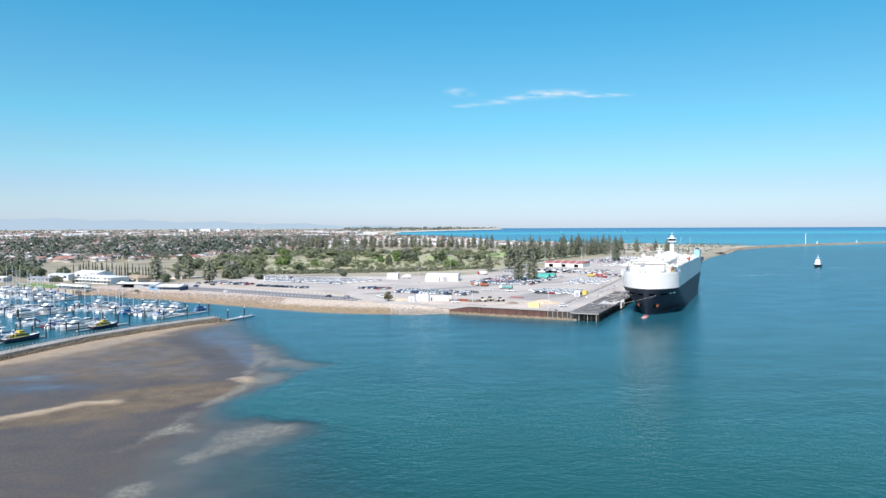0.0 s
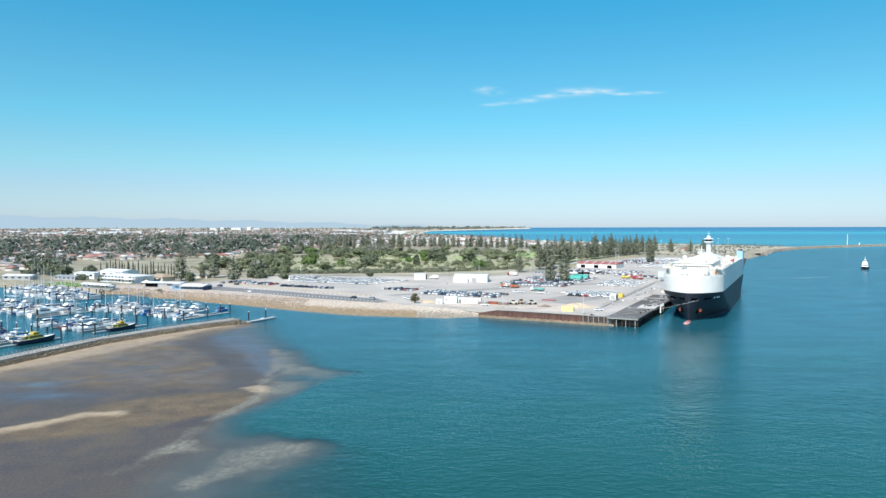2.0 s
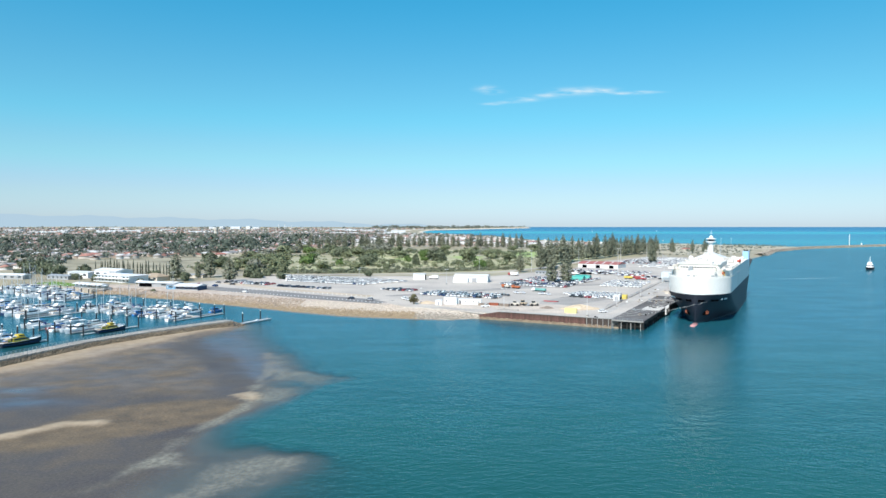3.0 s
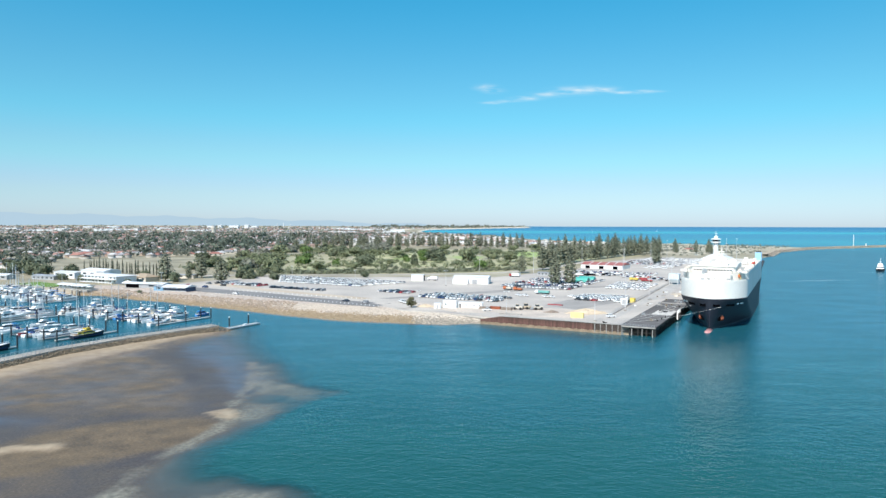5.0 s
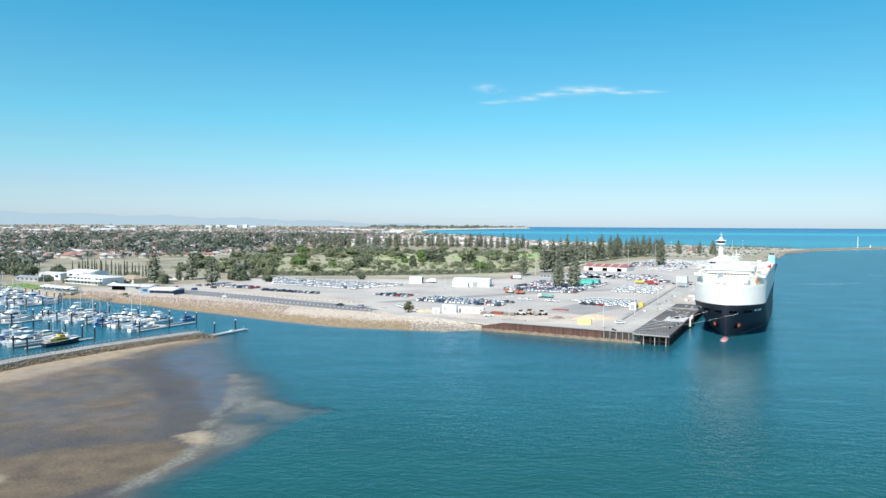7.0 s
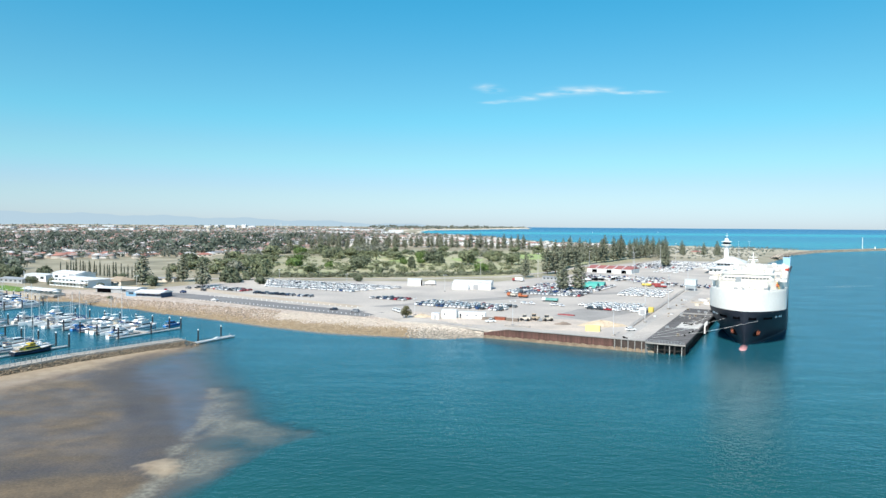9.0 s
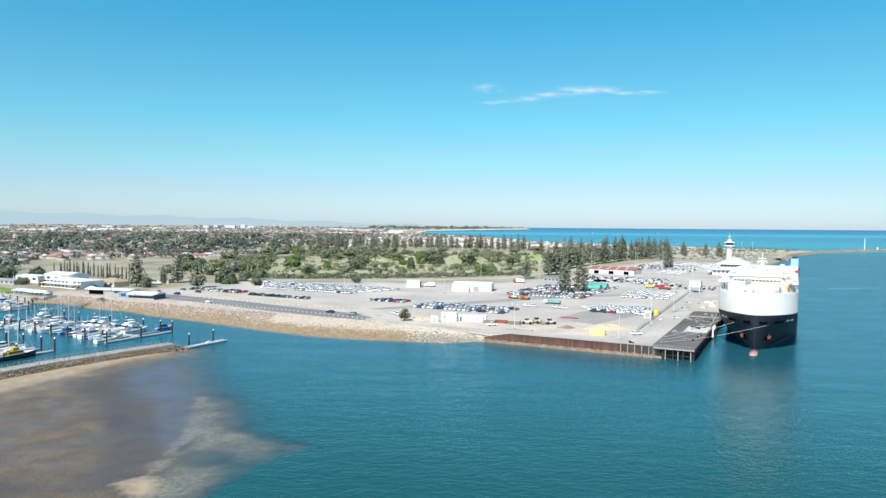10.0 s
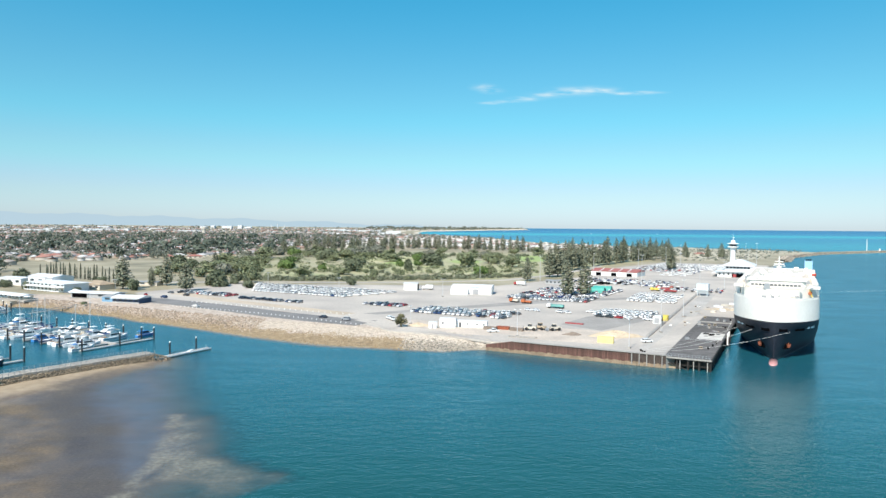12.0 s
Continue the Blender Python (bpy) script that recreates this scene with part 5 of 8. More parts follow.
scatter([cypress(11, s) for s in (61, 62, 63)], [(-386 + 100 * k / 22 + rnd.uniform(-1, 1), 702 - 66 * k / 22 + rnd.uniform(-2, 2), rnd.uniform(0.85, 1.25)) for k in range(26)], vary=0.1)

# ---- buildings ----
ROOF_WHITE = mat("pale_metal_roof", (0.72, 0.73, 0.73), 0.45, 0.12, 0.2)
ROOF_GREY = mat("grey_metal_roof", (0.34, 0.36, 0.38), 0.5, 0.2, 0.2)
ROOF_RED = mat("red_metal_roof", (0.38, 0.135, 0.115), 0.6, 0.2, 0.3)
ROOF_TAN = mat("tan_roof", (0.40, 0.32, 0.23), 0.7, 0.2, 0.3)
WALL_CREAM = mat("cream_render", (0.60, 0.55, 0.47), 0.8, 0.12, 0.3)
WALL_BLUE = mat("blue_cladding", (0.03, 0.065, 0.14), 0.6, 0.15, 0.4)
WALL_SKY = mat("light_blue_cladding", (0.17, 0.33, 0.48), 0.6, 0.15, 0.4)
WALL_GREY = mat("grey_cladding", (0.36, 0.37, 0.38), 0.7, 0.15, 0.4)
YELLOW = mat("yellow_paint", (0.68, 0.53, 0.11), 0.5, 0.12, 0.6)
YELLOW_PALE = mat("pale_yellow_paint", (0.74, 0.63, 0.27), 0.55, 0.12, 0.6)
TEAL_DULL = mat("faded_teal_paint", (0.16, 0.40, 0.37), 0.6, 0.2, 0.3)
TEAL = mat("teal_tarpaulin", (0.07, 0.40, 0.34), 0.6, 0.2, 0.3, bump=0.05)
RED = mat("red_paint", (0.36, 0.055, 0.055), 0.45, 0.15, 0.6)
SAND_PILE = mat("sand_mound", (0.55, 0.45, 0.33), 0.95, 0.2, 0.3, bump=0.08)
RUBBLE = mat("rubble_mound", (0.27, 0.22, 0.18), 0.95, 0.35, 0.6, bump=0.15)
LAWN = mat("watered_lawn", (0.14, 0.25, 0.035), 0.9, 0.25, 0.3, bump=0.03)


def building(name, label, x, y, turn, w, d, h, rise, wall, roof, windows=0, doors=0, eave=0.4, hip=False, z=3.06, category="building", storeys=1):
    """A block w by d with a gabled or hipped roof; its ridge runs along w. Windows and doors sit in the two long faces."""
    ob = thing(name, label, category, pose(x, y, z, 0, 0, turn))
    part("wall", box(B(), -w / 2, w / 2, -d / 2, d / 2, -0.3, h), wall, ob)
    bm = B()
    e = eave
    a = [bm.verts.new(c) for c in ((-w / 2 - e, -d / 2 - e, h), (w / 2 + e, -d / 2 - e, h), (w / 2 + e, d / 2 + e, h), (-w / 2 - e, d / 2 + e, h))]
    lo = [bm.verts.new((v.co.x, v.co.y, h - 0.22)) for v in a]
    k = min(d * 0.5, w * 0.45) if hip else 0.0
    r = [bm.verts.new((-w / 2 - e + k, 0, h + rise)), bm.verts.new((w / 2 + e - k, 0, h + rise))]
    bm.faces.new((a[0], a[1], r[1], r[0])), bm.faces.new((a[2], a[3], r[0], r[1]))
    bm.faces.new((a[1], a[2], r[1])), bm.faces.new((a[3], a[0], r[0])), bm.faces.new(lo[::-1])
    for i in range(4):
        bm.faces.new((lo[i], lo[(i + 1) % 4], a[(i + 1) % 4], a[i]))
    part("roof", bm, roof, ob)
    for s in range(storeys):
        z0 = h / storeys * s
        for i in range(windows):
            cx = -w / 2 + w * (i + 0.5) / windows
            ww = w / windows * 0.45
            part("window", box(B(), cx - ww / 2, cx + ww / 2, -d / 2 - 0.05, -d / 2 + 0.1, z0 + h / storeys * 0.38, z0 + h / storeys * 0.76), GLASS_PANE, ob)
    for i in range(doors):
        cx = -w / 2 + w * (i + 0.5) / doors
        part("door", box(B(), cx - 2.6, cx + 2.6, -d / 2 - 0.06, -d / 2 + 0.1, 0, h * 0.72), DARK, ob, "open dark roller door")
    return ob


shed = building("cargo_shed", "white cargo shed with a red gabled roof", 146, 784, -31, 46, 26, 4.4, 2.4, WHITE, ROOF_RED, doors=3)
for k in range(4):
    x = -13.8 + k * 9.2
    part("skylight_strip", loft(B(), [[(x - 0.5, -13.4, 4.45), (x + 0.5, -13.4, 4.45), (x + 0.5, 0, 6.86), (x - 0.5, 0, 6.86)], [(x - 0.5, -13.4, 4.52), (x + 0.5, -13.4, 4.52), (x + 0.5, 0, 6.93), (x - 0.5, 0, 6.93)]]), ROOF_WHITE, shed, "pale roof light strip")
ws = building("storage_shed", "long white storage shed on the open yard", 0.5, 587, -9, 28, 16, 5.2, 1.2, WHITE, ROOF_WHITE)
part("side_bay", box(B(), -14, -2, -12, -8, 0, 4.2), WHITE, ws)
part("door", box(B(), 1, 5, -8.15, -7.9, 0, 3.6), WALL_GREY, ws, "pale grey roller door")
sm = building("small_shed", "small white shed with an open dark end", -45, 607, -4, 10, 8, 5.0, 0.4, WHITE, ROOF_WHITE)
part("doorway", box(B(), 4.9, 5.12, -3.4, 3.4, 0, 4.3), DARK, sm, "dark open end")
kiosk = building("site_kiosk", "small white site kiosk beside the offices", -19.5, 422, -8, 3.6, 3, 3.0, 0.1, WHITE, ROOF_WHITE, eave=0.1)
part("door", box(B(), -0.5, 0.5, -1.56, -1.4, 0, 2.1), WALL_GREY, kiosk, "grey door")
office = building("site_office", "tall white portable site office", -12.6, 426, -8, 7.6, 4, 4.2, 0.15, WHITE, ROOF_WHITE, eave=0.1)
part("window", box(B(), -2.6, -1.8, -2.06, -1.9, 1.6, 2.5), GLASS_PANE, office)
office = building("site_office", "long white portable site office with small windows", -1.2, 427, -10, 14.5, 4, 3.0, 0.15, WHITE, ROOF_WHITE, eave=0.1)
part("door", box(B(), -6.0, -5.0, -2.06, -1.9, 0, 2.2), DARK_STEEL, office, "dark door")
for x in (-2.4, 2.2, 5.4):
    part("window", box(B(), x, x + 0.7, -2.06, -1.9, 1.2, 1.9), GLASS_PANE, office)
building("canopy_building", "low grey canopy building among parked vehicles", 72, 672, -25, 20, 8, 3.2, 0.2, WALL_GREY, ROOF_GREY, windows=6)
# passenger terminal and signal tower
term = building("terminal_building", "white passenger terminal with tiered hipped roofs", 272, 802, WHARF_TURN, 36, 60, 5.5, 2.6, WHITE, ROOF_WHITE, windows=9, hip=True, eave=2.5, storeys=1)
bm = loft(B(), [[(x * s, y * s, z) for x, y in ((-12, -22), (12, -22), (12, 22), (-12, 22))] for s, z in ((1, 6), (1, 10.5))])
up = part("upper_storey", bm, WHITE, term)
for k in range(7):
    part("window", box(B(), -11.0 + 3.2 * k, -8.4 + 3.2 * k, -22.1, -21.9, 8.2, 10), GLASS_DARK, up)
part("upper_roof", loft(B(), [[(x * s, y * s, z) for x, y in ((-15, -25), (15, -25), (15, 25), (-15, 25))] for s, z in ((1, 10.5), (1, 10.8), (0.15, 16.5))]), ROOF_WHITE, term)
part("entry_canopy", box(B(), -23, -18, -33, 10, 3.6, 4.2), ROOF_WHITE, term)
part("doorway", box(B(), -5, 5, -31.1, -30.9, 0, 3.4), DARK, term)
part("red_panel", box(B(), -4, -1, -31.3, -31.12, 0.2, 3.0), RED, term, "red sign panel")


def signal_tower(x, y):
    ob = thing("signal_tower", "white harbour signal tower with a round lookout cabin", "tower", pose(x, y, 3))
    part("shaft", loft(B(), [[(r * math.cos(t), r * math.sin(t), z) for t in [k * math.tau / 12 for k in range(12)]] for r, z in ((3.4, 0), (2.9, 24))]), WHITE, ob)
    part("gallery", loft(B(), [[(r * math.cos(t), r * math.sin(t), z) for t in [k * math.tau / 16 for k in range(16)]] for r, z in ((3.6, 22.5), (6.6, 23.6), (6.6, 24.8))]), WHITE, ob)
    cab = part("lookout_cabin", loft(B(), [[(r * math.cos(t), r * math.sin(t), z) for t in [k * math.tau / 16 for k in range(16)]] for r, z in ((4.6, 24.8), (4.9, 27.8))]), GLASS_DARK, ob, "dark glazed lookout")
    part("cabin_roof", loft(B(), [[(r * math.cos(t), r * math.sin(t), z) for t in [k * math.tau / 16 for k in range(16)]] for r, z in ((6.8, 27.8), (6.8, 28.5), (2.6, 29.6))]), WHITE, ob)
    part("upper_cabin", loft(B(), [[(r * math.cos(t), r * math.sin(t), z) for t in [k * math.tau / 12 for k in range(12)]] for r, z in ((2.6, 29.5), (2.6, 32), (0.8, 33))]), WHITE, ob)
    part("mast", tube(B(), (0, 0, 32), (0, 0, 40), 0.3, 0.1, 6), WHITE, ob)
    part("yard_arm", box(B(), -2, 2, -0.15, 0.15, 36, 36.3), WHITE, ob)
    return ob


signal_tower(338, 990)

# marina clubhouse and boatyard sheds
club = building("clubhouse", "two-storey white marina clubhouse with verandas", -290, 572, -26, 40, 18, 5.6, 1.2, WHITE, ROOF_WHITE, windows=9, hip=True, eave=1.4, storeys=2)
for k in range(11):
    part("veranda_post", box(B(), -19.5 + k * 3.9, -19.3 + k * 3.9, -12.9, -12.7, 0, 3.3), WHITE, club)
part("veranda_roof", box(B(), -20.5, 20.5, -13.2, -9.0, 3.2, 3.45), ROOF_WHITE, club)
part("veranda_rail", box(B(), -20, 20, -12.85, -12.75, 0.5, 1.1), WHITE, club)
part("upper_balcony", box(B(), -20, 6, -11.0, -9.0, 2.8, 3.9), WHITE, club)
part("stair_block", box(B(), 6, 11, -9.6, -9.0, 0, 6.4), WHITE, club)
wing = building("clubhouse_wing", "white upper wing of the clubhouse with a grey gable", -312, 598, -26, 30, 16, 7.6, 1.6, WHITE, ROOF_WHITE, windows=3, storeys=1)
part("grey_gable", box(B(), 6, 15.2, -8.3, -8.05, 3.0, 7.4), WALL_GREY, wing, "grey clad bay")
building("function_hall", "white flat-roofed hall beside the clubhouse", -346, 612, -22, 26, 14, 5.0, 0.7, WHITE, ROOF_WHITE, windows=3)
building("function_hall", "tan-roofed hall beside the clubhouse", -268, 584, -26, 20, 13, 3.6, 2.6, WALL_CREAM, ROOF_TAN, windows=3, hip=True)
for k, (x, y, w) in enumerate(((-295, 525, 16), (-279, 516.5, 14))):
    cafe = building("cafe_pavilion", "low white pavilion with awnings on the waterfront", x, y, -27, w, 6, 2.5, 0.8, WALL_CREAM if k else WHITE, ROOF_WHITE, windows=3, eave=0.9)
    part("awning", box(B(), -w / 2, w / 2, -5.6, -3.4, 2.2, 2.3), WHITE, cafe, "pale canvas awning")
    for e in (-w / 2 + 0.3, 0, w / 2 - 0.3):
        part("awning_post", box(B(), e - 0.06, e + 0.06, -5.5, -5.4, 0, 2.2), STEEL, cafe)
terrace = mesh_of("terrace", prism(B(), [(-306, 525), (-270, 505), (-266, 512), (-302, 533)], 2.0, 3.1), CONCRETE)
tagged(new("terrace", terrace), "pale paved cafe terrace above the marina wall", "terrace", kind="structure")
for k in range(6):
    x, y = -301 + k * 6.2, 524.5 - k * 3.3
    um = thing("cafe_umbrella", "white square cafe umbrella on the terrace", "umbrella", pose(x, y, 3.1, 0, 0, -28), group="cafe umbrellas")
    part("pole", tube(B(), (0, 0, 0), (0, 0, 2.5), 0.05, n=6), STEEL, um)
    part("base", tube(B(), (0, 0, 0), (0, 0, 0.1), 0.35, n=8), CONCRETE, um)
    part("canopy", loft(B(), [[(a * q, b * q, z) for a, b in ((-1, -1), (1, -1), (1, 1), (-1, 1))] for q, z in ((1.6, 2.1), (1.6, 2.2), (0.1, 2.85))]), WHITE, um)
tent = thing("marquee", "small white marquee beside the clubhouse", "marquee", pose(-258, 538, 3.06, 0, 0, -20))
part("roof", loft(B(), [[(a * q, b * q, z) for a, b in ((-1, -1), (1, -1), (1, 1), (-1, 1))] for q, z in ((3.2, 2.4), (3.2, 2.6), (0.2, 4.4))]), WHITE, tent)
for a in (-3, 3):
    for b in (-3, 3):
        part("post", tube(B(), (a, b, 0), (a, b, 2.5), 0.06, n=5), STEEL, tent)
gs = building("boat_shed", "pale-roofed boat shed with an open dark front on the bank", -238, 529, -12, 32, 10, 3.2, 0.8, WALL_GREY, ROOF_WHITE, windows=2, eave=0.9)
part("open_front", box(B(), -15, -4, -5.1, -4.8, 0.1, 2.7), DARK, gs, "dark open bay")
part("deck", box(B(), -16, -2, -8.5, -5.2, -0.6, 0.1), CONCRETE, gs)
bs = building("boat_shed", "blue boat shed with a pale roof on the bank", -204.5, 506, -14, 19, 10.5, 3.2, 1.2, WALL_BLUE, ROOF_WHITE, windows=5, eave=0.7)
part("plinth", box(B(), -9.6, 9.6, -5.45, -5.3, -0.3, 0.7), WALL_GREY, bs, "pale grey lower boards")
part("veranda_roof", box(B(), -9.6, 9.6, -7.2, -5.6, 2.6, 2.75), ROOF_WHITE, bs)
building("boat_shed", "small light blue shed beside the blue one", -219, 510, -14, 8, 7, 3.2, 0.5, WALL_SKY, ROOF_GREY, windows=1)
building("boat_shed", "low grey-roofed shed along the marina", -354, 592, -20, 26, 10, 3.2, 1.0, WALL_GREY, ROOF_GREY, windows=5)
building("boat_shed", "low pale-roofed shed along the marina", -398, 592, -8, 28, 10, 3.6, 1.2, WALL_GREY, ROOF_WHITE, windows=4)
building("boat_shed", "low white service shed behind the clubhouse", -246, 616.5, -8, 16, 8, 2.8, 0.5, WALL_CREAM, ROOF_GREY, windows=2)
lawn = mesh_of("lawn", prism(B(), [(-352, 550), (-311, 528), (-303, 541), (-346, 568)], 2.5, 3.09), LAWN)
tagged(new("lawn", lawn), "bright green watered lawn in front of the clubhouse", "lawn", kind="structure")
WALL_STONE = mat("pale_stone_wall", (0.46, 0.40, 0.32), 0.9, 0.25, 0.4, bump=0.05)
wallm = mesh_of("retaining_wall", prism(B(), [(-352, 544), (-277, 502.5), (-275, 506), (-350, 548)], -1, 3.0), WALL_STONE)
tagged(new("wall_marina", wallm), "low pale retaining wall along the marina", "retaining wall", kind="structure")

# roads
def ribbon(name, label, mid, half_w, z, material, category="road"):
    """A flat strip along a line of places."""
    bm = B()
    rows = []
    for i, (x, y) in enumerate(mid):
        x0, y0 = mid[max(i - 1, 0)]
        x1, y1 = mid[min(i + 1, len(mid) - 1)]
        l = math.hypot(x1 - x0, y1 - y0)
        nx, ny = -(y1 - y0) / l * half_w, (x1 - x0) / l * half_w
        rows.append([bm.verts.new((x + nx, y + ny, z)), bm.verts.new((x - nx, y - ny, z)), bm.verts.new((x - nx, y - ny, z - 0.5)), bm.verts.new((x + nx, y + ny, z - 0.5))])
    for a, b in zip(rows, rows[1:]):
        for k in range(4):
            bm.faces.new((a[k], a[(k + 1) % 4], b[(k + 1) % 4], b[k]))
    return tagged(new(name, mesh_of(name, bm, material)), label, category, kind="structure")


ribbon("road", "dark asphalt shore road along the bank", [(-330, 606), (-270, 562), (-215, 526), (-175, 506), (-140, 485), (-104, 461), (-74, 444), (-52, 434)], 9.5, 3.14, ROAD)
ribbon("road_ramp", "asphalt ramp down to the waterfront track", [(-58, 446), (-48, 434), (-42, 424), (-39, 418)], 3.0, 3.2, YARD)
ribbon("road_golf", "pale road along the golf course", [(-260, 640), (-190, 655), (-110, 662), (-40, 676), (30, 706), (90, 790), (160, 940)], 4.0, 3.13, YARD)
ribbon("track", "pale gravel strip along the yard edge", [(-200, 560), (-150, 520), (-100, 488), (-66, 466)], 5.0, 3.1, GRAVEL)

# ---- vehicles ----
CAR_MIX = palette("car_paint_mixed", [((0.78, 0.79, 0.80), 52), ((0.40, 0.42, 0.44), 12), ((0.04, 0.045, 0.05), 14), ((0.02, 0.05, 0.14), 12), ((0.35, 0.02, 0.025), 9), ((0.16, 0.17, 0.18), 11)], 0.3, coat=0.5)
CAR_WHITE = palette("car_paint_white", [((0.82, 0.83, 0.83), 90), ((0.55, 0.57, 0.58), 5), ((0.03, 0.035, 0.04), 3), ((0.02, 0.06, 0.18), 2)], 0.3, coat=0.5)
CAR_DARK = palette("car_paint_dark", [((0.02, 0.03, 0.05), 40), ((0.04, 0.07, 0.14), 22), ((0.30, 0.31, 0.33), 16), ((0.7, 0.7, 0.71), 14), ((0.38, 0.02, 0.03), 8)], 0.3, coat=0.5)
TYRE = mat("tyre_rubber", (0.02, 0.02, 0.021), 0.85, 0.2, 3.0)


def car_shell(kind):
    """Outlines (y forward, z up) of the lower body and of the glasshouse."""
    if kind == "ute":
        return [(-2.6, 0.45), (-2.62, 1.1), (-0.75, 1.15), (1.3, 1.16), (2.45, 0.98), (2.6, 0.6), (2.5, 0.4)], (-0.8, 1.35, 1.15, -0.55, 0.55, 1.8)
    if kind == "suv":
        return [(-2.3, 0.45), (-2.35, 1.1), (-2.2, 1.2), (1.2, 1.18), (2.2, 1.0), (2.35, 0.6), (2.25, 0.4)], (-2.2, 1.35, 1.18, -1.9, 0.55, 1.74)
    return [(-2.25, 0.35), (-2.3, 0.9), (-2.1, 1.02), (1.15, 1.0), (2.15, 0.82), (2.3, 0.5), (2.2, 0.32)], (-1.9, 1.25, 1.0, -1.2, 0.35, 1.46)


def car_meshes(kind):
    prof, (g0, g1, gz, t0, t1, tz) = car_shell(kind)
    bm = B()
    rows = [[bm.verts.new((x, y, z)) for y, z in prof] for x in (-0.92, 0.92)]
    mids = [[bm.verts.new((x, y * 0.985, z + (0.03 if i > 1 and i < 5 else 0))) for i, (y, z) in enumerate(prof)] for x in (-0.72, 0.72)]
    order = [rows[0], mids[0], mids[1], rows[1]]
    for a, b in zip(order, order[1:]):
        for i in range(len(prof)):
            j = (i + 1) % len(prof)
            bm.faces.new((a[i], a[j], b[j], b[i]))
    bm.faces.new(rows[0]), bm.faces.new(rows[1][::-1])
    box(bm, -0.73, 0.73, t0 - 0.04, t1 + 0.06, tz - 0.13, tz + 0.05)
    for x in (-0.74, 0.70):
        tube(bm, (x + 0.02, t1 - 0.02, tz), (x * 1.13 + 0.02, g1, gz), 0.05, n=4)
        tube(bm, (x + 0.02, t0 + 0.02, tz), (x * 1.13 + 0.02, g0, gz), 0.05, n=4)
    gb = B()
    loft(gb, [[(-0.83, g0, gz), (0.83, g0, gz), (0.83, g1, gz), (-0.83, g1, gz)], [(-0.68, t0, tz), (0.68, t0, tz), (0.68, t1, tz), (-0.68, t1, tz)]])
    return bm, gb


def wheel_mesh():
    return mesh_of("wheel", tube(B(), (-0.11, 0, 0), (0.11, 0, 0), 0.34, n=9), TYRE)


WHEEL = wheel_mesh()


def car(kind, paint, label, group):
    ob = thing({"ute": "pickup_truck", "suv": "suv", "sedan": "car"}[kind], label, "car", group=group)
    bm, gb = car_meshes(kind)
    part("body", bm, paint, ob)
    part("glasshouse", gb, GLASS_CAR, ob, "dark tinted windows")
    for x, y in ((-0.84, 1.35), (0.84, 1.35), (-0.84, -1.4), (0.84, -1.4)):
        piece("wheel", WHEEL, ob, pose(x, y, 0.34))
    return ob


UX, UY = AX[1], -AX[0]                  # along a row of cars
CAR_Z = 3.064


def lot(models, x, y, n, rows, pitch=2.75, row=6.0, full=0.9, skew=0.0, turn=0.0):
    """Rows of parked cars, each row running across the wharf's direction."""
    out = []
    for r in range(rows):
        for k in range(n):
            if rnd.random() > full:
                continue
            px = x + UX * (k * pitch + skew * r) + AX[0] * row * r
            py = y + UY * (k * pitch + skew * r) + AX[1] * row * r
            m = pose(px + rnd.uniform(-0.15, 0.15), py + rnd.uniform(-0.3, 0.3), CAR_Z, 0, 0, WHARF_TURN + turn + rnd.uniform(-2, 2) + (180 if rnd.random() < 0.35 else 0))
            out.append((models[rnd.randrange(len(models))], m))
    return out


mixed = [car(k, CAR_MIX, f"parked {w} on the port yard", "parked cars") for k, w in (("sedan", "sedan car"), ("suv", "sport utility car"), ("ute", "pickup truck"))]
white = [car(k, CAR_WHITE, f"new white {w} waiting on the port yard", "new white vehicles") for k, w in (("sedan", "sedan car"), ("suv", "sport utility car"), ("ute", "pickup truck"))]
darks = [car(k, CAR_DARK, f"dark parked {w} on the port yard", "dark parked cars") for k, w in (("sedan", "sedan car"), ("suv", "sport utility car"))]
spots = (lot(darks, -147, 533, 17, 1, 2.9, full=0.95) + lot(darks, -64.5, 511, 10, 2, 2.6, full=0.85) + lot(mixed + white, -33, 479, 20, 4, 2.8, 6.2, 0.92, 0.3)
         + lot(mixed, 31, 492, 6, 1, 4.6, turn=60) + lot(white, 66, 478, 11, 4, 2.75, 6.4, 0.95, 0.4) + lot(mixed, 62, 471, 7, 1, 5.0, turn=70)
         + lot(mixed, -199, 563, 16, 2, 2.9, 6, 0.8) + lot(white, -154, 583, 29, 1, 2.75, 7.5, 0.94) + lot(white, 101, 550, 11, 2, 2.8, 6.2, 0.95)
         + lot(mixed, 24, 559, 20, 2, 2.75, 6.4, 0.9))
spots += [(darks[0], pose(-77, 449.5, 3.15, 0, 0, 68)), (darks[1], pose(-64, 442, 3.15, 0, 0, 66)), (white[1], pose(-43, 449, 3.15, 0, 0, 30)), (white[2], pose(-40.5, 444, 3.15, 0, 0, 25)),
          (mixed[0], pose(-158, 487, 3.15, 0, 0, 62)), (white[1], pose(71, 391, CAR_Z, 0, 0, -70)), (white[2], pose(8, 412, CAR_Z, 0, 0, -75)), (mixed[0], pose(-215, 545, CAR_Z, 0, 0, 30)),
          (mixed[1], pose(-196, 530, CAR_Z, 0, 0, 64)), (white[0], pose(-188, 545, CAR_Z, 0, 0, 64)), (mixed[0], pose(-205, 560, CAR_Z, 0, 0, 64)), (white[0], pose(65, 487, CAR_Z, 0, 0, 60))]
first = set()
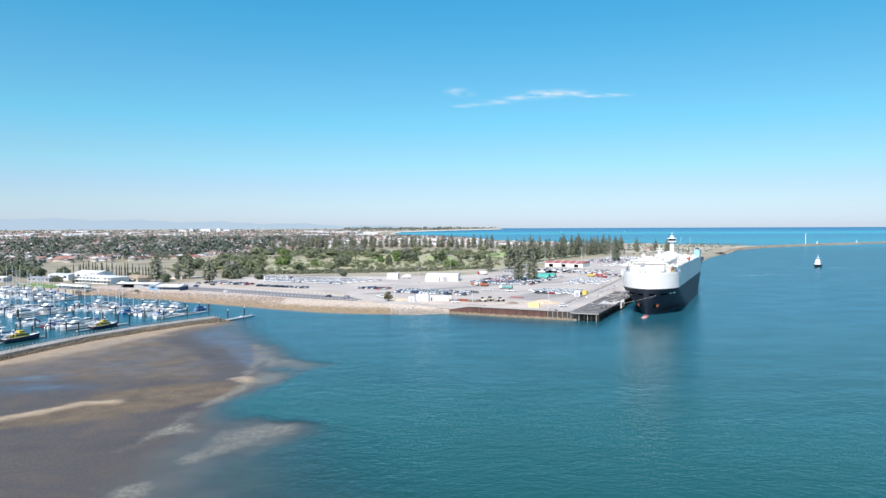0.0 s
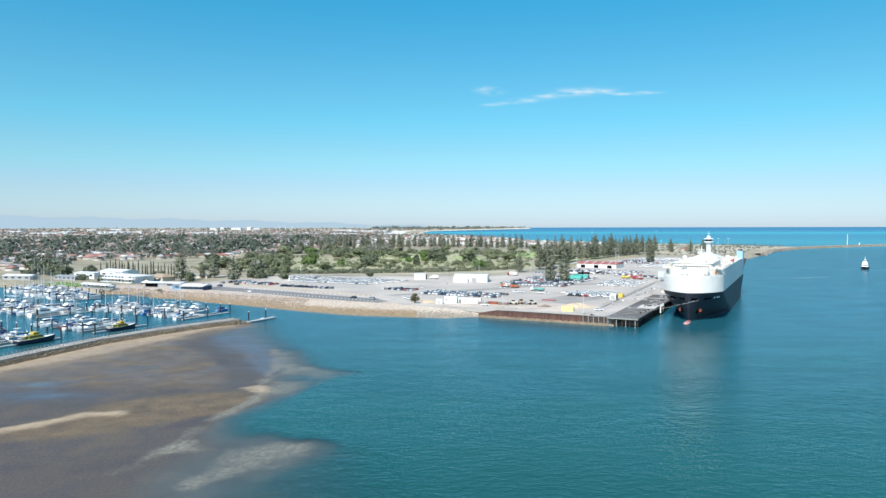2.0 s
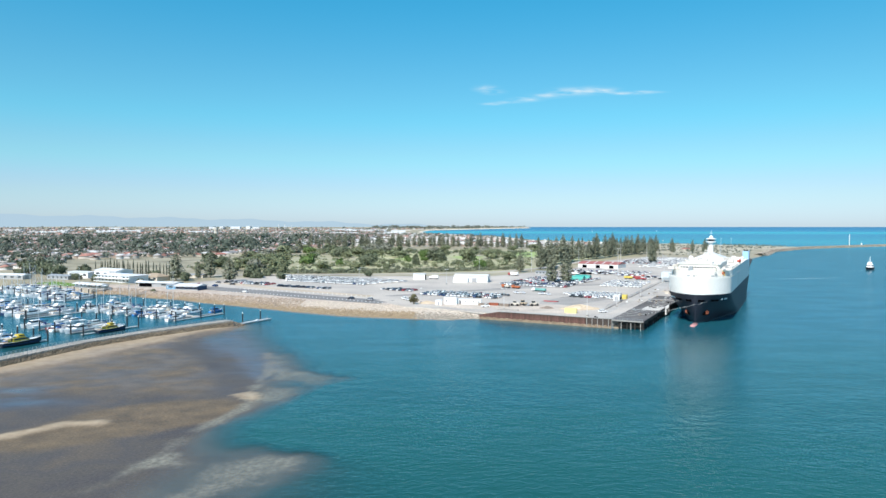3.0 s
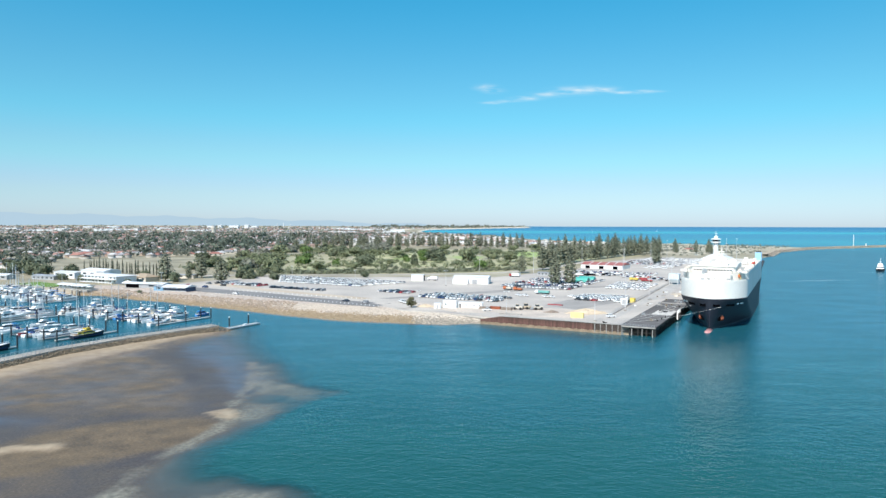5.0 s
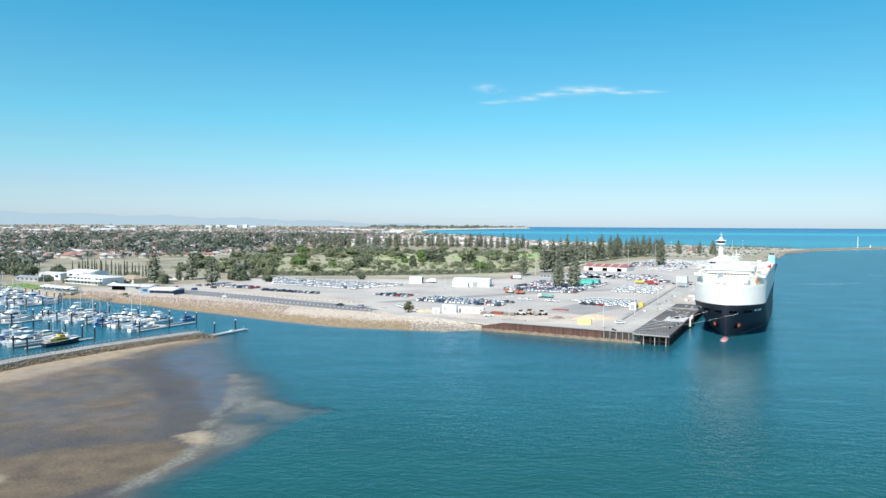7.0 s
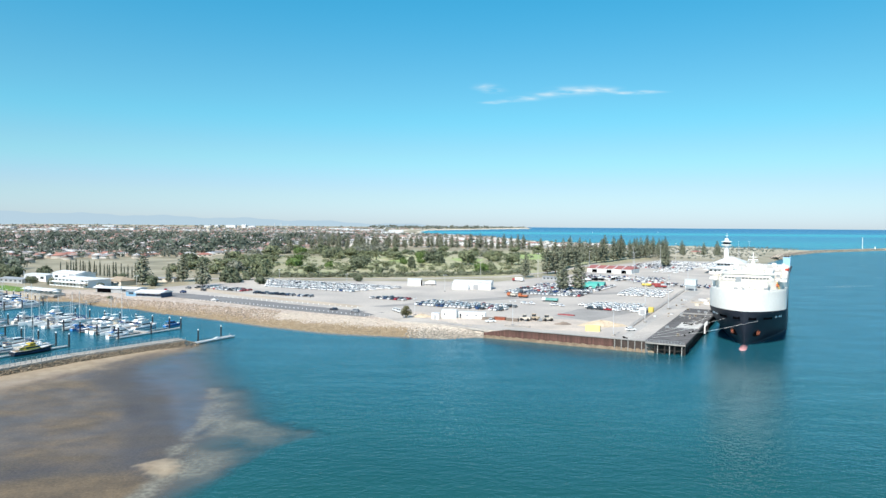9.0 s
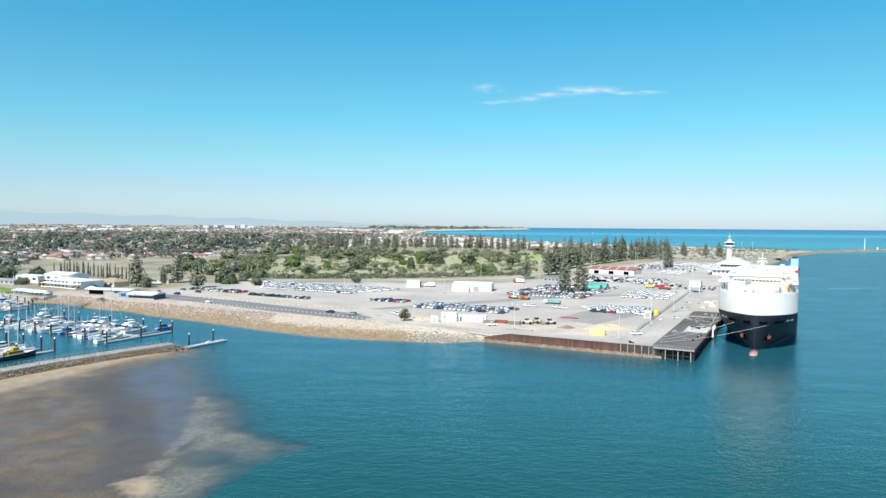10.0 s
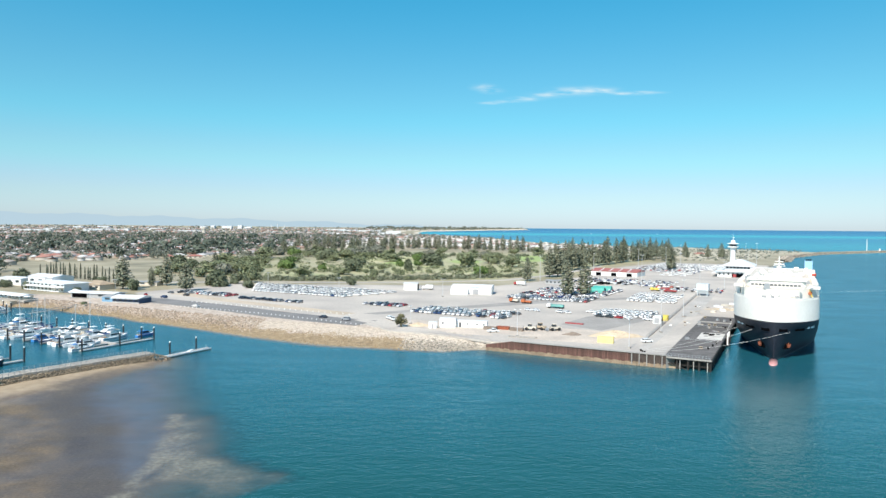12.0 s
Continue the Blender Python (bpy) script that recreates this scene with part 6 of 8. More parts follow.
for ob, m in spots:
    if ob in first:
        copy_thing(ob, m)
    else:
        ob.matrix_basis = m
        first.add(ob)


def car_stuff(name, label, spots, paint):
    """Many far cars as one mesh of two materials."""
    V, F, M = [], [], []
    base = {}
    for kind in ("sedan", "suv", "ute"):
        got = []
        for k, bm in enumerate(car_meshes(kind)):
            bmesh.ops.recalc_face_normals(bm, faces=bm.faces[:])
            bmesh.ops.triangulate(bm, faces=bm.faces[:])
            bm.verts.index_update()
            got.append((np.array([v.co[:] for v in bm.verts]), np.array([[v.index for v in f.verts] for f in bm.faces]), k))
            bm.free()
        base[kind] = got
    n = 0
    for m in spots:
        R, t = np.array(m.to_3x3()), np.array(m.translation)
        for v, f, k in base[rnd.choice(("sedan", "suv", "suv", "ute"))]:
            V.append(v @ R.T + t)
            F.append(f + n)
            M.append(np.full(len(f), k))
            n += len(v)
    me = raw_mesh(name, np.concatenate(V), np.concatenate(F), paint)
    me.materials.append(GLASS_CAR)
    me.polygons.foreach_set("material_index", np.concatenate(M).astype(np.int32))
    return tagged(new(name, me), label, "cars", kind="stuff")


CAR_FAR = palette("far_car_paint", [((0.78, 0.79, 0.80), 50), ((0.42, 0.44, 0.46), 16), ((0.04, 0.045, 0.05), 18), ((0.02, 0.05, 0.16), 9), ((0.38, 0.02, 0.025), 7)], 0.3, per="island")
CAR_FAR_WHITE = palette("far_white_car_paint", [((0.82, 0.83, 0.83), 92), ((0.5, 0.52, 0.54), 5), ((0.04, 0.045, 0.05), 3)], 0.3, per="island")
W0 = [white[0]]
car_stuff("parked_cars", "rows of parked cars of many colours on the yard", [m for _, m in lot(W0, 30, 573, 20, 12, 2.75, 6.6, 0.62, 0.3) + lot(W0, 84, 690, 30, 6, 2.8, 9, 0.55)
          + lot(W0, 172, 850, 26, 9, 2.8, 12, 0.6) + lot(W0, 150, 625, 12, 4, 3.2, 7, 0.5)], CAR_FAR)
car_stuff("parked_cars", "rows of new white cars on the yard", [m for _, m in [q for k in range(6) for q in lot(W0, -156 - 2.2 * k, 590 + 8.6 * k, 31 + 3 * k, 1, 2.75, 7.5, 0.94)] + lot(W0, 106, 563, 11, 6, 2.8, 6.4, 0.92)
          + lot(W0, 205, 905, 36, 9, 2.8, 13, 0.8) + lot(W0, 190, 790, 10, 8, 2.8, 12, 0.6)], CAR_FAR_WHITE)


def truck(label, x, y, turn, cab, load, length=8.0, load_h=2.6, name="truck"):
    ob = thing(name, label, "truck", pose(x, y, CAR_Z, 0, 0, turn))
    part("chassis", box(B(), -1.1, 1.1, -length / 2, length / 2, 0.55, 0.9), DARK, ob)
    c = part("cab", loft(B(), [[(-1.2, length / 2 - 2.2, z), (1.2, length / 2 - 2.2, z), (1.2, length / 2 - s, z), (-1.2, length / 2 - s, z)] for z, s in ((0.8, -0.1), (1.7, -0.1), (2.7, 0.35))]), cab, ob)
    part("windscreen", box(B(), -1.05, 1.05, length / 2 - 0.15, length / 2 + 0.02, 1.7, 2.4), GLASS_DARK, c)
    part("load_body", box(B(), -1.25, 1.25, -length / 2, length / 2 - 2.5, 0.95, 0.95 + load_h), load, ob)
    for y0 in (length / 2 - 1.2, -length / 2 + 1.0, -length / 2 + 2.2):
        for s in (-1.05, 1.05):
            piece("wheel", WHEEL, ob, pose(s, y0, 0.5) @ Matrix.Diagonal((1.6, 1.45, 1.45, 1)))
    return ob


truck("white delivery truck beside the small shed", -33, 610, 80, WHITE, WHITE, 8)
truck("orange truck parked on the open yard", 26, 533, 55, ORANGE, WALL_CREAM, 6.5, 1.1)
truck("orange truck parked on the open yard", 33, 527, 60, ORANGE, ORANGE, 6.5, 0.9)
truck("teal and white car transporter", 48, 505, 66, WHITE, TEAL_DULL, 10, 1.3, name="car_transporter")
truck("red truck with a flat load on the yard", 146, 611, 62, RED, RED, 9, 0.9)
truck("red and white truck by the fence", 39, 656, 60, RED, WHITE, 10, 2.4)
truck("yellow truck in a row of machinery", 138, 622, 60, YELLOW, YELLOW, 7, 1.5)
truck("white truck loaded with red plant", 146, 628, 60, WHITE, RED, 9, 1.2)
for k in range(7):
    truck("flatbed trailer lorry parked on the yard", 98 + k * 6.0, 672 + k * 2, 62, WHITE if k % 2 else WALL_GREY, DARK if k % 3 else WHITE, 11, 1.0)
for k in range(5):
    truck("dusty plant machine with a flat tray in a row", 140 + k * 4.5, 640 - k * 2.0, WHARF_TURN, RED if k % 2 else WHITE, (WALL_GREY, RED, WALL_CREAM, ORANGE, DARK)[k], 6, 1.2, name="plant_machine")


def loader(label, x, y, turn, paint):
    ob = thing("wheel_loader", label, "loader", pose(x, y, CAR_Z, 0, 0, turn))
    part("body", loft(B(), [[(-1.1, -3.2, z), (1.1, -3.2, z), (1.1, 0.6, z), (-1.1, 0.6, z)] for z in (0.9, 1.9)]), paint, ob)
    part("cab", box(B(), -0.8, 0.8, -0.9, 0.7, 1.9, 3.0), GLASS_PANE, ob)
    part("cab_roof", box(B(), -0.95, 0.95, -1.0, 0.8, 3.0, 3.18), paint, ob)
    for s in (-0.7, 0.7):
        part("lift_arm", tube(B(), (s, 0.4, 1.6), (s, 3.0, 0.9), 0.18, n=5), paint, ob)
    part("bucket", loft(B(), [[(-1.4, 3.0, 0.3), (1.4, 3.0, 0.3), (1.4, 4.1, 0.25), (-1.4, 4.1, 0.25)], [(-1.4, 2.9, 1.4), (1.4, 2.9, 1.4), (1.4, 3.2, 1.3), (-1.4, 3.2, 1.3)]]), STEEL, ob)
    for yy in (-2.2, 1.2):
        for s in (-1.1, 1.1):
            piece("wheel", WHEEL, ob, pose(s, yy, 0.75) @ Matrix.Diagonal((3.2, 2.2, 2.2, 1)))
    return ob


for k, (x, y, t) in enumerate([(25, 419, 70), (30, 422, 40), (36, 419, 110)]):
    loader("dusty cream wheel loader on the yard", x, y, t, SAND_PILE if k % 2 else WALL_CREAM)


def container(label, x, y, turn, paint, l=6.0, h=2.6, w=2.4, name="shipping_container"):
    ob = thing(name, label, "container", pose(x, y, 3.06, 0, 0, turn))
    bm = B()
    n = 18
    side = []
    for k in range(n + 1):
        d = 0.04 if k % 2 else -0.04
        side.append((-l / 2 + l * k / n, -w / 2 + d))
    loop = side + [(x0, -y0) for x0, y0 in side[::-1]]
    loft(bm, [[(x0, y0, z) for x0, y0 in loop] for z in (0, h)])
    part("body", bm, paint, ob)
    for s in (-0.6, 0.6):
        part("end_door", box(B(), l / 2 - 0.02, l / 2 + 0.06, s - 0.56, s + 0.56, 0.1, h - 0.1), paint, ob)
    return ob


container("yellow steel container at the quay edge", 53.5, 389, -20, YELLOW_PALE, 6.4, 2.5)
gen = thing("plant_container", "white containerised generator with dark louvres beside the wharf road", "generator", pose(91, 447, 3.075, 0, 0, 65))
part("body", box(B(), -3.2, 3.2, -1.9, 1.9, 0.35, 3.9), WHITE, gen)
part("skid", box(B(), -3.3, 3.3, -1.7, 1.7, 0, 0.35), STEEL, gen, "grey steel skid")
for e in (-1, 1):
    for x in (-2.2, 0.0, 2.2):
        lv = part("louvre", box(B(), x - 0.8, x + 0.8, e * 1.93 - 0.03, e * 1.93 + 0.03, 1.2, 2.9), DARK, gen, "dark louvre panel")
        for k in range(5):
            part("slat", box(B(), x - 0.8, x + 0.8, e * 1.97 - 0.04, e * 1.97 + 0.04, 1.3 + 0.33 * k, 1.42 + 0.33 * k), WALL_GREY, lv)
    part("end_door", box(B(), e * 3.23 - 0.03, e * 3.23 + 0.03, -1.2, 1.2, 0.6, 3.2), WALL_GREY, gen, "pale grey end door")
    part("roof_rail", box(B(), -3.1, 3.1, e * 1.8 - 0.05, e * 1.8 + 0.05, 4.3, 4.4), STEEL, gen)
    for x in (-3.0, 0.0, 3.0):
        part("rail_post", box(B(), x - 0.05, x + 0.05, e * 1.8 - 0.05, e * 1.8 + 0.05, 3.9, 4.3), STEEL, gen)
part("exhaust", tube(B(), (1.6, 0.4, 3.9), (1.6, 0.4, 5.0), 0.22, n=8), STEEL, gen, "grey exhaust stack")
container("yellow box beside the white container", 98, 459, 65, YELLOW, 3.5, 2.8, 3)
for k, (x, y) in enumerate([(13, 421), (7, 419.5), (19, 417)]):
    container("low rusty steel skip on the yard", x, y, -22, RUST_ORANGE if k == 0 else RUBBLE, 6, 1.4, name="skip")
container("red steel bars stacked on the open yard", 49, 442, -28, RED, 9, 0.5, 1.4, name="steel_stack")
container("white barrier blocks near the quay edge", 20, 398, -15, CONCRETE, 12, 0.6, 1.0, name="barrier_row")
for k in range(6):
    container("white barge-like gangway section stored beside the wharf", *W(132 + k * 9, -33 + (k % 3) * 4)[:2], 65 + k * 12, WHITE if k % 2 else WALL_CREAM, 6, 1.0, 2.5, name="gangway_section")
# teal covered stacks and the pale blue hopper
for x, y, l in ((89, 603, 15), (97, 613, 13)):
    ob = thing("covered_stack", "long stack under a bright teal tarpaulin", "tarpaulin", pose(x, y, 3.06, 0, 0, -25))
    part("tarpaulin", loft(B(), [[(xx, 4.2 * math.cos(t) * (1 + 0.05 * math.sin(k * 2.1)), 4.2 * max(math.sin(t), 0) ** 0.8) for t in [math.pi * q / 8 for q in range(9)]] for k, xx in enumerate(np.linspace(-l / 2, l / 2, 9))]), TEAL, ob)
hop = thing("cargo_hopper", "pale blue-white steel cargo hopper on legs", "hopper", pose(163, 592, 3.06, 0, 0, WHARF_TURN) @ Matrix.Scale(0.8, 4))
PALE_BLUE = mat("pale_blue_steel", (0.60, 0.67, 0.70), 0.5, 0.15, 0.5)
for s in (-4, 4):
    for q in (-4, 4):
        part("leg", box(B(), s - 0.3, s + 0.3, q - 0.3, q + 0.3, 0, 4), PALE_BLUE, hop)
part("bin", loft(B(), [[(x * s, y * s, z) for x, y in ((-5, -5), (5, -5), (5, 5), (-5, 5))] for s, z in ((0.6, 2.0), (1, 5.0), (1, 10.5))]), PALE_BLUE, hop)
for k in range(5):
    part("rib", box(B(), -5 + 2.5 * k - 0.1, -5 + 2.5 * k + 0.1, -5.2, -5.0, 5, 10.5), STEEL, hop)


def heap(name, label, x, y, w, d, h, material, seed):
    rng = np.random.RandomState(seed)
    n, k = 28, 10
    rings = []
    for i in range(k):
        f = 1 - i / (k - 1)
        rings.append([(math.cos(a) * w / 2 * f * (1 + 0.12 * math.sin(3 * a + seed)), math.sin(a) * d / 2 * f * (1 + 0.1 * math.cos(4 * a)),
                       h * (1 - f ** 1.3) + rng.uniform(-0.12, 0.12) * h * (f < 0.98)) for a in [j * math.tau / n for j in range(n)]])
    ob = thing(name, label, "heap", pose(x, y, 3.02), me=mesh_of(name, loft(B(), rings), material))
    return ob


heap("sand_mound", "pale sand heap on the yard", 61, 407, 24, 13, 2.4, SAND_PILE, 3)
heap("rubble_mound", "low brown rubble heap on the yard", 43, 408, 9, 5, 1.3, RUBBLE, 5)
heap("sand_mound", "low pale spoil heap beside the road end", -27, 428, 12, 6, 1.6, SAND_PILE, 8)
heap("sand_mound", "low tan spoil heap on the wharf apron", *W(150, -27)[:2], 30, 12, 0.5, SAND_PILE, 9)


POLE_GREY = mat("galvanised_pole", (0.55, 0.56, 0.57), 0.5, 0.15, 0.6)


def light_pole(x, y, h, z=3.06, arms=2):
    ob = thing("light_pole", "tall pale steel yard light pole", "light pole", pose(x, y, z, 0, 0, rnd.uniform(0, 90)), group="yard light poles")
    part("pole", tube(B(), (0, 0, 0), (0, 0, h), 0.07 + h * 0.006, 0.09, 8), POLE_GREY, ob)
    part("base", box(B(), -0.6, 0.6, -0.6, 0.6, -0.1, 0.7), CONCRETE, ob)
    part("crossarm", box(B(), -1.4, 1.4, -0.08, 0.08, h - 0.1, h + 0.08), STEEL, ob)
    for s in (-1.2, 1.2):
        part("lamp_head", box(B(), s - 0.35, s + 0.35, -0.45, 0.25, h - 0.35, h - 0.1), WHITE, ob)
    return ob


for x, y, h in ((84.3, 418, 20), (112, 474, 20), (134.7, 649, 26), (60, 376, 12), (18, 401, 12), (269, 982, 26), (-31, 433, 9), (160, 590, 22), (196, 640, 22), (60, 700, 22), (110, 720, 24),
                (-90, 560, 12), (-20, 560, 12), (-150, 600, 12), (170, 800, 26), (215, 860, 26), (300, 850, 26), (330, 930, 30), (345, 935, 30), (-236, 546, 10), (8, 720, 16)):
    light_pole(x, y, h)
# fence along the wharf road
fence = thing("fence", "low mesh fence with pale kerb along the wharf road", "fence", kind="structure")
fpost = mesh_of("fence_post", box(B(), -0.06, 0.06, -0.06, 0.06, 0, 2.0), STEEL)
for k in range(60):
    x, y, _ = W(16 + k * 4.0, -48.5 - k * 0.09)
    piece("fence_post", fpost, fence, pose(x, y, 3.06))
for z in (0.25, 1.0, 1.9):
    part("fence_rail", tube(B(), W(16, -48.5, 3.06 + z), W(252, -53.8, 3.06 + z), 0.05, n=4), STEEL, fence)
part("kerb", prism(B(), [W(12, -48.9)[:2], W(12, -48.2)[:2], W(252, -53.4)[:2], W(252, -54.1)[:2]], 3.0, 3.35), CONCRETE, fence)
# posts along the shore road
bol = mesh_of("bollard", tube(B(), (0, 0, 0), (0, 0, 0.7), 0.17, n=7), WHITE)
kerb = thing("bollard_row", "row of white bollards along the shore road", "bollards", kind="structure")
for k in range(44):
    t = k / 43
    piece("bollard", bol, kerb, pose(-172 + 118 * t, 489 - 62 * t + 4 * math.sin(t * 3.1), 3.0))
for k in range(30):
    t = k / 29
    piece("bollard", bol, kerb, pose(-170 + 104 * t, 511 - 48 * t, 3.08))

# clutter on the wharf and the quay
rq = random.Random(41)
for k in range(26):
    a, p = (rq.uniform(-20, 95), rq.uniform(-34, -21)) if k % 2 else (rq.uniform(60, 170), rq.uniform(-47, -38))
    if 18 < a < 44 and p > -33:
        continue
    z = DZ + 0.08 if k % 2 else 3.08
    m = pose(*W(a, p, z), 0, 0, rq.uniform(0, 180))
    if k % 3 == 0:
        ob = thing("timber_stack", "small stack of weathered timber on the wharf", "timber", m, group="quay clutter")
        for q in range(3):
            part("beam", box(B(), -1.6 + 0.1 * q, 1.6 - 0.05 * q, -0.5 + q * 0.34, -0.2 + q * 0.34, 0, 0.28), (CONCRETE, SAND_PILE, WALL_GREY)[q], ob)
    elif k % 3 == 1:
        ob = thing("steel_crate", "small grey steel crate on the quay", "crate", m, group="quay clutter")
        part("body", box(B(), -0.7, 0.7, -0.5, 0.5, 0.08, 0.95), WALL_GREY if k % 2 else WHITE, ob)
        for e in (-0.5, 0.35):
            part("runner", box(B(), e, e + 0.15, -0.5, 0.5, 0, 0.08), DARK, ob)
        part("lid", box(B(), -0.74, 0.74, -0.54, 0.54, 0.95, 1.02), STEEL, ob)
    else:
        ob = thing("cable_drum", "pale wooden cable drum lying on the quay", "drum", m, group="quay clutter")
        for z0 in (0.0, 0.7):
            part("flange", tube(B(), (0, 0, z0), (0, 0, z0 + 0.1), 0.75, n=12), SAND_PILE, ob)
        part("core", tube(B(), (0, 0, 0.1), (0, 0, 0.7), 0.4, n=10), DARK, ob)
for a in (14, 58):
    ob = thing("barrier_rail", "low steel barrier rail across the wharf deck", "barrier", pose(*W(a, -27.5, DZ), 0, 0, WHARF_TURN), group="wharf barriers")
    for q in range(6):
        part("post", box(B(), -5 + q * 2 - 0.05, -5 + q * 2 + 0.05, -0.05, 0.05, 0, 1.0), STEEL, ob)
    for z in (0.5, 0.95):
        part("rail", box(B(), -5.1, 5.1, -0.04, 0.04, z, z + 0.07), STEEL, ob)

# mooring lines
ROPE = mat("mooring_rope", (0.62, 0.62, 0.60), 0.8, 0.15, 2.0)
for a, p, z, a1, p1 in ((11, -12.5, 12.0, -14, -45), (6, -7.2, 12.0, -16, -44), (6.0, 5.8, 11.8, -17, -43), (20, -15.6, 12.4, 8, -21), (30, -16, 12.2, 12, -20.5)):
    bm = B()
    prev = None
    p0, p9 = Vector(W(a, p, z)), Vector(W(a1, p1, DZ + 0.5 if p1 > -30 else 3.5))
    for k in range(11):
        t = k / 10
        q = p0.lerp(p9, t) - Vector((0, 0, 1.6 * math.sin(math.pi * t)))
        if prev is not None:
            tube(bm, prev, q, 0.045, n=4, cap=False)
        prev = q
    thing("mooring_line", "taut pale mooring rope from bow to wharf bollard", "rope", group="mooring lines", me=mesh_of("mooring_line", bm, ROPE))
for a, p in ((-14, -45), (-16, -44), (-17, -43), (5, -21), (12, -20.5), (-2, -22), (60, -21), (90, -21)):
    thing("mooring_bollard", "dark cast mooring bollard on the quay", "bollard", pose(*W(a, p, DZ if p > -30 else 3.1)), group="mooring bollards",
          me=mesh_of("mooring_bollard", loft(B(), [[(r * math.cos(t), r * math.sin(t), z) for t in [k * math.tau / 8 for k in range(8)]] for r, z in ((0.5, 0), (0.3, 0.15), (0.3, 0.6), (0.45, 0.7), (0.4, 0.85))]), DARK))

# ---- marina ----
PONTOON = mat("pontoon_deck", (0.42, 0.40, 0.37), 0.85, 0.2, 0.4, bump=0.02)
PILE_BLACK = mat("marina_pile", (0.02, 0.02, 0.023), 0.6, 0.25, 0.5)
BLUE_TARP = mat("blue_tarpaulin", (0.03, 0.19, 0.48), 0.6, 0.2, 0.6, bump=0.05)
BLUE_COVER = mat("navy_canvas", (0.02, 0.05, 0.16), 0.75, 0.2, 0.6)
GEL = palette("gelcoat", [((0.80, 0.81, 0.81), 84), ((0.70, 0.68, 0.60), 10), ((0.05, 0.09, 0.2), 4), ((0.33, 0.05, 0.05), 2)], 0.35)
SPAR = mat("spar_alloy", (0.70, 0.70, 0.70), 0.35, 0.1, 1.0, metal=0.4)
SAIL_TAN = mat("cream_canvas", (0.52, 0.47, 0.38), 0.8, 0.2, 0.6)
YELLOW_DULL = mat("worn_yellow_paint", (0.60, 0.45, 0.05), 0.5, 0.15, 0.6)
TEAK = mat("teak_deck", (0.32, 0.22, 0.13), 0.7, 0.2, 1.0)
HULL_NAVY = mat("navy_gelcoat", (0.012, 0.016, 0.03), 0.35, 0.2, 0.5)


def hull_rings(L, beam, free):
    rings = []
    for t in (0, 0.08, 0.3, 0.55, 0.75, 0.9, 0.98):
        b = beam / 2 * (0.82 + 0.18 * min(t / 0.3, 1)) * (1 - max(0, (t - 0.45) / 0.55) ** 2.2)
        s = free * (1 + 0.35 * t * t)
        y = -L / 2 + L * t
        rings.append([(-b * 0.75, y, -0.35), (-b * 0.95, y + 0.02 * L * t, s * 0.45), (-b, y + 0.035 * L * t, s), (b, y + 0.035 * L * t, s), (b * 0.95, y + 0.02 * L * t, s * 0.45), (b * 0.75, y, -0.35)])
    return rings


def hull(ob, L, beam, free, paint, label=""):
    part("hull", loft(B(), hull_rings(L, beam, free)), paint, ob, label)
    rr = hull_rings(L, beam * 0.86, free)
    part("deck", loft(B(), [[(x, y * 0.97, z + (0.06 if z > free * 0.9 else 0.1)) for x, y, z in (r[2], r[3])] + [(x, y * 0.97, z - 0.1) for x, y, z in (r[3], r[2])] for r in rr]), WHITE, ob)


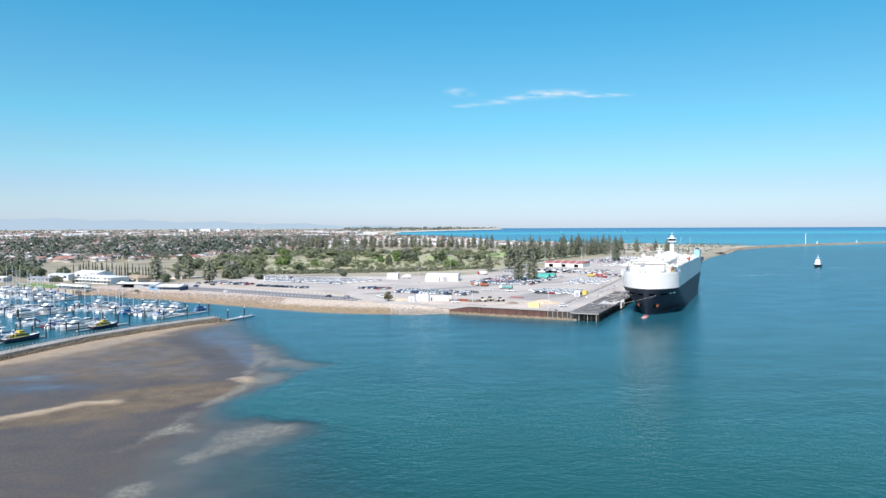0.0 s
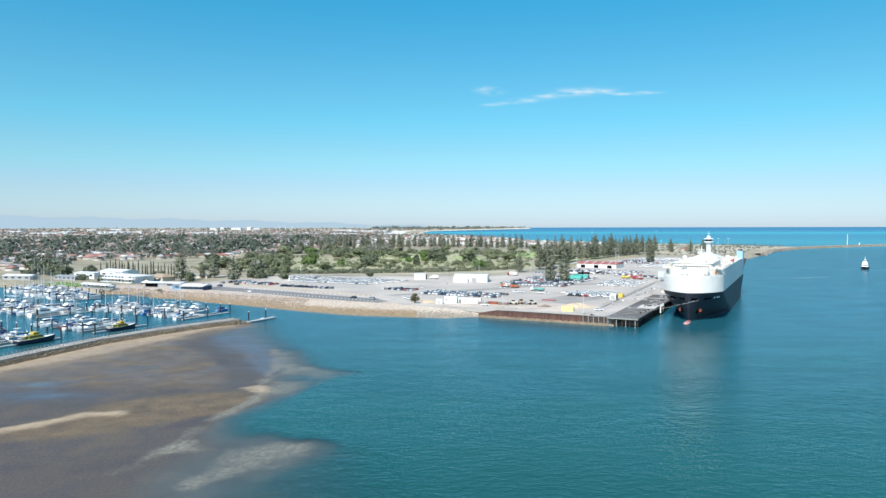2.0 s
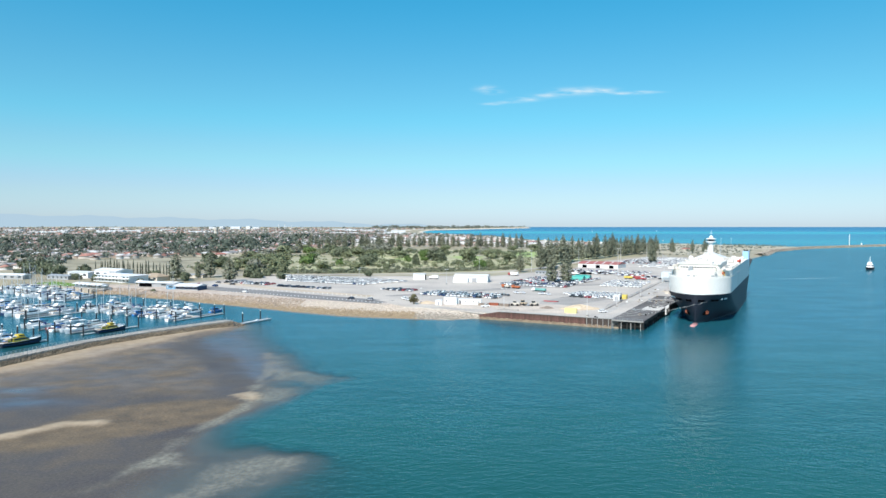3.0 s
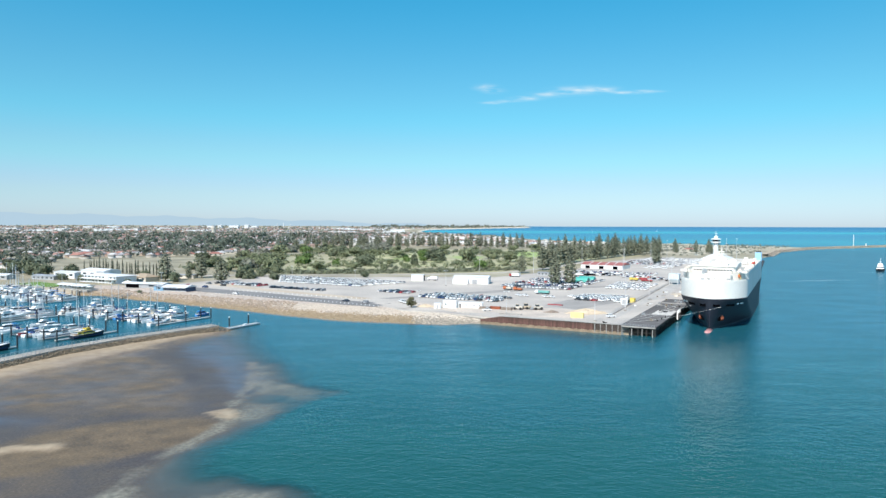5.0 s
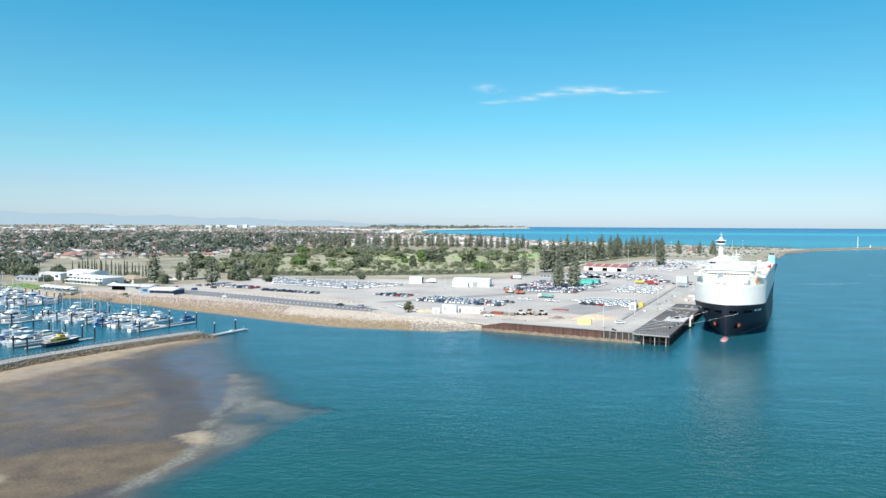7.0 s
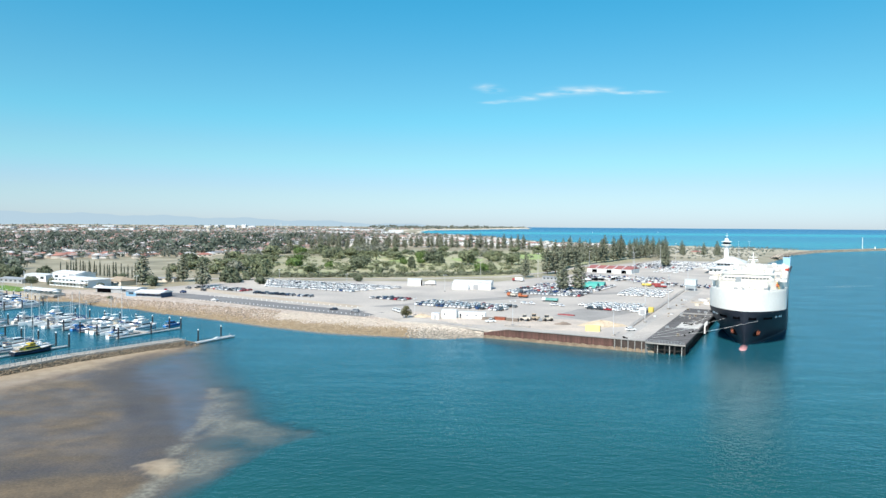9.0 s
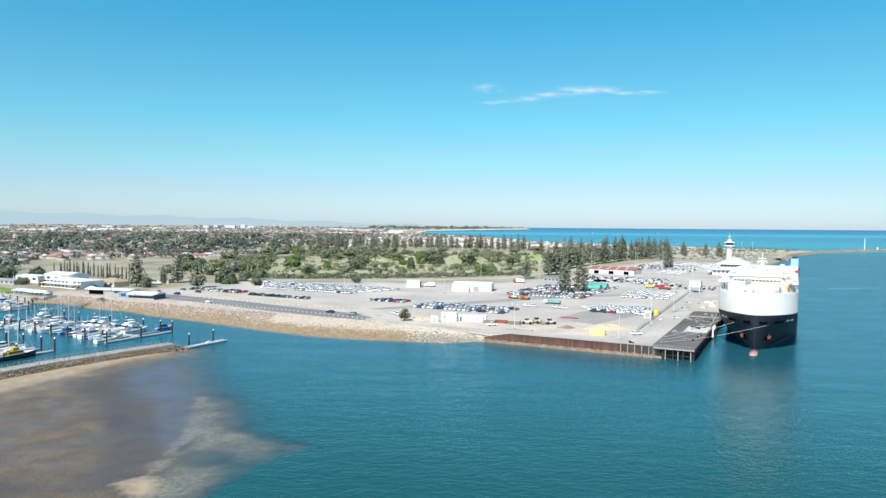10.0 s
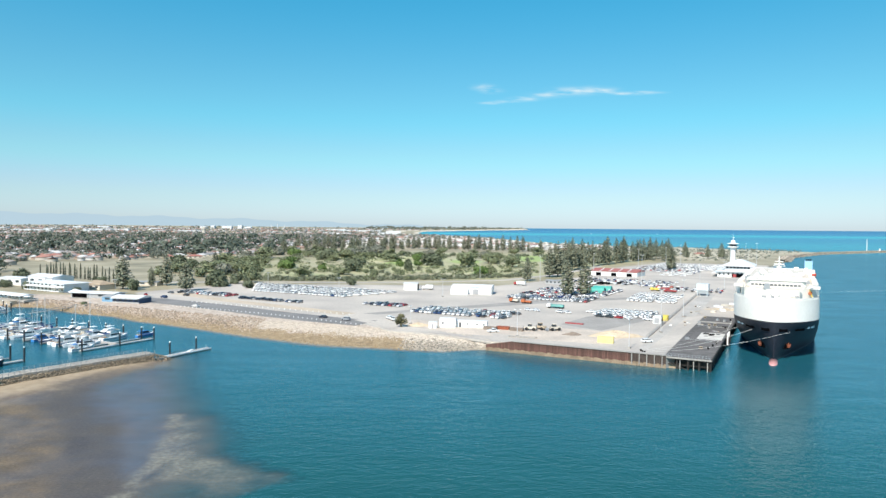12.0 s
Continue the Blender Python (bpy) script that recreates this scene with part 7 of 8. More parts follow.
def motor_cruiser(L, fly, name="motor_cruiser", label="white motor cruiser in a marina berth", paint=None, top=None, cover=None, stripe=None):
    ob = thing(name, label, "boat", group="moored motor boats")
    beam, free = L * 0.3, L * 0.115
    hull(ob, L, beam, free, paint or GEL)
    w = beam * 0.38
    cab = part("cabin", loft(B(), [[(-w, -L * 0.25, free), (w, -L * 0.25, free), (w, L * 0.2, free), (-w, L * 0.2, free)], [(-w * 0.88, -L * 0.22, free + 1.55), (w * 0.88, -L * 0.22, free + 1.55), (w * 0.88, L * 0.08, free + 1.55), (-w * 0.88, L * 0.08, free + 1.55)]]), top or WHITE, ob)
    part("cabin_glazing", loft(B(), [[(-w * 1.0, -L * 0.22, free + 0.75), (w * 1.0, -L * 0.22, free + 0.75), (w * 1.0, L * 0.155, free + 0.75), (-w * 1.0, L * 0.155, free + 0.75)], [(-w * 0.93, -L * 0.2, free + 1.35), (w * 0.93, -L * 0.2, free + 1.35), (w * 0.93, L * 0.105, free + 1.35), (-w * 0.93, L * 0.105, free + 1.35)]]), GLASS_DARK, cab)
    if fly:
        part("flybridge", loft(B(), [[(-w * 0.8, -L * 0.22, free + 1.6), (w * 0.8, -L * 0.22, free + 1.6), (w * 0.8, L * 0.04, free + 1.6), (-w * 0.8, L * 0.04, free + 1.6)], [(-w * 0.85, -L * 0.22, free + 2.3), (w * 0.85, -L * 0.22, free + 2.3), (w * 0.8, L * 0.0, free + 2.3), (-w * 0.8, L * 0.0, free + 2.3)]]), WHITE, ob)
        part("bimini", box(B(), -w * 0.85, w * 0.85, -L * 0.22, -L * 0.02, free + 3.5, free + 3.6), top or WHITE, ob)
        for s in (-w * 0.8, w * 0.8):
            part("bimini_post", tube(B(), (s, -L * 0.2, free + 2.2), (s, -L * 0.2, free + 3.5), 0.05, n=4), SPAR, ob)
    part("bow_rail", tube(tube(B(), (-beam * 0.3, L * 0.3, free * 1.25 + 0.5), (0, L * 0.5, free * 1.35 + 0.6), 0.04, n=4), (beam * 0.3, L * 0.3, free * 1.25 + 0.5), (0, L * 0.5, free * 1.35 + 0.6), 0.04, n=4), SPAR, ob)
    part("cockpit", box(B(), -w * 0.9, w * 0.9, -L * 0.44, -L * 0.27, free + 0.02, free + 0.16), TEAK, ob, "brown cockpit sole")
    part("cover", loft(B(), [[(-w * 0.9, -L * 0.40, free + 1.5), (w * 0.9, -L * 0.40, free + 1.5), (w * 0.9, -L * 0.24, free + 1.55), (-w * 0.9, -L * 0.24, free + 1.55)], [(-w * 0.8, -L * 0.40, free + 1.6), (w * 0.8, -L * 0.40, free + 1.6), (w * 0.8, -L * 0.24, free + 1.75), (-w * 0.8, -L * 0.24, free + 1.75)]]), cover or SAIL_TAN, ob, "canvas cockpit cover")
    for e in (-1, 1):
        part("cover_post", tube(B(), (e * w * 0.8, -L * 0.39, free), (e * w * 0.8, -L * 0.39, free + 1.5), 0.05, n=4), SPAR, ob)
        part("hull_stripe", loft(B(), [[(e * (abs(r[1][0]) + 0.03), r[1][1], free * 0.5), (e * (abs(r[1][0]) + 0.06), r[1][1], free * 0.5), (e * (abs(r[1][0]) + 0.08), r[1][1], free * 0.68), (e * (abs(r[1][0]) + 0.05), r[1][1], free * 0.68)] for r in hull_rings(L, beam, free)[:6]]), stripe or BLUE_COVER, ob)
    part("hatch", box(B(), -w * 0.35, w * 0.35, L * 0.24, L * 0.30, free * 1.1, free * 1.1 + 0.22), GLASS_DARK, ob)
    part("aerial", tube(B(), (0, -L * 0.1, free + 1.5), (0, -L * 0.14, free + 5), 0.05, 0.03, 4), SPAR, ob)
    return ob


def yacht(L, cover):
    ob = thing("sailing_yacht", "white sailing yacht with bare mast in a berth", "boat", group="moored sailing yachts")
    beam, free = L * 0.29, L * 0.09
    hull(ob, L, beam, free, GEL)
    w = beam * 0.27
    part("coachroof", loft(B(), [[(-w, -L * 0.12, free), (w, -L * 0.12, free), (w * 0.7, L * 0.24, free), (-w * 0.7, L * 0.24, free)], [(-w * 0.85, -L * 0.11, free + 0.55), (w * 0.85, -L * 0.11, free + 0.55), (w * 0.5, L * 0.2, free + 0.4), (-w * 0.5, L * 0.2, free + 0.4)]]), WHITE, ob)
    mast = part("mast", tube(B(), (0, L * 0.08, free), (0, L * 0.07, free + L * 1.28), 0.13, 0.08, 6), SPAR, ob)
    for f in (0.45, 0.75):
        part("spreader", box(B(), -beam * 0.28, beam * 0.28, L * 0.07, L * 0.08 + 0.05, free + L * 1.28 * f, free + L * 1.28 * f + 0.08), SPAR, mast)
    part("boom", tube(B(), (0, L * 0.06, free + 1.5), (0, -L * 0.32, free + 1.6), 0.09, n=5), SPAR, ob)
    part("sail_cover", tube(B(), (0, L * 0.05, free + 1.72), (0, -L * 0.30, free + 1.75), 0.24, 0.15, 6), cover, ob)
    part("stay", tube(tube(B(), (0, L * 0.52, free * 1.3), (0, L * 0.07, free + L * 1.27), 0.035, n=3), (0, -L * 0.5, free), (0, L * 0.07, free + L * 1.27), 0.035, n=3), SPAR, ob)
    part("cockpit", box(B(), -w * 0.9, w * 0.9, -L * 0.40, -L * 0.2, free + 0.02, free + 0.14), TEAK, ob, "brown cockpit sole")
    part("window_strip", box(B(), -w * 0.94, w * 0.94, -L * 0.06, L * 0.12, free + 0.16, free + 0.36), GLASS_DARK, ob)
    part("spray_hood", loft(B(), [[(-w, -L * 0.2, free), (w, -L * 0.2, free), (w, -L * 0.1, free), (-w, -L * 0.1, free)], [(-w * 0.8, -L * 0.18, free + 1.2), (w * 0.8, -L * 0.18, free + 1.2), (w * 0.8, -L * 0.12, free + 1.0), (-w * 0.8, -L * 0.12, free + 1.0)]]), cover, ob)
    return ob


boats = [motor_cruiser(12, True, cover=BLUE_COVER), motor_cruiser(15, True, stripe=TEAK), motor_cruiser(10, False, cover=BLUE_TARP), motor_cruiser(12, False, cover=WALL_GREY, stripe=RED), yacht(11, BLUE_COVER), yacht(13, SAIL_TAN), yacht(10, WHITE)]
blue_boat = motor_cruiser(8.5, False, label="small motor boat under a bright blue tarpaulin", paint=BLUE_TARP, top=BLUE_TARP, cover=BLUE_TARP)
pilot = motor_cruiser(15.5, False, "pilot_launch", "dark-hulled launch with a yellow cabin at a pontoon head", HULL_NAVY, YELLOW_DULL)
part("wheelhouse", loft(B(), [[(-1.3, -1.6, 3.6), (1.3, -1.6, 3.6), (1.3, 1.0, 3.6), (-1.3, 1.0, 3.6)], [(-1.1, -1.5, 4.5), (1.1, -1.5, 4.5), (1.1, 0.6, 4.5), (-1.1, 0.6, 4.5)]]), YELLOW_DULL, pilot)
part("wheelhouse_glazing", box(B(), -1.26, 1.26, -1.3, 0.86, 3.85, 4.25), GLASS_DARK, pilot)
part("roof_rack", box(B(), -0.9, 0.9, -3.8, -1.8, 3.65, 3.95), WHITE, pilot)
part("rubbing_strake", loft(B(), [[(x * 1.02, y, z) for x, y, z in (r[1], r[2], r[3], r[4])] for r in hull_rings(15.5, 4.65, 1.78)][1:5]), TYRE, pilot)
HX, HY = -AX[1], AX[0]                  # a marina walkway's direction, away from the pontoon heads
fleet, piles_at = [], []


def walkway(root, x0, y0, x1, y1, w, z=0.55):
    l, t = math.hypot(x1 - x0, y1 - y0), math.degrees(math.atan2(y1 - y0, x1 - x0))
    part("deck", box(B(), 0, l, -w / 2, w / 2, z - 0.45, z, pose(x0, y0, 0, 0, 0, t)), PONTOON, root)
    part("edge_strip", box(B(), 0, l, -w / 2 - 0.06, -w / 2 - 0.01, z - 0.25, z + 0.06, pose(x0, y0, 0, 0, 0, t)), WHITE, root)


def row(hx, hy, head0, head1, length, first_berth, skip=0.12, lean=0.0):
    """A floating walkway with a pontoon head across its end and finger berths on both sides."""
    root = thing("pontoon_row", "floating grey pontoon walkway with finger berths", "pontoon", group="marina pontoons")
    dx, dy = HX * math.cos(lean) - HY * math.sin(lean), HY * math.cos(lean) + HX * math.sin(lean)
    walkway(root, hx, hy, hx + dx * length, hy + dy * length, 2.2)
    walkway(root, hx + AX[0] * head0, hy + AX[1] * head0, hx + AX[0] * head1, hy + AX[1] * head1, 2.0)
    piles_at.extend([(hx + AX[0] * h, hy + AX[1] * h) for h in (head0, head1, (head0 + head1) / 2)])
    k, s = 0, first_berth
    while s < length:
        for side in (-1, 1):
            fl = 14.5
            fx, fy = hx + dx * s, hy + dy * s
            if k % 2 == 0:
                walkway(root, fx + AX[0] * side * 1.1, fy + AX[1] * side * 1.1, fx + AX[0] * side * fl, fy + AX[1] * side * fl, 0.9)
                piles_at.append((fx + AX[0] * side * (fl + 0.2), fy + AX[1] * side * (fl + 0.2)))
            if rnd.random() > skip:
                bx, by = fx + dx * 2.6, fy + dy * 2.6
                fleet.append((bx + AX[0] * side * 8.4, by + AX[1] * side * 8.4, WHARF_TURN + (180 if rnd.random() < 0.6 else 0) + rnd.uniform(-2, 2)))
        s += 5.9
        k += 1
    return root


row(-147.8, 382, -16.5, 17, 84, 5, 0.12)
row(-171.2, 334, -14, 15, 44, 8, 0.2)
row(-191, 292, -14, 16, 60, 8, 0.25)
row(-229, 386, -18, 19, 120, 6, 0.12)
row(-262, 462, -10, 10, 120, 6, 0.2, lean=-0.2)
fixed = [(pilot, -170.0, 333.0, WHARF_TURN), (blue_boat, -147.5, 405, WHARF_TURN), (boats[2], -156.5, 371, WHARF_TURN), (boats[3], -159.5, 376, WHARF_TURN + 180), (blue_boat, -200, 338, WHARF_TURN - 90)]
used = set()


def put(ob, x, y, t):
    g = rnd.uniform(0.88, 1.08) * (1.3 if x < -215 else 1.08)
    m = pose(x, y, 0, 0, 0, t) @ Matrix.Diagonal((g, g, g * 0.96, 1))
    if ob in used:
        copy_thing(ob, m).matrix_basis = m
    else:
        ob.matrix_basis = m
        used.add(ob)


for ob, x, y, t in fixed:
    put(ob, x, y, t)
put(pilot, -188.5, 296, WHARF_TURN)
for k, (x, y, t) in enumerate(fleet):
    put(blue_boat if k % 29 == 9 else boats[(0, 4, 2, 6, 3, 1, 5, 2, 0, 4)[(k * 3 + rnd.randrange(4)) % 10]], x, y, t)
pm = mesh_of("pile", tube(B(), (0, 0, -4), (0, 0, 5.2), 0.33, n=8), PILE_BLACK)
pc = mesh_of("cap", tube(B(), (0, 0, 5.2), (0, 0, 5.75), 0.36, 0.05, n=8), WHITE)
for x, y in piles_at + [(-118.0, 362.6), (-112.3, 373.6)]:
    ob = thing("mooring_pile", "black marina pile with a white conical cap", "pile", pose(x + 0.9, y - 0.6, 0), group="marina piles")
    piece("shaft", pm, ob)
    piece("cap", pc, ob)
# the loose pontoon beyond the breakwater's end, the gangway, a dinghy
lp = thing("landing_pontoon", "narrow grey landing pontoon beyond the wall's end", "pontoon")
walkway(lp, -117.2, 357.0, -107.6, 377, 2.2)
part("bench", box(B(), -112.6, -111.6, 367.5, 371, 0.55, 1.0), WHITE, lp)
for e in (-0.95, 0.95):
    part("white_edge", tube(B(), (-117.2 + e * 0.9, 357.0 - e * 0.43, 0.62), (-107.6 + e * 0.9, 377 - e * 0.43, 0.62), 0.14, n=5), WHITE, lp, "white painted edge")
part("ladder_hoop", tube(B(), (-108.4, 375.3, 0.5), (-108.4, 375.3, 2.1), 0.09, n=5), STEEL, lp)
gw = thing("gangway", "long pale gangway from the bank to the pontoons", "gangway")
part("ramp", prism(B(), [(-239.6, 463), (-238, 463), (-231, 497), (-232.6, 497)], 1.2, 1.5), CONCRETE, gw)
for s in (-0.2, 1.4):
    part("handrail", tube(B(), (-239.4 + s, 463, 2.4), (-232.4 + s, 497, 2.4), 0.06, n=4), STEEL, gw)
for k in range(7):
    part("support_post", tube(B(), (-238.4 + k * 1.05, 464 + k * 5.2, -3), (-238.4 + k * 1.05, 464 + k * 5.2, 1.3), 0.2, n=6), PILE_BLACK, gw)
dg = thing("sailing_dinghy", "small dinghy with a white sail", "boat", pose(-185, 262, 0, 0, 0, 40))
hull(dg, 4.2, 1.6, 0.5, WHITE)
part("mast", tube(B(), (0, 0.6, 0.4), (0, 0.5, 6.4), 0.05, n=5), SPAR, dg)
part("sail", loft(B(), [[(-0.03, 0.5, 0.9), (0.03, 0.5, 0.9), (0.45, -1.9, 0.9), (0.39, -1.9, 0.9)], [(-0.02, 0.5, 6.2), (0.02, 0.5, 6.2), (0.06, 0.3, 6.2), (0.02, 0.3, 6.2)]]), WHITE, dg)

# ---- marina wall: paved walk on rubble ----
WALL_LINE = [(-200, 130), (-185, 190), (-173, 236), (-167, 262), (-159, 291), (-146.5, 317), (-128.5, 344.5), (-121.5, 354)]
PAVER = mat("paving_slab", (0.42, 0.395, 0.355), 0.85, 0.25, 0.6, bump=0.02, per="object", spread=0.16)
bw = thing("marina_wall", "low rubble breakwater topped with concrete walkway slabs", "breakwater", kind="structure")
slab = mesh_of("slab", box(B(), -0.72, 0.72, -3.2, 2.9, -0.35, 0.0), PAVER)
upst = mesh_of("kerb_block", box(B(), -0.74, 0.74, -3.5, -3.22, -0.75, 0.1), PAVER)


def along(line, step):
    """Places and headings at even steps along a line."""
    out, left = [], 0.0
    for (x0, y0), (x1, y1) in zip(line, line[1:]):
        l = math.hypot(x1 - x0, y1 - y0)
        s = left
        while s < l:
            out.append((x0 + (x1 - x0) * s / l, y0 + (y1 - y0) * s / l, math.degrees(math.atan2(y1 - y0, x1 - x0))))
            s += step
        left = s - l
    return out


for x, y, t in along(WALL_LINE, 1.76):
    m = pose(x, y, 2.75 + 0.03 * math.sin(x * 5), 0, 0, t)
    piece("slab", slab, bw, m)
    piece("kerb_block", upst, bw, m)
rail_post = mesh_of("rail_post", box(B(), -0.07, 0.07, -0.07, 0.07, 0, 1.05), STEEL)
walk_line = along(WALL_LINE, 1.76)
for x, y, t in walk_line:
    piece("rail_post", rail_post, bw, pose(x, y, 2.75, 0, 0, t) @ Matrix.Translation((1.02, -3.0, 0)))
    piece("rail_post", rail_post, bw, pose(x, y, 2.75, 0, 0, t) @ Matrix.Translation((1.02, 2.7, 0)))
for o in (-3.0, 2.7):
    for h in (0.55, 1.02):
        ring = []
        for x, y, t in walk_line[::3]:
            c, e = math.cos(radians(t)), math.sin(radians(t))
            ring.append([(x - e * (o + dx), y + c * (o + dx), 2.75 + h + dz) for dx, dz in ((-0.04, -0.04), (0.04, -0.04), (0.04, 0.04), (-0.04, 0.04))])
        part("hand_rail", loft(B(), ring), STEEL, bw, "thin steel railing")
core = B()
rings = []
for x, y, t in along(WALL_LINE, 8.0) + [(-121.5, 354, 55)]:
    c, s = math.cos(radians(t)), math.sin(radians(t))
    rings.append([(x - s * o, y + c * o, z) for o, z in ((-5.9, -1.5), (-3.3, 2.3), (2.8, 2.3), (5.4, -1.5))])
part("core", loft(core, rings), ROCK_BROWN_GREY, bw, "rubble core")


def rocks(name, label, pts, size, material, seed):
    """Loose stones, each a crooked block of its own."""
    rng = np.random.RandomState(seed)
    n = len(pts)
    corner = np.array([(a, b, c) for a in (-1, 1) for b in (-1, 1) for c in (-1, 1)], float)
    v = corner[None] * (1 + rng.uniform(-0.35, 0.35, (n, 8, 3))) * (size * rng.uniform(0.5, 1.5, n))[:, None, None] * np.array([1, 0.85, 0.65])
    a = rng.uniform(0, math.tau, n)
    c, s = np.cos(a)[:, None], np.sin(a)[:, None]
    v = np.stack([v[..., 0] * c - v[..., 1] * s, v[..., 0] * s + v[..., 1] * c, v[..., 2]], 2) + np.asarray(pts)[:, None]
    q = np.array([(0, 1, 3, 2), (4, 6, 7, 5), (0, 4, 5, 1), (2, 3, 7, 6), (0, 2, 6, 4), (1, 5, 7, 3)])
    f = (q[None] + np.arange(n)[:, None, None] * 8).reshape(-1, 4)
    return tagged(new(name, raw_mesh(name, v.reshape(-1, 3), f, material)), label, "rocks", kind="stuff")


rr = np.random.RandomState(5)
pts = []
for x, y, t in along(WALL_LINE, 0.03):
    c, s = math.cos(radians(t)), math.sin(radians(t))
    o = -3.4 - 2.1 * rr.uniform() ** 0.9
    pts.append((x - s * o, y + c * o, 2.25 - (abs(o) - 3.4) / 2.0 * 2.2 + rr.uniform(-0.1, 0.15)))
for k in range(260):
    a, r = rr.uniform(-0.6, 2.6), rr.uniform(0, 1) ** 0.7
    pts.append((-120.5 + 6.5 * r * math.cos(a), 354 + 7.5 * r * math.sin(a), 2.2 * (1 - r) + 0.1))
for x, y, t in along(WALL_LINE, 0.5):
    c, s = math.cos(radians(t)), math.sin(radians(t))
    o = 2.3 + 2.6 * rr.uniform()
    pts.append((x - s * o, y + c * o, 2.3 - (o - 2.3) / 2.7 * 2.3))
rocks("rubble", "brown rubble stones along the marina wall", pts, 0.155, ROCK_BROWN_GREY, 6)


def bank_rocks(name, label, x0, x1, y0, y1, n, lo, hi, size, material, seed, fade=0):
    rng = np.random.RandomState(seed)
    X, Y = rng.uniform(x0, x1, n), rng.uniform(y0, y1, n)
    z, d, f = height(X, Y)
    zj = z + rng.normal(0, 0.3, n)
    ok = (zj > lo) & (zj < hi) & (z < 2.95) & (d > -2)
    if fade:
        ok &= rng.uniform(0, 1, n) < (X - x0) / fade
    return rocks(name, label, np.stack([X, Y, z], 1)[ok], size, material, seed)


bank_rocks("bank_rocks", "pale limestone rocks on the upper bank", -120, 0, 384, 440, 40000, 1.5, 2.85, 0.17, ROCK_PALE, 1)
bank_rocks("bank_boulders", "tan limestone boulders on the marina bank", -330, -105, 400, 560, 42000, 0.9, 2.9, 0.36, ROCK_WARM, 4)
bank_rocks("tidal_rocks", "golden brown rocks on the lower bank", -330, 0, 380, 560, 60000, -0.3, 1.5, 0.15, ROCK_BROWN, 2)
bank_rocks("toe_rocks", "grey armour rocks beside the sheet pile wall", -32, 8, 380, 404, 9000, -0.4, 1.1, 0.36, ROCK_TAN, 3, 26)
bank_rocks("toe_rubble", "pale limestone rubble beside the sheet pile wall", -32, 8, 384, 410, 14000, 0.9, 2.9, 0.3, ROCK_PALE, 7, 22)

# ---- breakwater, beacons, pilot boat ----
MOLE = [(480, 1165), (560, 1320), (640, 1420), (725, 1520), (930, 1668), (1140, 1800), (1295, 1890)]
mole_pts = []
rr = np.random.RandomState(15)
for x, y, t in along(MOLE, 0.3):
    c, s = math.cos(radians(t)), math.sin(radians(t))
    o = rr.uniform(-13, 13)
    mole_pts.append((x - s * o, y + c * o, max(0.2, 3.6 - abs(o) * 0.27 + rr.uniform(-0.4, 0.4))))
rocks("mole_rocks", "grey-tan armour rocks along the harbour breakwater", mole_pts, 0.7, ROCK_TAN, 16)
ribbon("mole_road", "pale gravel track along the breakwater crest", [(p[0], p[1]) for p in MOLE], 4.0, 3.7, GRAVEL)
for x, y, h, r, name, label in ((902, 1672, 25, 0.75, "beacon_tower", "slim white beacon tower on the breakwater"), (925, 1662, 5, 1.6, "beacon_hut", "small white beacon hut on the breakwater"),
                                (1090, 1772, 5, 1.2, "beacon_hut", "small white beacon hut on the breakwater")):
    ob = thing(name, label, "beacon", pose(x, y, 3.0))
    part("shaft", tube(B(), (0, 0, -3), (0, 0, h), r, r * 0.8, 10), WHITE, ob)
    part("lantern", tube(B(), (0, 0, h), (0, 0, h + 1.6), r * 0.6, 0.2, 8), WHITE, ob)
    part("gallery", tube(B(), (0, 0, h - 0.3), (0, 0, h), r * 1.3, n=10), STEEL, ob)

pb = thing("pilot_boat", "white and navy harbour launch with a wake", "boat", pose(453, 809, 0, 0, 0, 145))
pb.matrix_basis = pb.matrix_basis @ Matrix.Diagonal((1.35, 1.3, 1.2, 1))
hull(pb, 20, 6.2, 2.2, HULL_NAVY)
ca = part("cabin", loft(B(), [[(-2.4, -6, 2.2), (2.4, -6, 2.2), (2.4, 3.5, 2.2), (-2.4, 3.5, 2.2)], [(-2.0, -5.5, 5.0), (2.0, -5.5, 5.0), (2.0, 2.2, 5.0), (-2.0, 2.2, 5.0)]]), WHITE, pb)
part("window_band", box(B(), -2.35, 2.35, -4.6, 3.05, 3.5, 4.4), GLASS_DARK, ca)
part("wheelhouse", loft(B(), [[(-1.8, -3, 5), (1.8, -3, 5), (1.8, 1.6, 5), (-1.8, 1.6, 5)], [(-1.5, -2.8, 7.4), (1.5, -2.8, 7.4), (1.5, 0.9, 7.4), (-1.5, 0.9, 7.4)]]), WHITE, pb)
part("mast", tube(B(), (0, -1, 7.3), (0, -1.4, 12.5), 0.2, 0.08, 6), WHITE, pb)
part("radar", box(B(), -1.1, 1.1, -1.4, -1.0, 9.0, 9.25), WHITE, pb)
part("fender_belt", loft(B(), [[(x * 1.03, y * 1.01, z) for x, y, z in (r[1], r[2])] + [(x * 1.03, y * 1.01, z) for x, y, z in (r[3], r[4])] for r in hull_rings(20, 6.2, 2.2)]), TYRE, pb)
FOAM = mat("wake_foam", (0.75, 0.80, 0.82), 0.6, 0.2, 0.5)
rng = np.random.RandomState(33)
fp = [(x, 790 + rng.normal(0, 1.5) + 0.02 * (x - 450), 0.05) for x in rng.uniform(415, 490, 260)] + [(321 + q * 15, 676 + 5 * q + rng.normal(0, 3.5), 0.05) for q in rng.normal(0, 1, 420)]
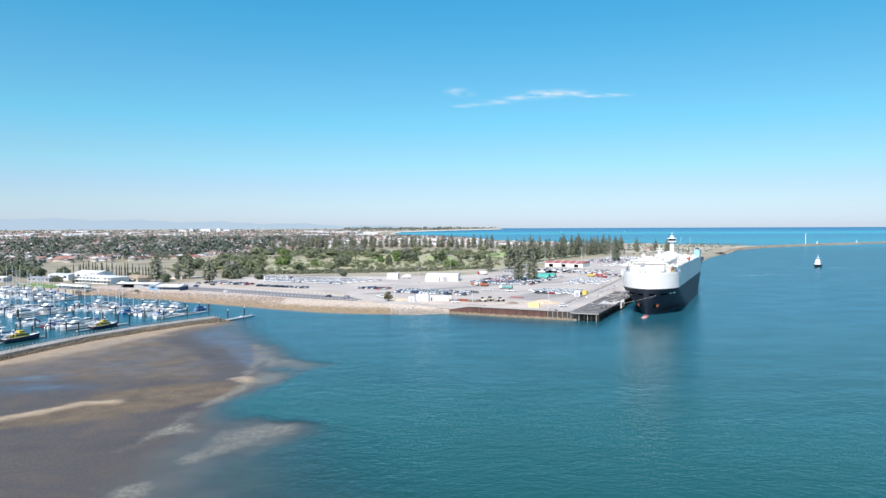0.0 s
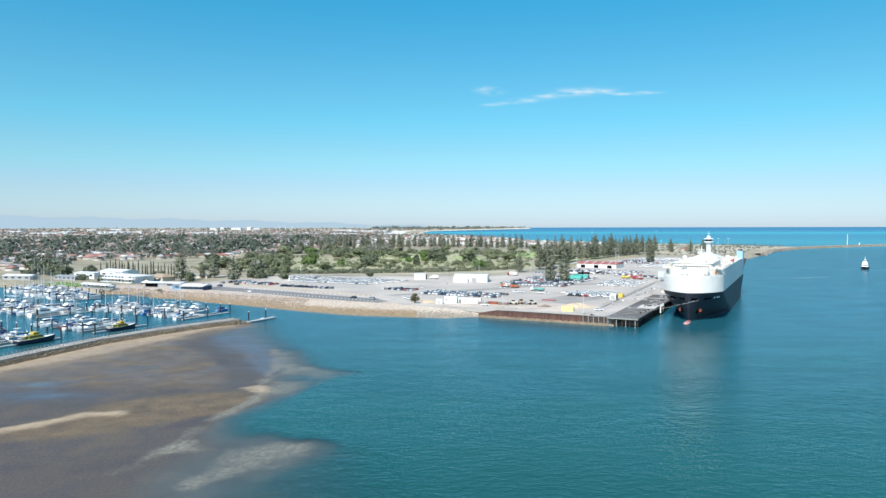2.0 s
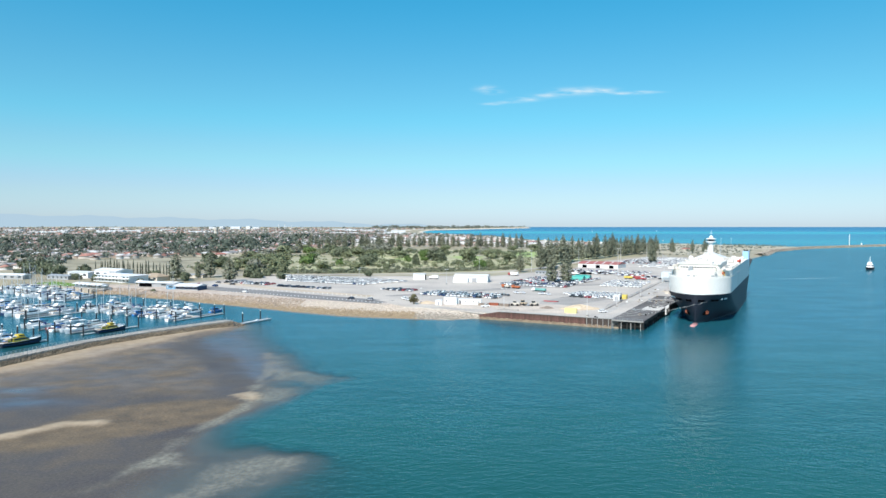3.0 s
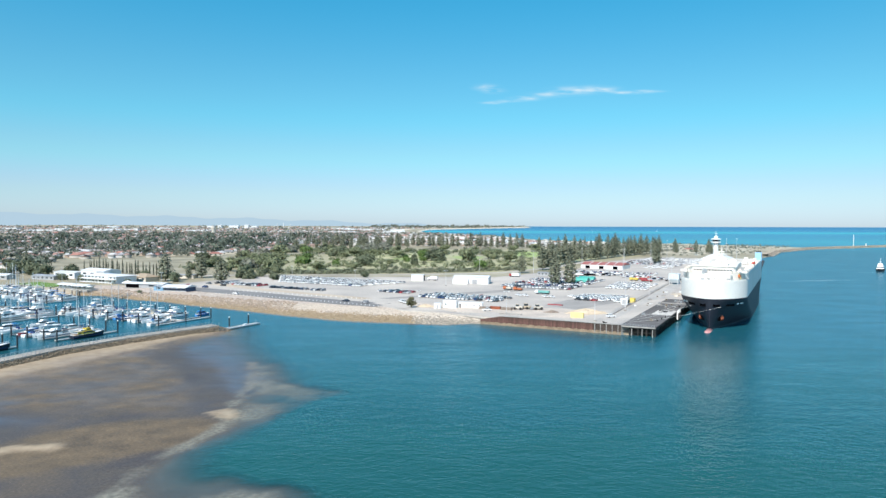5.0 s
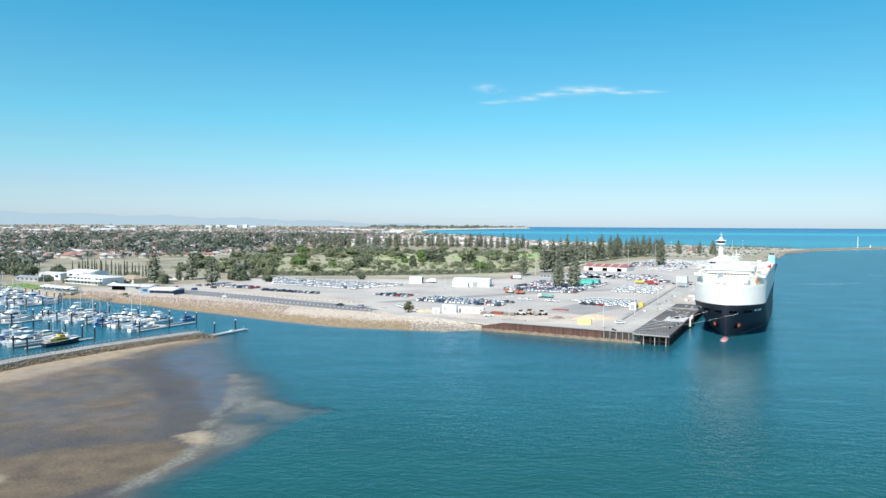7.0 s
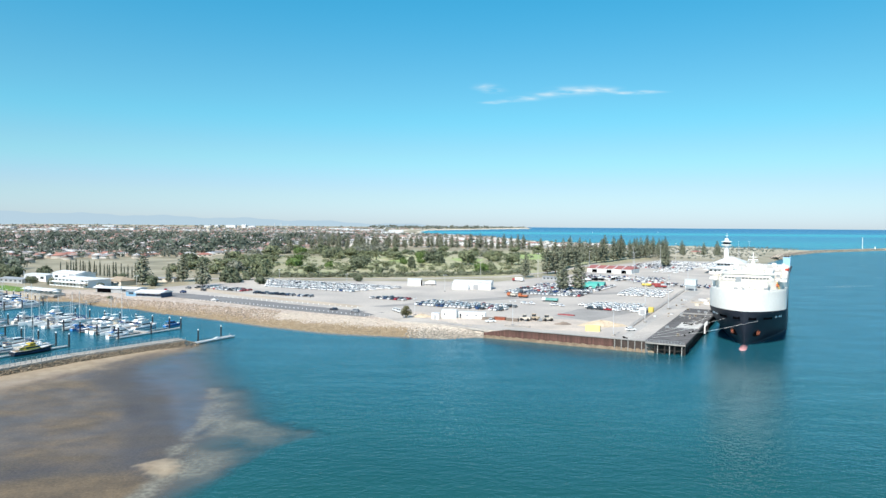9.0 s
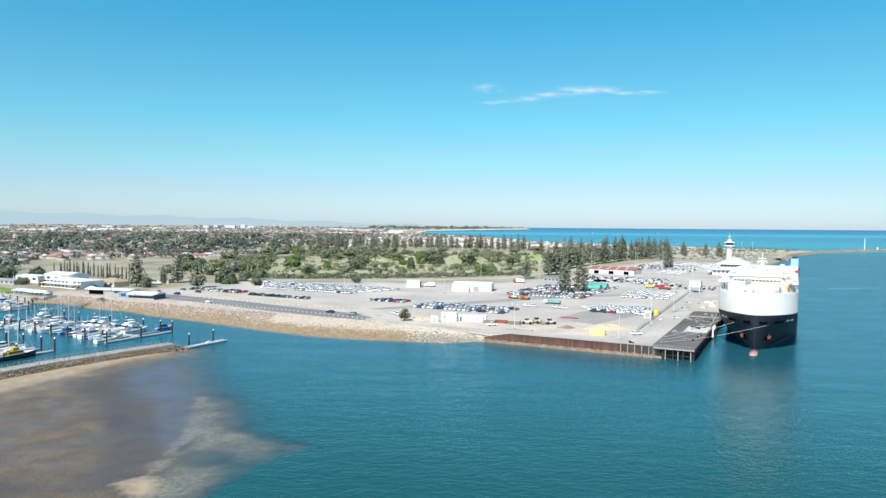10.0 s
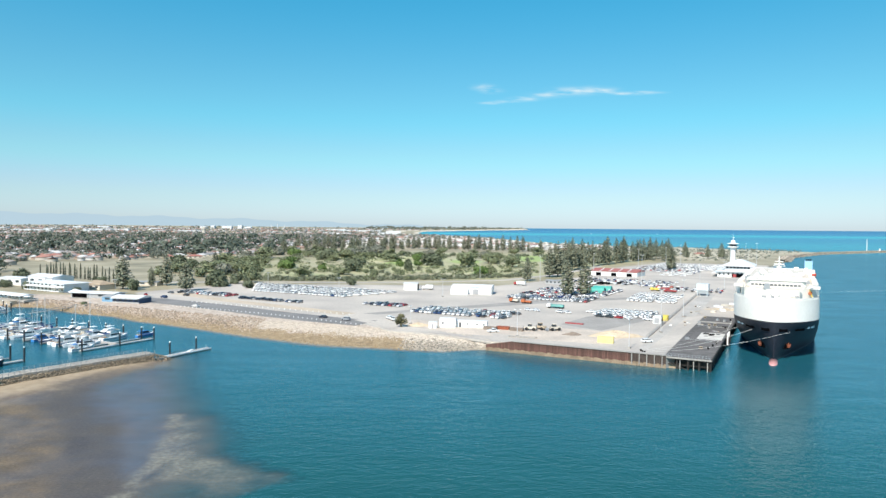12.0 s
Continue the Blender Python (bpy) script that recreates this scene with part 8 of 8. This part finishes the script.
tagged(new("wake_foam", leaf_mesh("wake_foam", quads(np.array(fp), np.full(len(fp), 0.42), rng, 0.02), FOAM)), "broken white foam of a passing wake", "foam", kind="stuff")
for x, y in ((705, 4000), (1105, 4100)):
    sb = thing("sailing_yacht", "far white sailing yacht out on the gulf", "boat", pose(x, y, float(lift(np.array(y)))) @ Matrix.Scale(0.5, 4), group="far yachts")
    hull(sb, 14, 4, 1.4, WHITE)
    part("mast", tube(B(), (0, 1, 1), (0, 1, 19), 0.2, 0.1, 5), SPAR, sb)
    part("sail", loft(B(), [[(-0.05, 1, 2.5), (0.05, 1, 2.5), (1.6, -5.5, 2.5), (1.5, -5.5, 2.5)], [(-0.05, 1, 18.5), (0.05, 1, 18.5), (0.2, 0.5, 18.5), (0.1, 0.5, 18.5)]]), WHITE, sb)

# ---- suburb and distance ----
# far walls and roofs desaturated: the distance's haze put into their colours
HOUSE_WALL = palette("house_walls", [((0.46, 0.43, 0.39), 45), ((0.36, 0.28, 0.23), 35), ((0.58, 0.57, 0.56), 20)], 0.85, per="island")
HOUSE_ROOF = palette("house_roofs", [((0.36, 0.18, 0.145), 27), ((0.32, 0.29, 0.265), 26), ((0.25, 0.255, 0.265), 24), ((0.55, 0.55, 0.55), 18), ((0.35, 0.245, 0.21), 14)], 0.75, per="island")
HOUSE_ROOF_OB = palette("near_house_roofs", [((0.33, 0.145, 0.115), 34), ((0.30, 0.255, 0.225), 26), ((0.20, 0.205, 0.215), 20), ((0.48, 0.48, 0.48), 14), ((0.33, 0.195, 0.15), 10)], 0.75)
# greyed leaf tone for far trees, with haze mixed into the colour
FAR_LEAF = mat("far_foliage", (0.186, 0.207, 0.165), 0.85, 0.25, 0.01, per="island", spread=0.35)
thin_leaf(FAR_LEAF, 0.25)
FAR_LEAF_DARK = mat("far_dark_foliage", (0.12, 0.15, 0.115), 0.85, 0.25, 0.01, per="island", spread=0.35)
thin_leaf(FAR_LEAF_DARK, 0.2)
OPEN = [(-432, 722), (-395, 660), (-270, 640), (-190, 660), (130, 860), (230, 1080), (215, 1400), (-330, 1400), (-300, 965), (-440, 955), (-505, 880)]


def sites(n, seed, x0, x1, y0, y1, keep, grove=0.0):
    rng = np.random.RandomState(seed)
    X, Y = rng.uniform(x0, x1, n), y0 + (y1 - y0) * rng.uniform(0, 1, n) ** 1.25
    shore = sdf(LAND, X, Y)
    ok = (shore > keep) & ((shore > 185) | (Y < 3300) | (Y > 4300)) & (sdf(OPEN, X, Y) < -4) & (np.abs(X + 40) < Y * 0.72 + 120)
    # groves stand where the slow waves are high, roofs where they are low
    ok &= rng.uniform(-0.35, 0.35, n) < grove * wobble(X, Y, 150, 77) + 0.22
    return X[ok], Y[ok], rng


def far_trees(name, label, n, seed, x0, x1, y0, y1, size, material, keep=40):
    X, Y, rng = sites(n, seed, x0, x1, y0, y1, keep, 1.0)
    s = size * (0.5 + 1.15 * rng.uniform(0, 1, len(X)) ** 1.6 + 0.35 * np.clip(wobble(X, Y, 150, 77), 0, 1)) * (1 + np.clip(Y - 1500, 0, 1500) / 6000)
    per = 34
    d = rng.normal(0, 1, (len(X), per, 3))
    d /= np.linalg.norm(d, axis=2)[..., None]
    d *= rng.uniform(0.5, 1.0, (len(X), per, 1))
    c = np.stack([X, Y, 3 + lift(Y) + s * 0.62], 1)[:, None] + d * (s * 0.55)[:, None, None] * np.array([1.25, 1.25, 0.72])
    c = c.reshape(-1, 3)
    return tagged(new(name, leaf_mesh(name, quads(c, np.repeat(s * 0.25, per), rng, 0.7, d.reshape(-1, 3)), material)), label, "trees", kind="stuff")


PALE_ROOF = palette("beach_house_roofs", [((0.58, 0.55, 0.50), 45), ((0.42, 0.36, 0.31), 25), ((0.36, 0.19, 0.14), 12), ((0.66, 0.66, 0.65), 18)], 0.75, per="island")


def far_houses(n, seed, x0, x1, y0, y1, scale=1.0, keep=60, roof=None):
    X, Y, rng = sites(n, seed, x0, x1, y0, y1, keep, -1.0)
    k = len(X)
    w, d, h, r = (rng.uniform(a, b, k) * scale for a, b in ((10, 19), (8, 12), (2.7, 4.0), (1.5, 2.6)))
    a = np.where(rng.uniform(0, 1, k) < 0.5, 0.45, 0.45 + math.pi / 2) + rng.normal(0, 0.1, k)
    ca, sa, z0 = np.cos(a), np.sin(a), 3 + lift(Y)

    def at(u, v, z):
        return np.stack([X + u * ca - v * sa, Y + u * sa + v * ca, z0 + z], 1)
    wv = np.stack([at(su * w / 2, sv * d / 2, z) for z in (-0.3 + 0 * h, h) for su, sv in ((-1, -1), (1, -1), (1, 1), (-1, 1))], 1)
    q = np.array([(0, 1, 5, 4), (1, 2, 6, 5), (2, 3, 7, 6), (3, 0, 4, 7)])
    walls = raw_mesh("house_walls", wv.reshape(-1, 3), (q[None] + np.arange(k)[:, None, None] * 8).reshape(-1, 4), HOUSE_WALL)
    rv = np.stack([at(su * (w / 2 + 0.5), sv * (d / 2 + 0.5), h) for su, sv in ((-1, -1), (1, -1), (1, 1), (-1, 1))] + [at(-w / 2 + d * 0.45, 0 * d, h + r), at(w / 2 - d * 0.45, 0 * d, h + r)], 1)
    t = np.array([(0, 1, 5), (0, 5, 4), (2, 3, 4), (2, 4, 5), (1, 2, 5), (3, 0, 4), (0, 2, 1), (0, 3, 2)])
    roofs = raw_mesh("house_roofs", rv.reshape(-1, 3), (t[None] + np.arange(k)[:, None, None] * 6).reshape(-1, 3), roof or HOUSE_ROOF)
    tagged(new("far_house_walls", walls), "walls of far suburban houses", "houses", kind="stuff")
    tagged(new("far_house_roofs", roofs), "red tiled and grey roofs of far suburban houses", "houses", kind="stuff")


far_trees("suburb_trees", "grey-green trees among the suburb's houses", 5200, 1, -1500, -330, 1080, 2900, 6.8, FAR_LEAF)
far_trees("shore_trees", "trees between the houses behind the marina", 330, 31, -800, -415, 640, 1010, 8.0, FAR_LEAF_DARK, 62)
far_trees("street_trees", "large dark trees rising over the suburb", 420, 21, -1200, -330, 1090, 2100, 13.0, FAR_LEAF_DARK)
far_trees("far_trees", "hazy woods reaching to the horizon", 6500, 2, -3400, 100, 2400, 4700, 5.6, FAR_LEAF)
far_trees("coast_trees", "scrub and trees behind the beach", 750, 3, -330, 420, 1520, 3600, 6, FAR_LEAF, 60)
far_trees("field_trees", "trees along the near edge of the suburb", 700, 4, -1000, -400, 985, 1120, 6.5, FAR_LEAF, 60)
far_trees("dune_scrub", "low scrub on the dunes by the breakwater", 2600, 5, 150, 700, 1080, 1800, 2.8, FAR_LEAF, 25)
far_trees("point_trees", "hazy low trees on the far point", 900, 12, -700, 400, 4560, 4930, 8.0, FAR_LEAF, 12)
far_houses(7600, 6, -1500, -300, 1110, 2900)
far_houses(4500, 7, -3400, 0, 2600, 4500, 1.2)
far_houses(230, 33, -800, -430, 690, 1010, 1.0, 70)
far_houses(300, 9, -1000, -440, 1010, 1120, 1.0, 90)
far_houses(1900, 8, -300, 330, 1500, 3000, 1.1, 70, PALE_ROOF)
# the nearest houses, each by itself
hm = []
for w, d, label in ((15, 10, "single-storey suburban house with a hipped tiled roof"), (19, 11, "long suburban house with a hipped tiled roof")):
    h = building("house", label, 0, 0, 0, w, d, 3.0, 2.2, WALL_CREAM, HOUSE_ROOF_OB, windows=3, hip=True, category="house")
    tagged(h, group="suburban houses")
    hm.append(h)
seen = set()
rh = random.Random(3)
spots = [(-720 + (k % 12) * 31 + rh.uniform(-6, 6), 985 + (k // 12) * 34 + rh.uniform(-6, 6) + (k % 12) * 3) for k in range(48)]
spots += [(-8, 1560), (30, 1580), (95, 1600), (160, 1560), (120, 1520), (60, 1530), (200, 1480), (403, 1305), (372, 1290), (330, 1250)]
for x, y in spots:
    ob = hm[rh.randrange(2)]
    m = pose(x, y, 3.0, 0, 0, rh.choice((26, 116, 26, -64)))
    if ob in seen:
        copy_thing(ob, m)
    else:
        ob.matrix_basis = m
        seen.add(ob)
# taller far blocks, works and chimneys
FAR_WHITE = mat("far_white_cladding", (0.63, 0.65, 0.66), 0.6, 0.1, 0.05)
rb = random.Random(12)
for k in range(26):
    y = rb.uniform(3300, 4300)
    x = -y * (rb.uniform(0.44, 0.70) if k < 18 else rb.uniform(0.10, 0.42))
    w, h = rb.uniform(50, 140), rb.uniform(5, 9)
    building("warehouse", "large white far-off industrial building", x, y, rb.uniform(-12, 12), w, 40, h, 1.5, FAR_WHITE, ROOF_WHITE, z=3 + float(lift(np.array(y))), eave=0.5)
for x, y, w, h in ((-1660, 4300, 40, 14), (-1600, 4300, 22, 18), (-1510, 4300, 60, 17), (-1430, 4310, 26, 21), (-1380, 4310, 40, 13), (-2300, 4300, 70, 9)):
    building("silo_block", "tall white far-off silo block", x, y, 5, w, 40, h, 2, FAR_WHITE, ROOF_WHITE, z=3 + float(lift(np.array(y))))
for x, y, h, r in ((-1220, 4400, 36, 2.2), (-1265, 4410, 30, 2.0), (-1180, 4420, 24, 2.0)):
    ob = thing("chimney", "far-off pale industrial chimney", "chimney", pose(x, y, 3 + float(lift(np.array(y)))))
    part("stack", tube(B(), (0, 0, 0), (0, 0, h), r, r * 0.7, 8), FAR_WHITE, ob)
wt = thing("water_tower", "far-off pale concrete water tower", "water tower", pose(-1028, 2701, 3))
part("shaft", tube(B(), (0, 0, 0), (0, 0, 26), 7, n=12), WALL_CREAM, wt)
part("tank", tube(B(), (0, 0, 26), (0, 0, 34), 9.5, n=14), WALL_CREAM, wt)
rb = random.Random(21)
for k in range(14):
    building("beach_apartment", "pale beachside apartment building", -60 + k * 18 + rb.uniform(-6, 6), 1750 + rb.uniform(-40, 130) - k * 5, 20 + rb.uniform(-8, 8), rb.uniform(14, 26), 12, rb.uniform(5, 9), 1.4, WALL_CREAM if k % 2 else WHITE,
             ROOF_RED if k % 5 == 2 else ROOF_TAN if k % 2 else ROOF_WHITE, windows=4, storeys=2, hip=k % 3 == 0)
# pale beach along the gulf
BEACH_SAND = mat("beach_sand", (0.62, 0.55, 0.44), 0.95, 0.15, 0.02)
for name, line, w in (("beach", [(150, 2560), (60, 2800), (-40, 3040), (-240, 3550), (-300, 3920), (-270, 4240), (-40, 4470), (260, 4710), (415, 4790)], 30), ("beach_near", [(560, 1752), (380, 1792), (228, 2020), (152, 2570)], 16)):
    bm = B()
    rows = []
    for i, (x, y) in enumerate(line):
        z = float(lift(np.array(y))) + 1.2
        wide = 150 if 3500 < y < 4300 else w            # dunes at the head of the bay
        rows.append([bm.verts.new((x - wide, y - w * 0.3, z + 2.3)), bm.verts.new((x + w * 0.4, y + w * 0.1, z - 1.4))])
    for a, b in zip(rows, rows[1:]):
        bm.faces.new((a[0], a[1], b[1], b[0]))
    tagged(new(name, mesh_of(name, bm, BEACH_SAND)), "pale beach sand along the gulf", "beach", kind="structure")
    bpy.data.objects[name].modifiers.new("thick", "SOLIDIFY").thickness = 0.6

# far ranges and cloud streak: plain glowing backdrops, haze and daylight put into colour
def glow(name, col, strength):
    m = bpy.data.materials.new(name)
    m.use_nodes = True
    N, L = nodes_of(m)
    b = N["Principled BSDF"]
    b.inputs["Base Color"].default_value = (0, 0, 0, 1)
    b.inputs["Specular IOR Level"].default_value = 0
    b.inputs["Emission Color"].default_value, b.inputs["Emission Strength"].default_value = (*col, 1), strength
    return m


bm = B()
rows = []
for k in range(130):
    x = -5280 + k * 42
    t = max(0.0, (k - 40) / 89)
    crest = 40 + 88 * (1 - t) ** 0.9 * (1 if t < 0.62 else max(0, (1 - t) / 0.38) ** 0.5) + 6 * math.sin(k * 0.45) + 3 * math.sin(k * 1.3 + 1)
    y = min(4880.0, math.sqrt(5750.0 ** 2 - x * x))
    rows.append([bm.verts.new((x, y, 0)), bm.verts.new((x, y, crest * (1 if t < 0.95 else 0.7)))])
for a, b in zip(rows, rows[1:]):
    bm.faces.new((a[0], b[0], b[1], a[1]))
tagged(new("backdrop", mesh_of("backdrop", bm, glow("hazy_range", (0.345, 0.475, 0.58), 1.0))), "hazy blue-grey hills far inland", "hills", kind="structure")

cl = glow("cloud_streak", (0.56, 0.67, 0.73), 1.0)
N, L = nodes_of(cl)
at = N.new("ShaderNodeAttribute")
at.attribute_name = "cover"
nz = N.new("ShaderNodeTexNoise")
nz.inputs["Scale"].default_value, nz.inputs["Detail"].default_value = 0.016, 10
mp = N.new("ShaderNodeMapping")
mp.inputs["Scale"].default_value = (0.5, 1, 2.6)
L.new(N.new("ShaderNodeNewGeometry").outputs["Position"], mp.inputs["Vector"]), L.new(mp.outputs["Vector"], nz.inputs["Vector"])
ra = N.new("ShaderNodeMapRange")
ra.inputs["From Min"].default_value, ra.inputs["From Max"].default_value, ra.inputs["To Max"].default_value = 0.32, 0.72, 1.15
L.new(nz.outputs["Fac"], ra.inputs["Value"])
mu = N.new("ShaderNodeMath")
mu.operation = "MULTIPLY"
L.new(at.outputs["Fac"], mu.inputs[0]), L.new(ra.outputs["Result"], mu.inputs[1])
L.new(mu.outputs["Value"], N["Principled BSDF"].inputs["Alpha"])
xs, zs = np.linspace(-40, 1340, 140), np.linspace(780, 1060, 60)
X, Z = np.meshgrid(xs, zs)
cover = np.zeros(X.shape)
for x0, z0, sx, sz, am in ((90, 965, 60, 18, 0.6), (140, 940, 60, 14, 0.5), (150, 862, 70, 7, 0.75), (250, 872, 70, 8, 0.7), (370, 893, 80, 13, 0.7), (500, 915, 90, 13, 0.65),
                           (660, 940, 110, 22, 0.62), (790, 948, 110, 20, 0.6), (900, 945, 70, 16, 0.5), (1030, 928, 90, 9, 0.75), (1150, 934, 90, 8, 0.7)):
    cover += am * np.exp(-((X - x0) / sx) ** 2 - ((Z - z0) / sz) ** 2)
n, k = len(xs), len(zs)
i = (np.arange(k - 1)[:, None] * n + np.arange(n - 1)[None]).ravel()
i = i[cover.ravel()[i] > 0.012]
me = raw_mesh("cloud", np.stack([X.ravel(), np.full(X.size, 4600.0), Z.ravel()], 1), np.stack([i, i + 1, i + n + 1, i + n], 1), cl, True)
me.attributes.new("cover", "FLOAT", "POINT").data.foreach_set("value", np.clip(cover, 0, 1).ravel().astype(np.float32))
tagged(new("cloud", me), "thin white streak of cirrus cloud", "cloud", kind="structure")
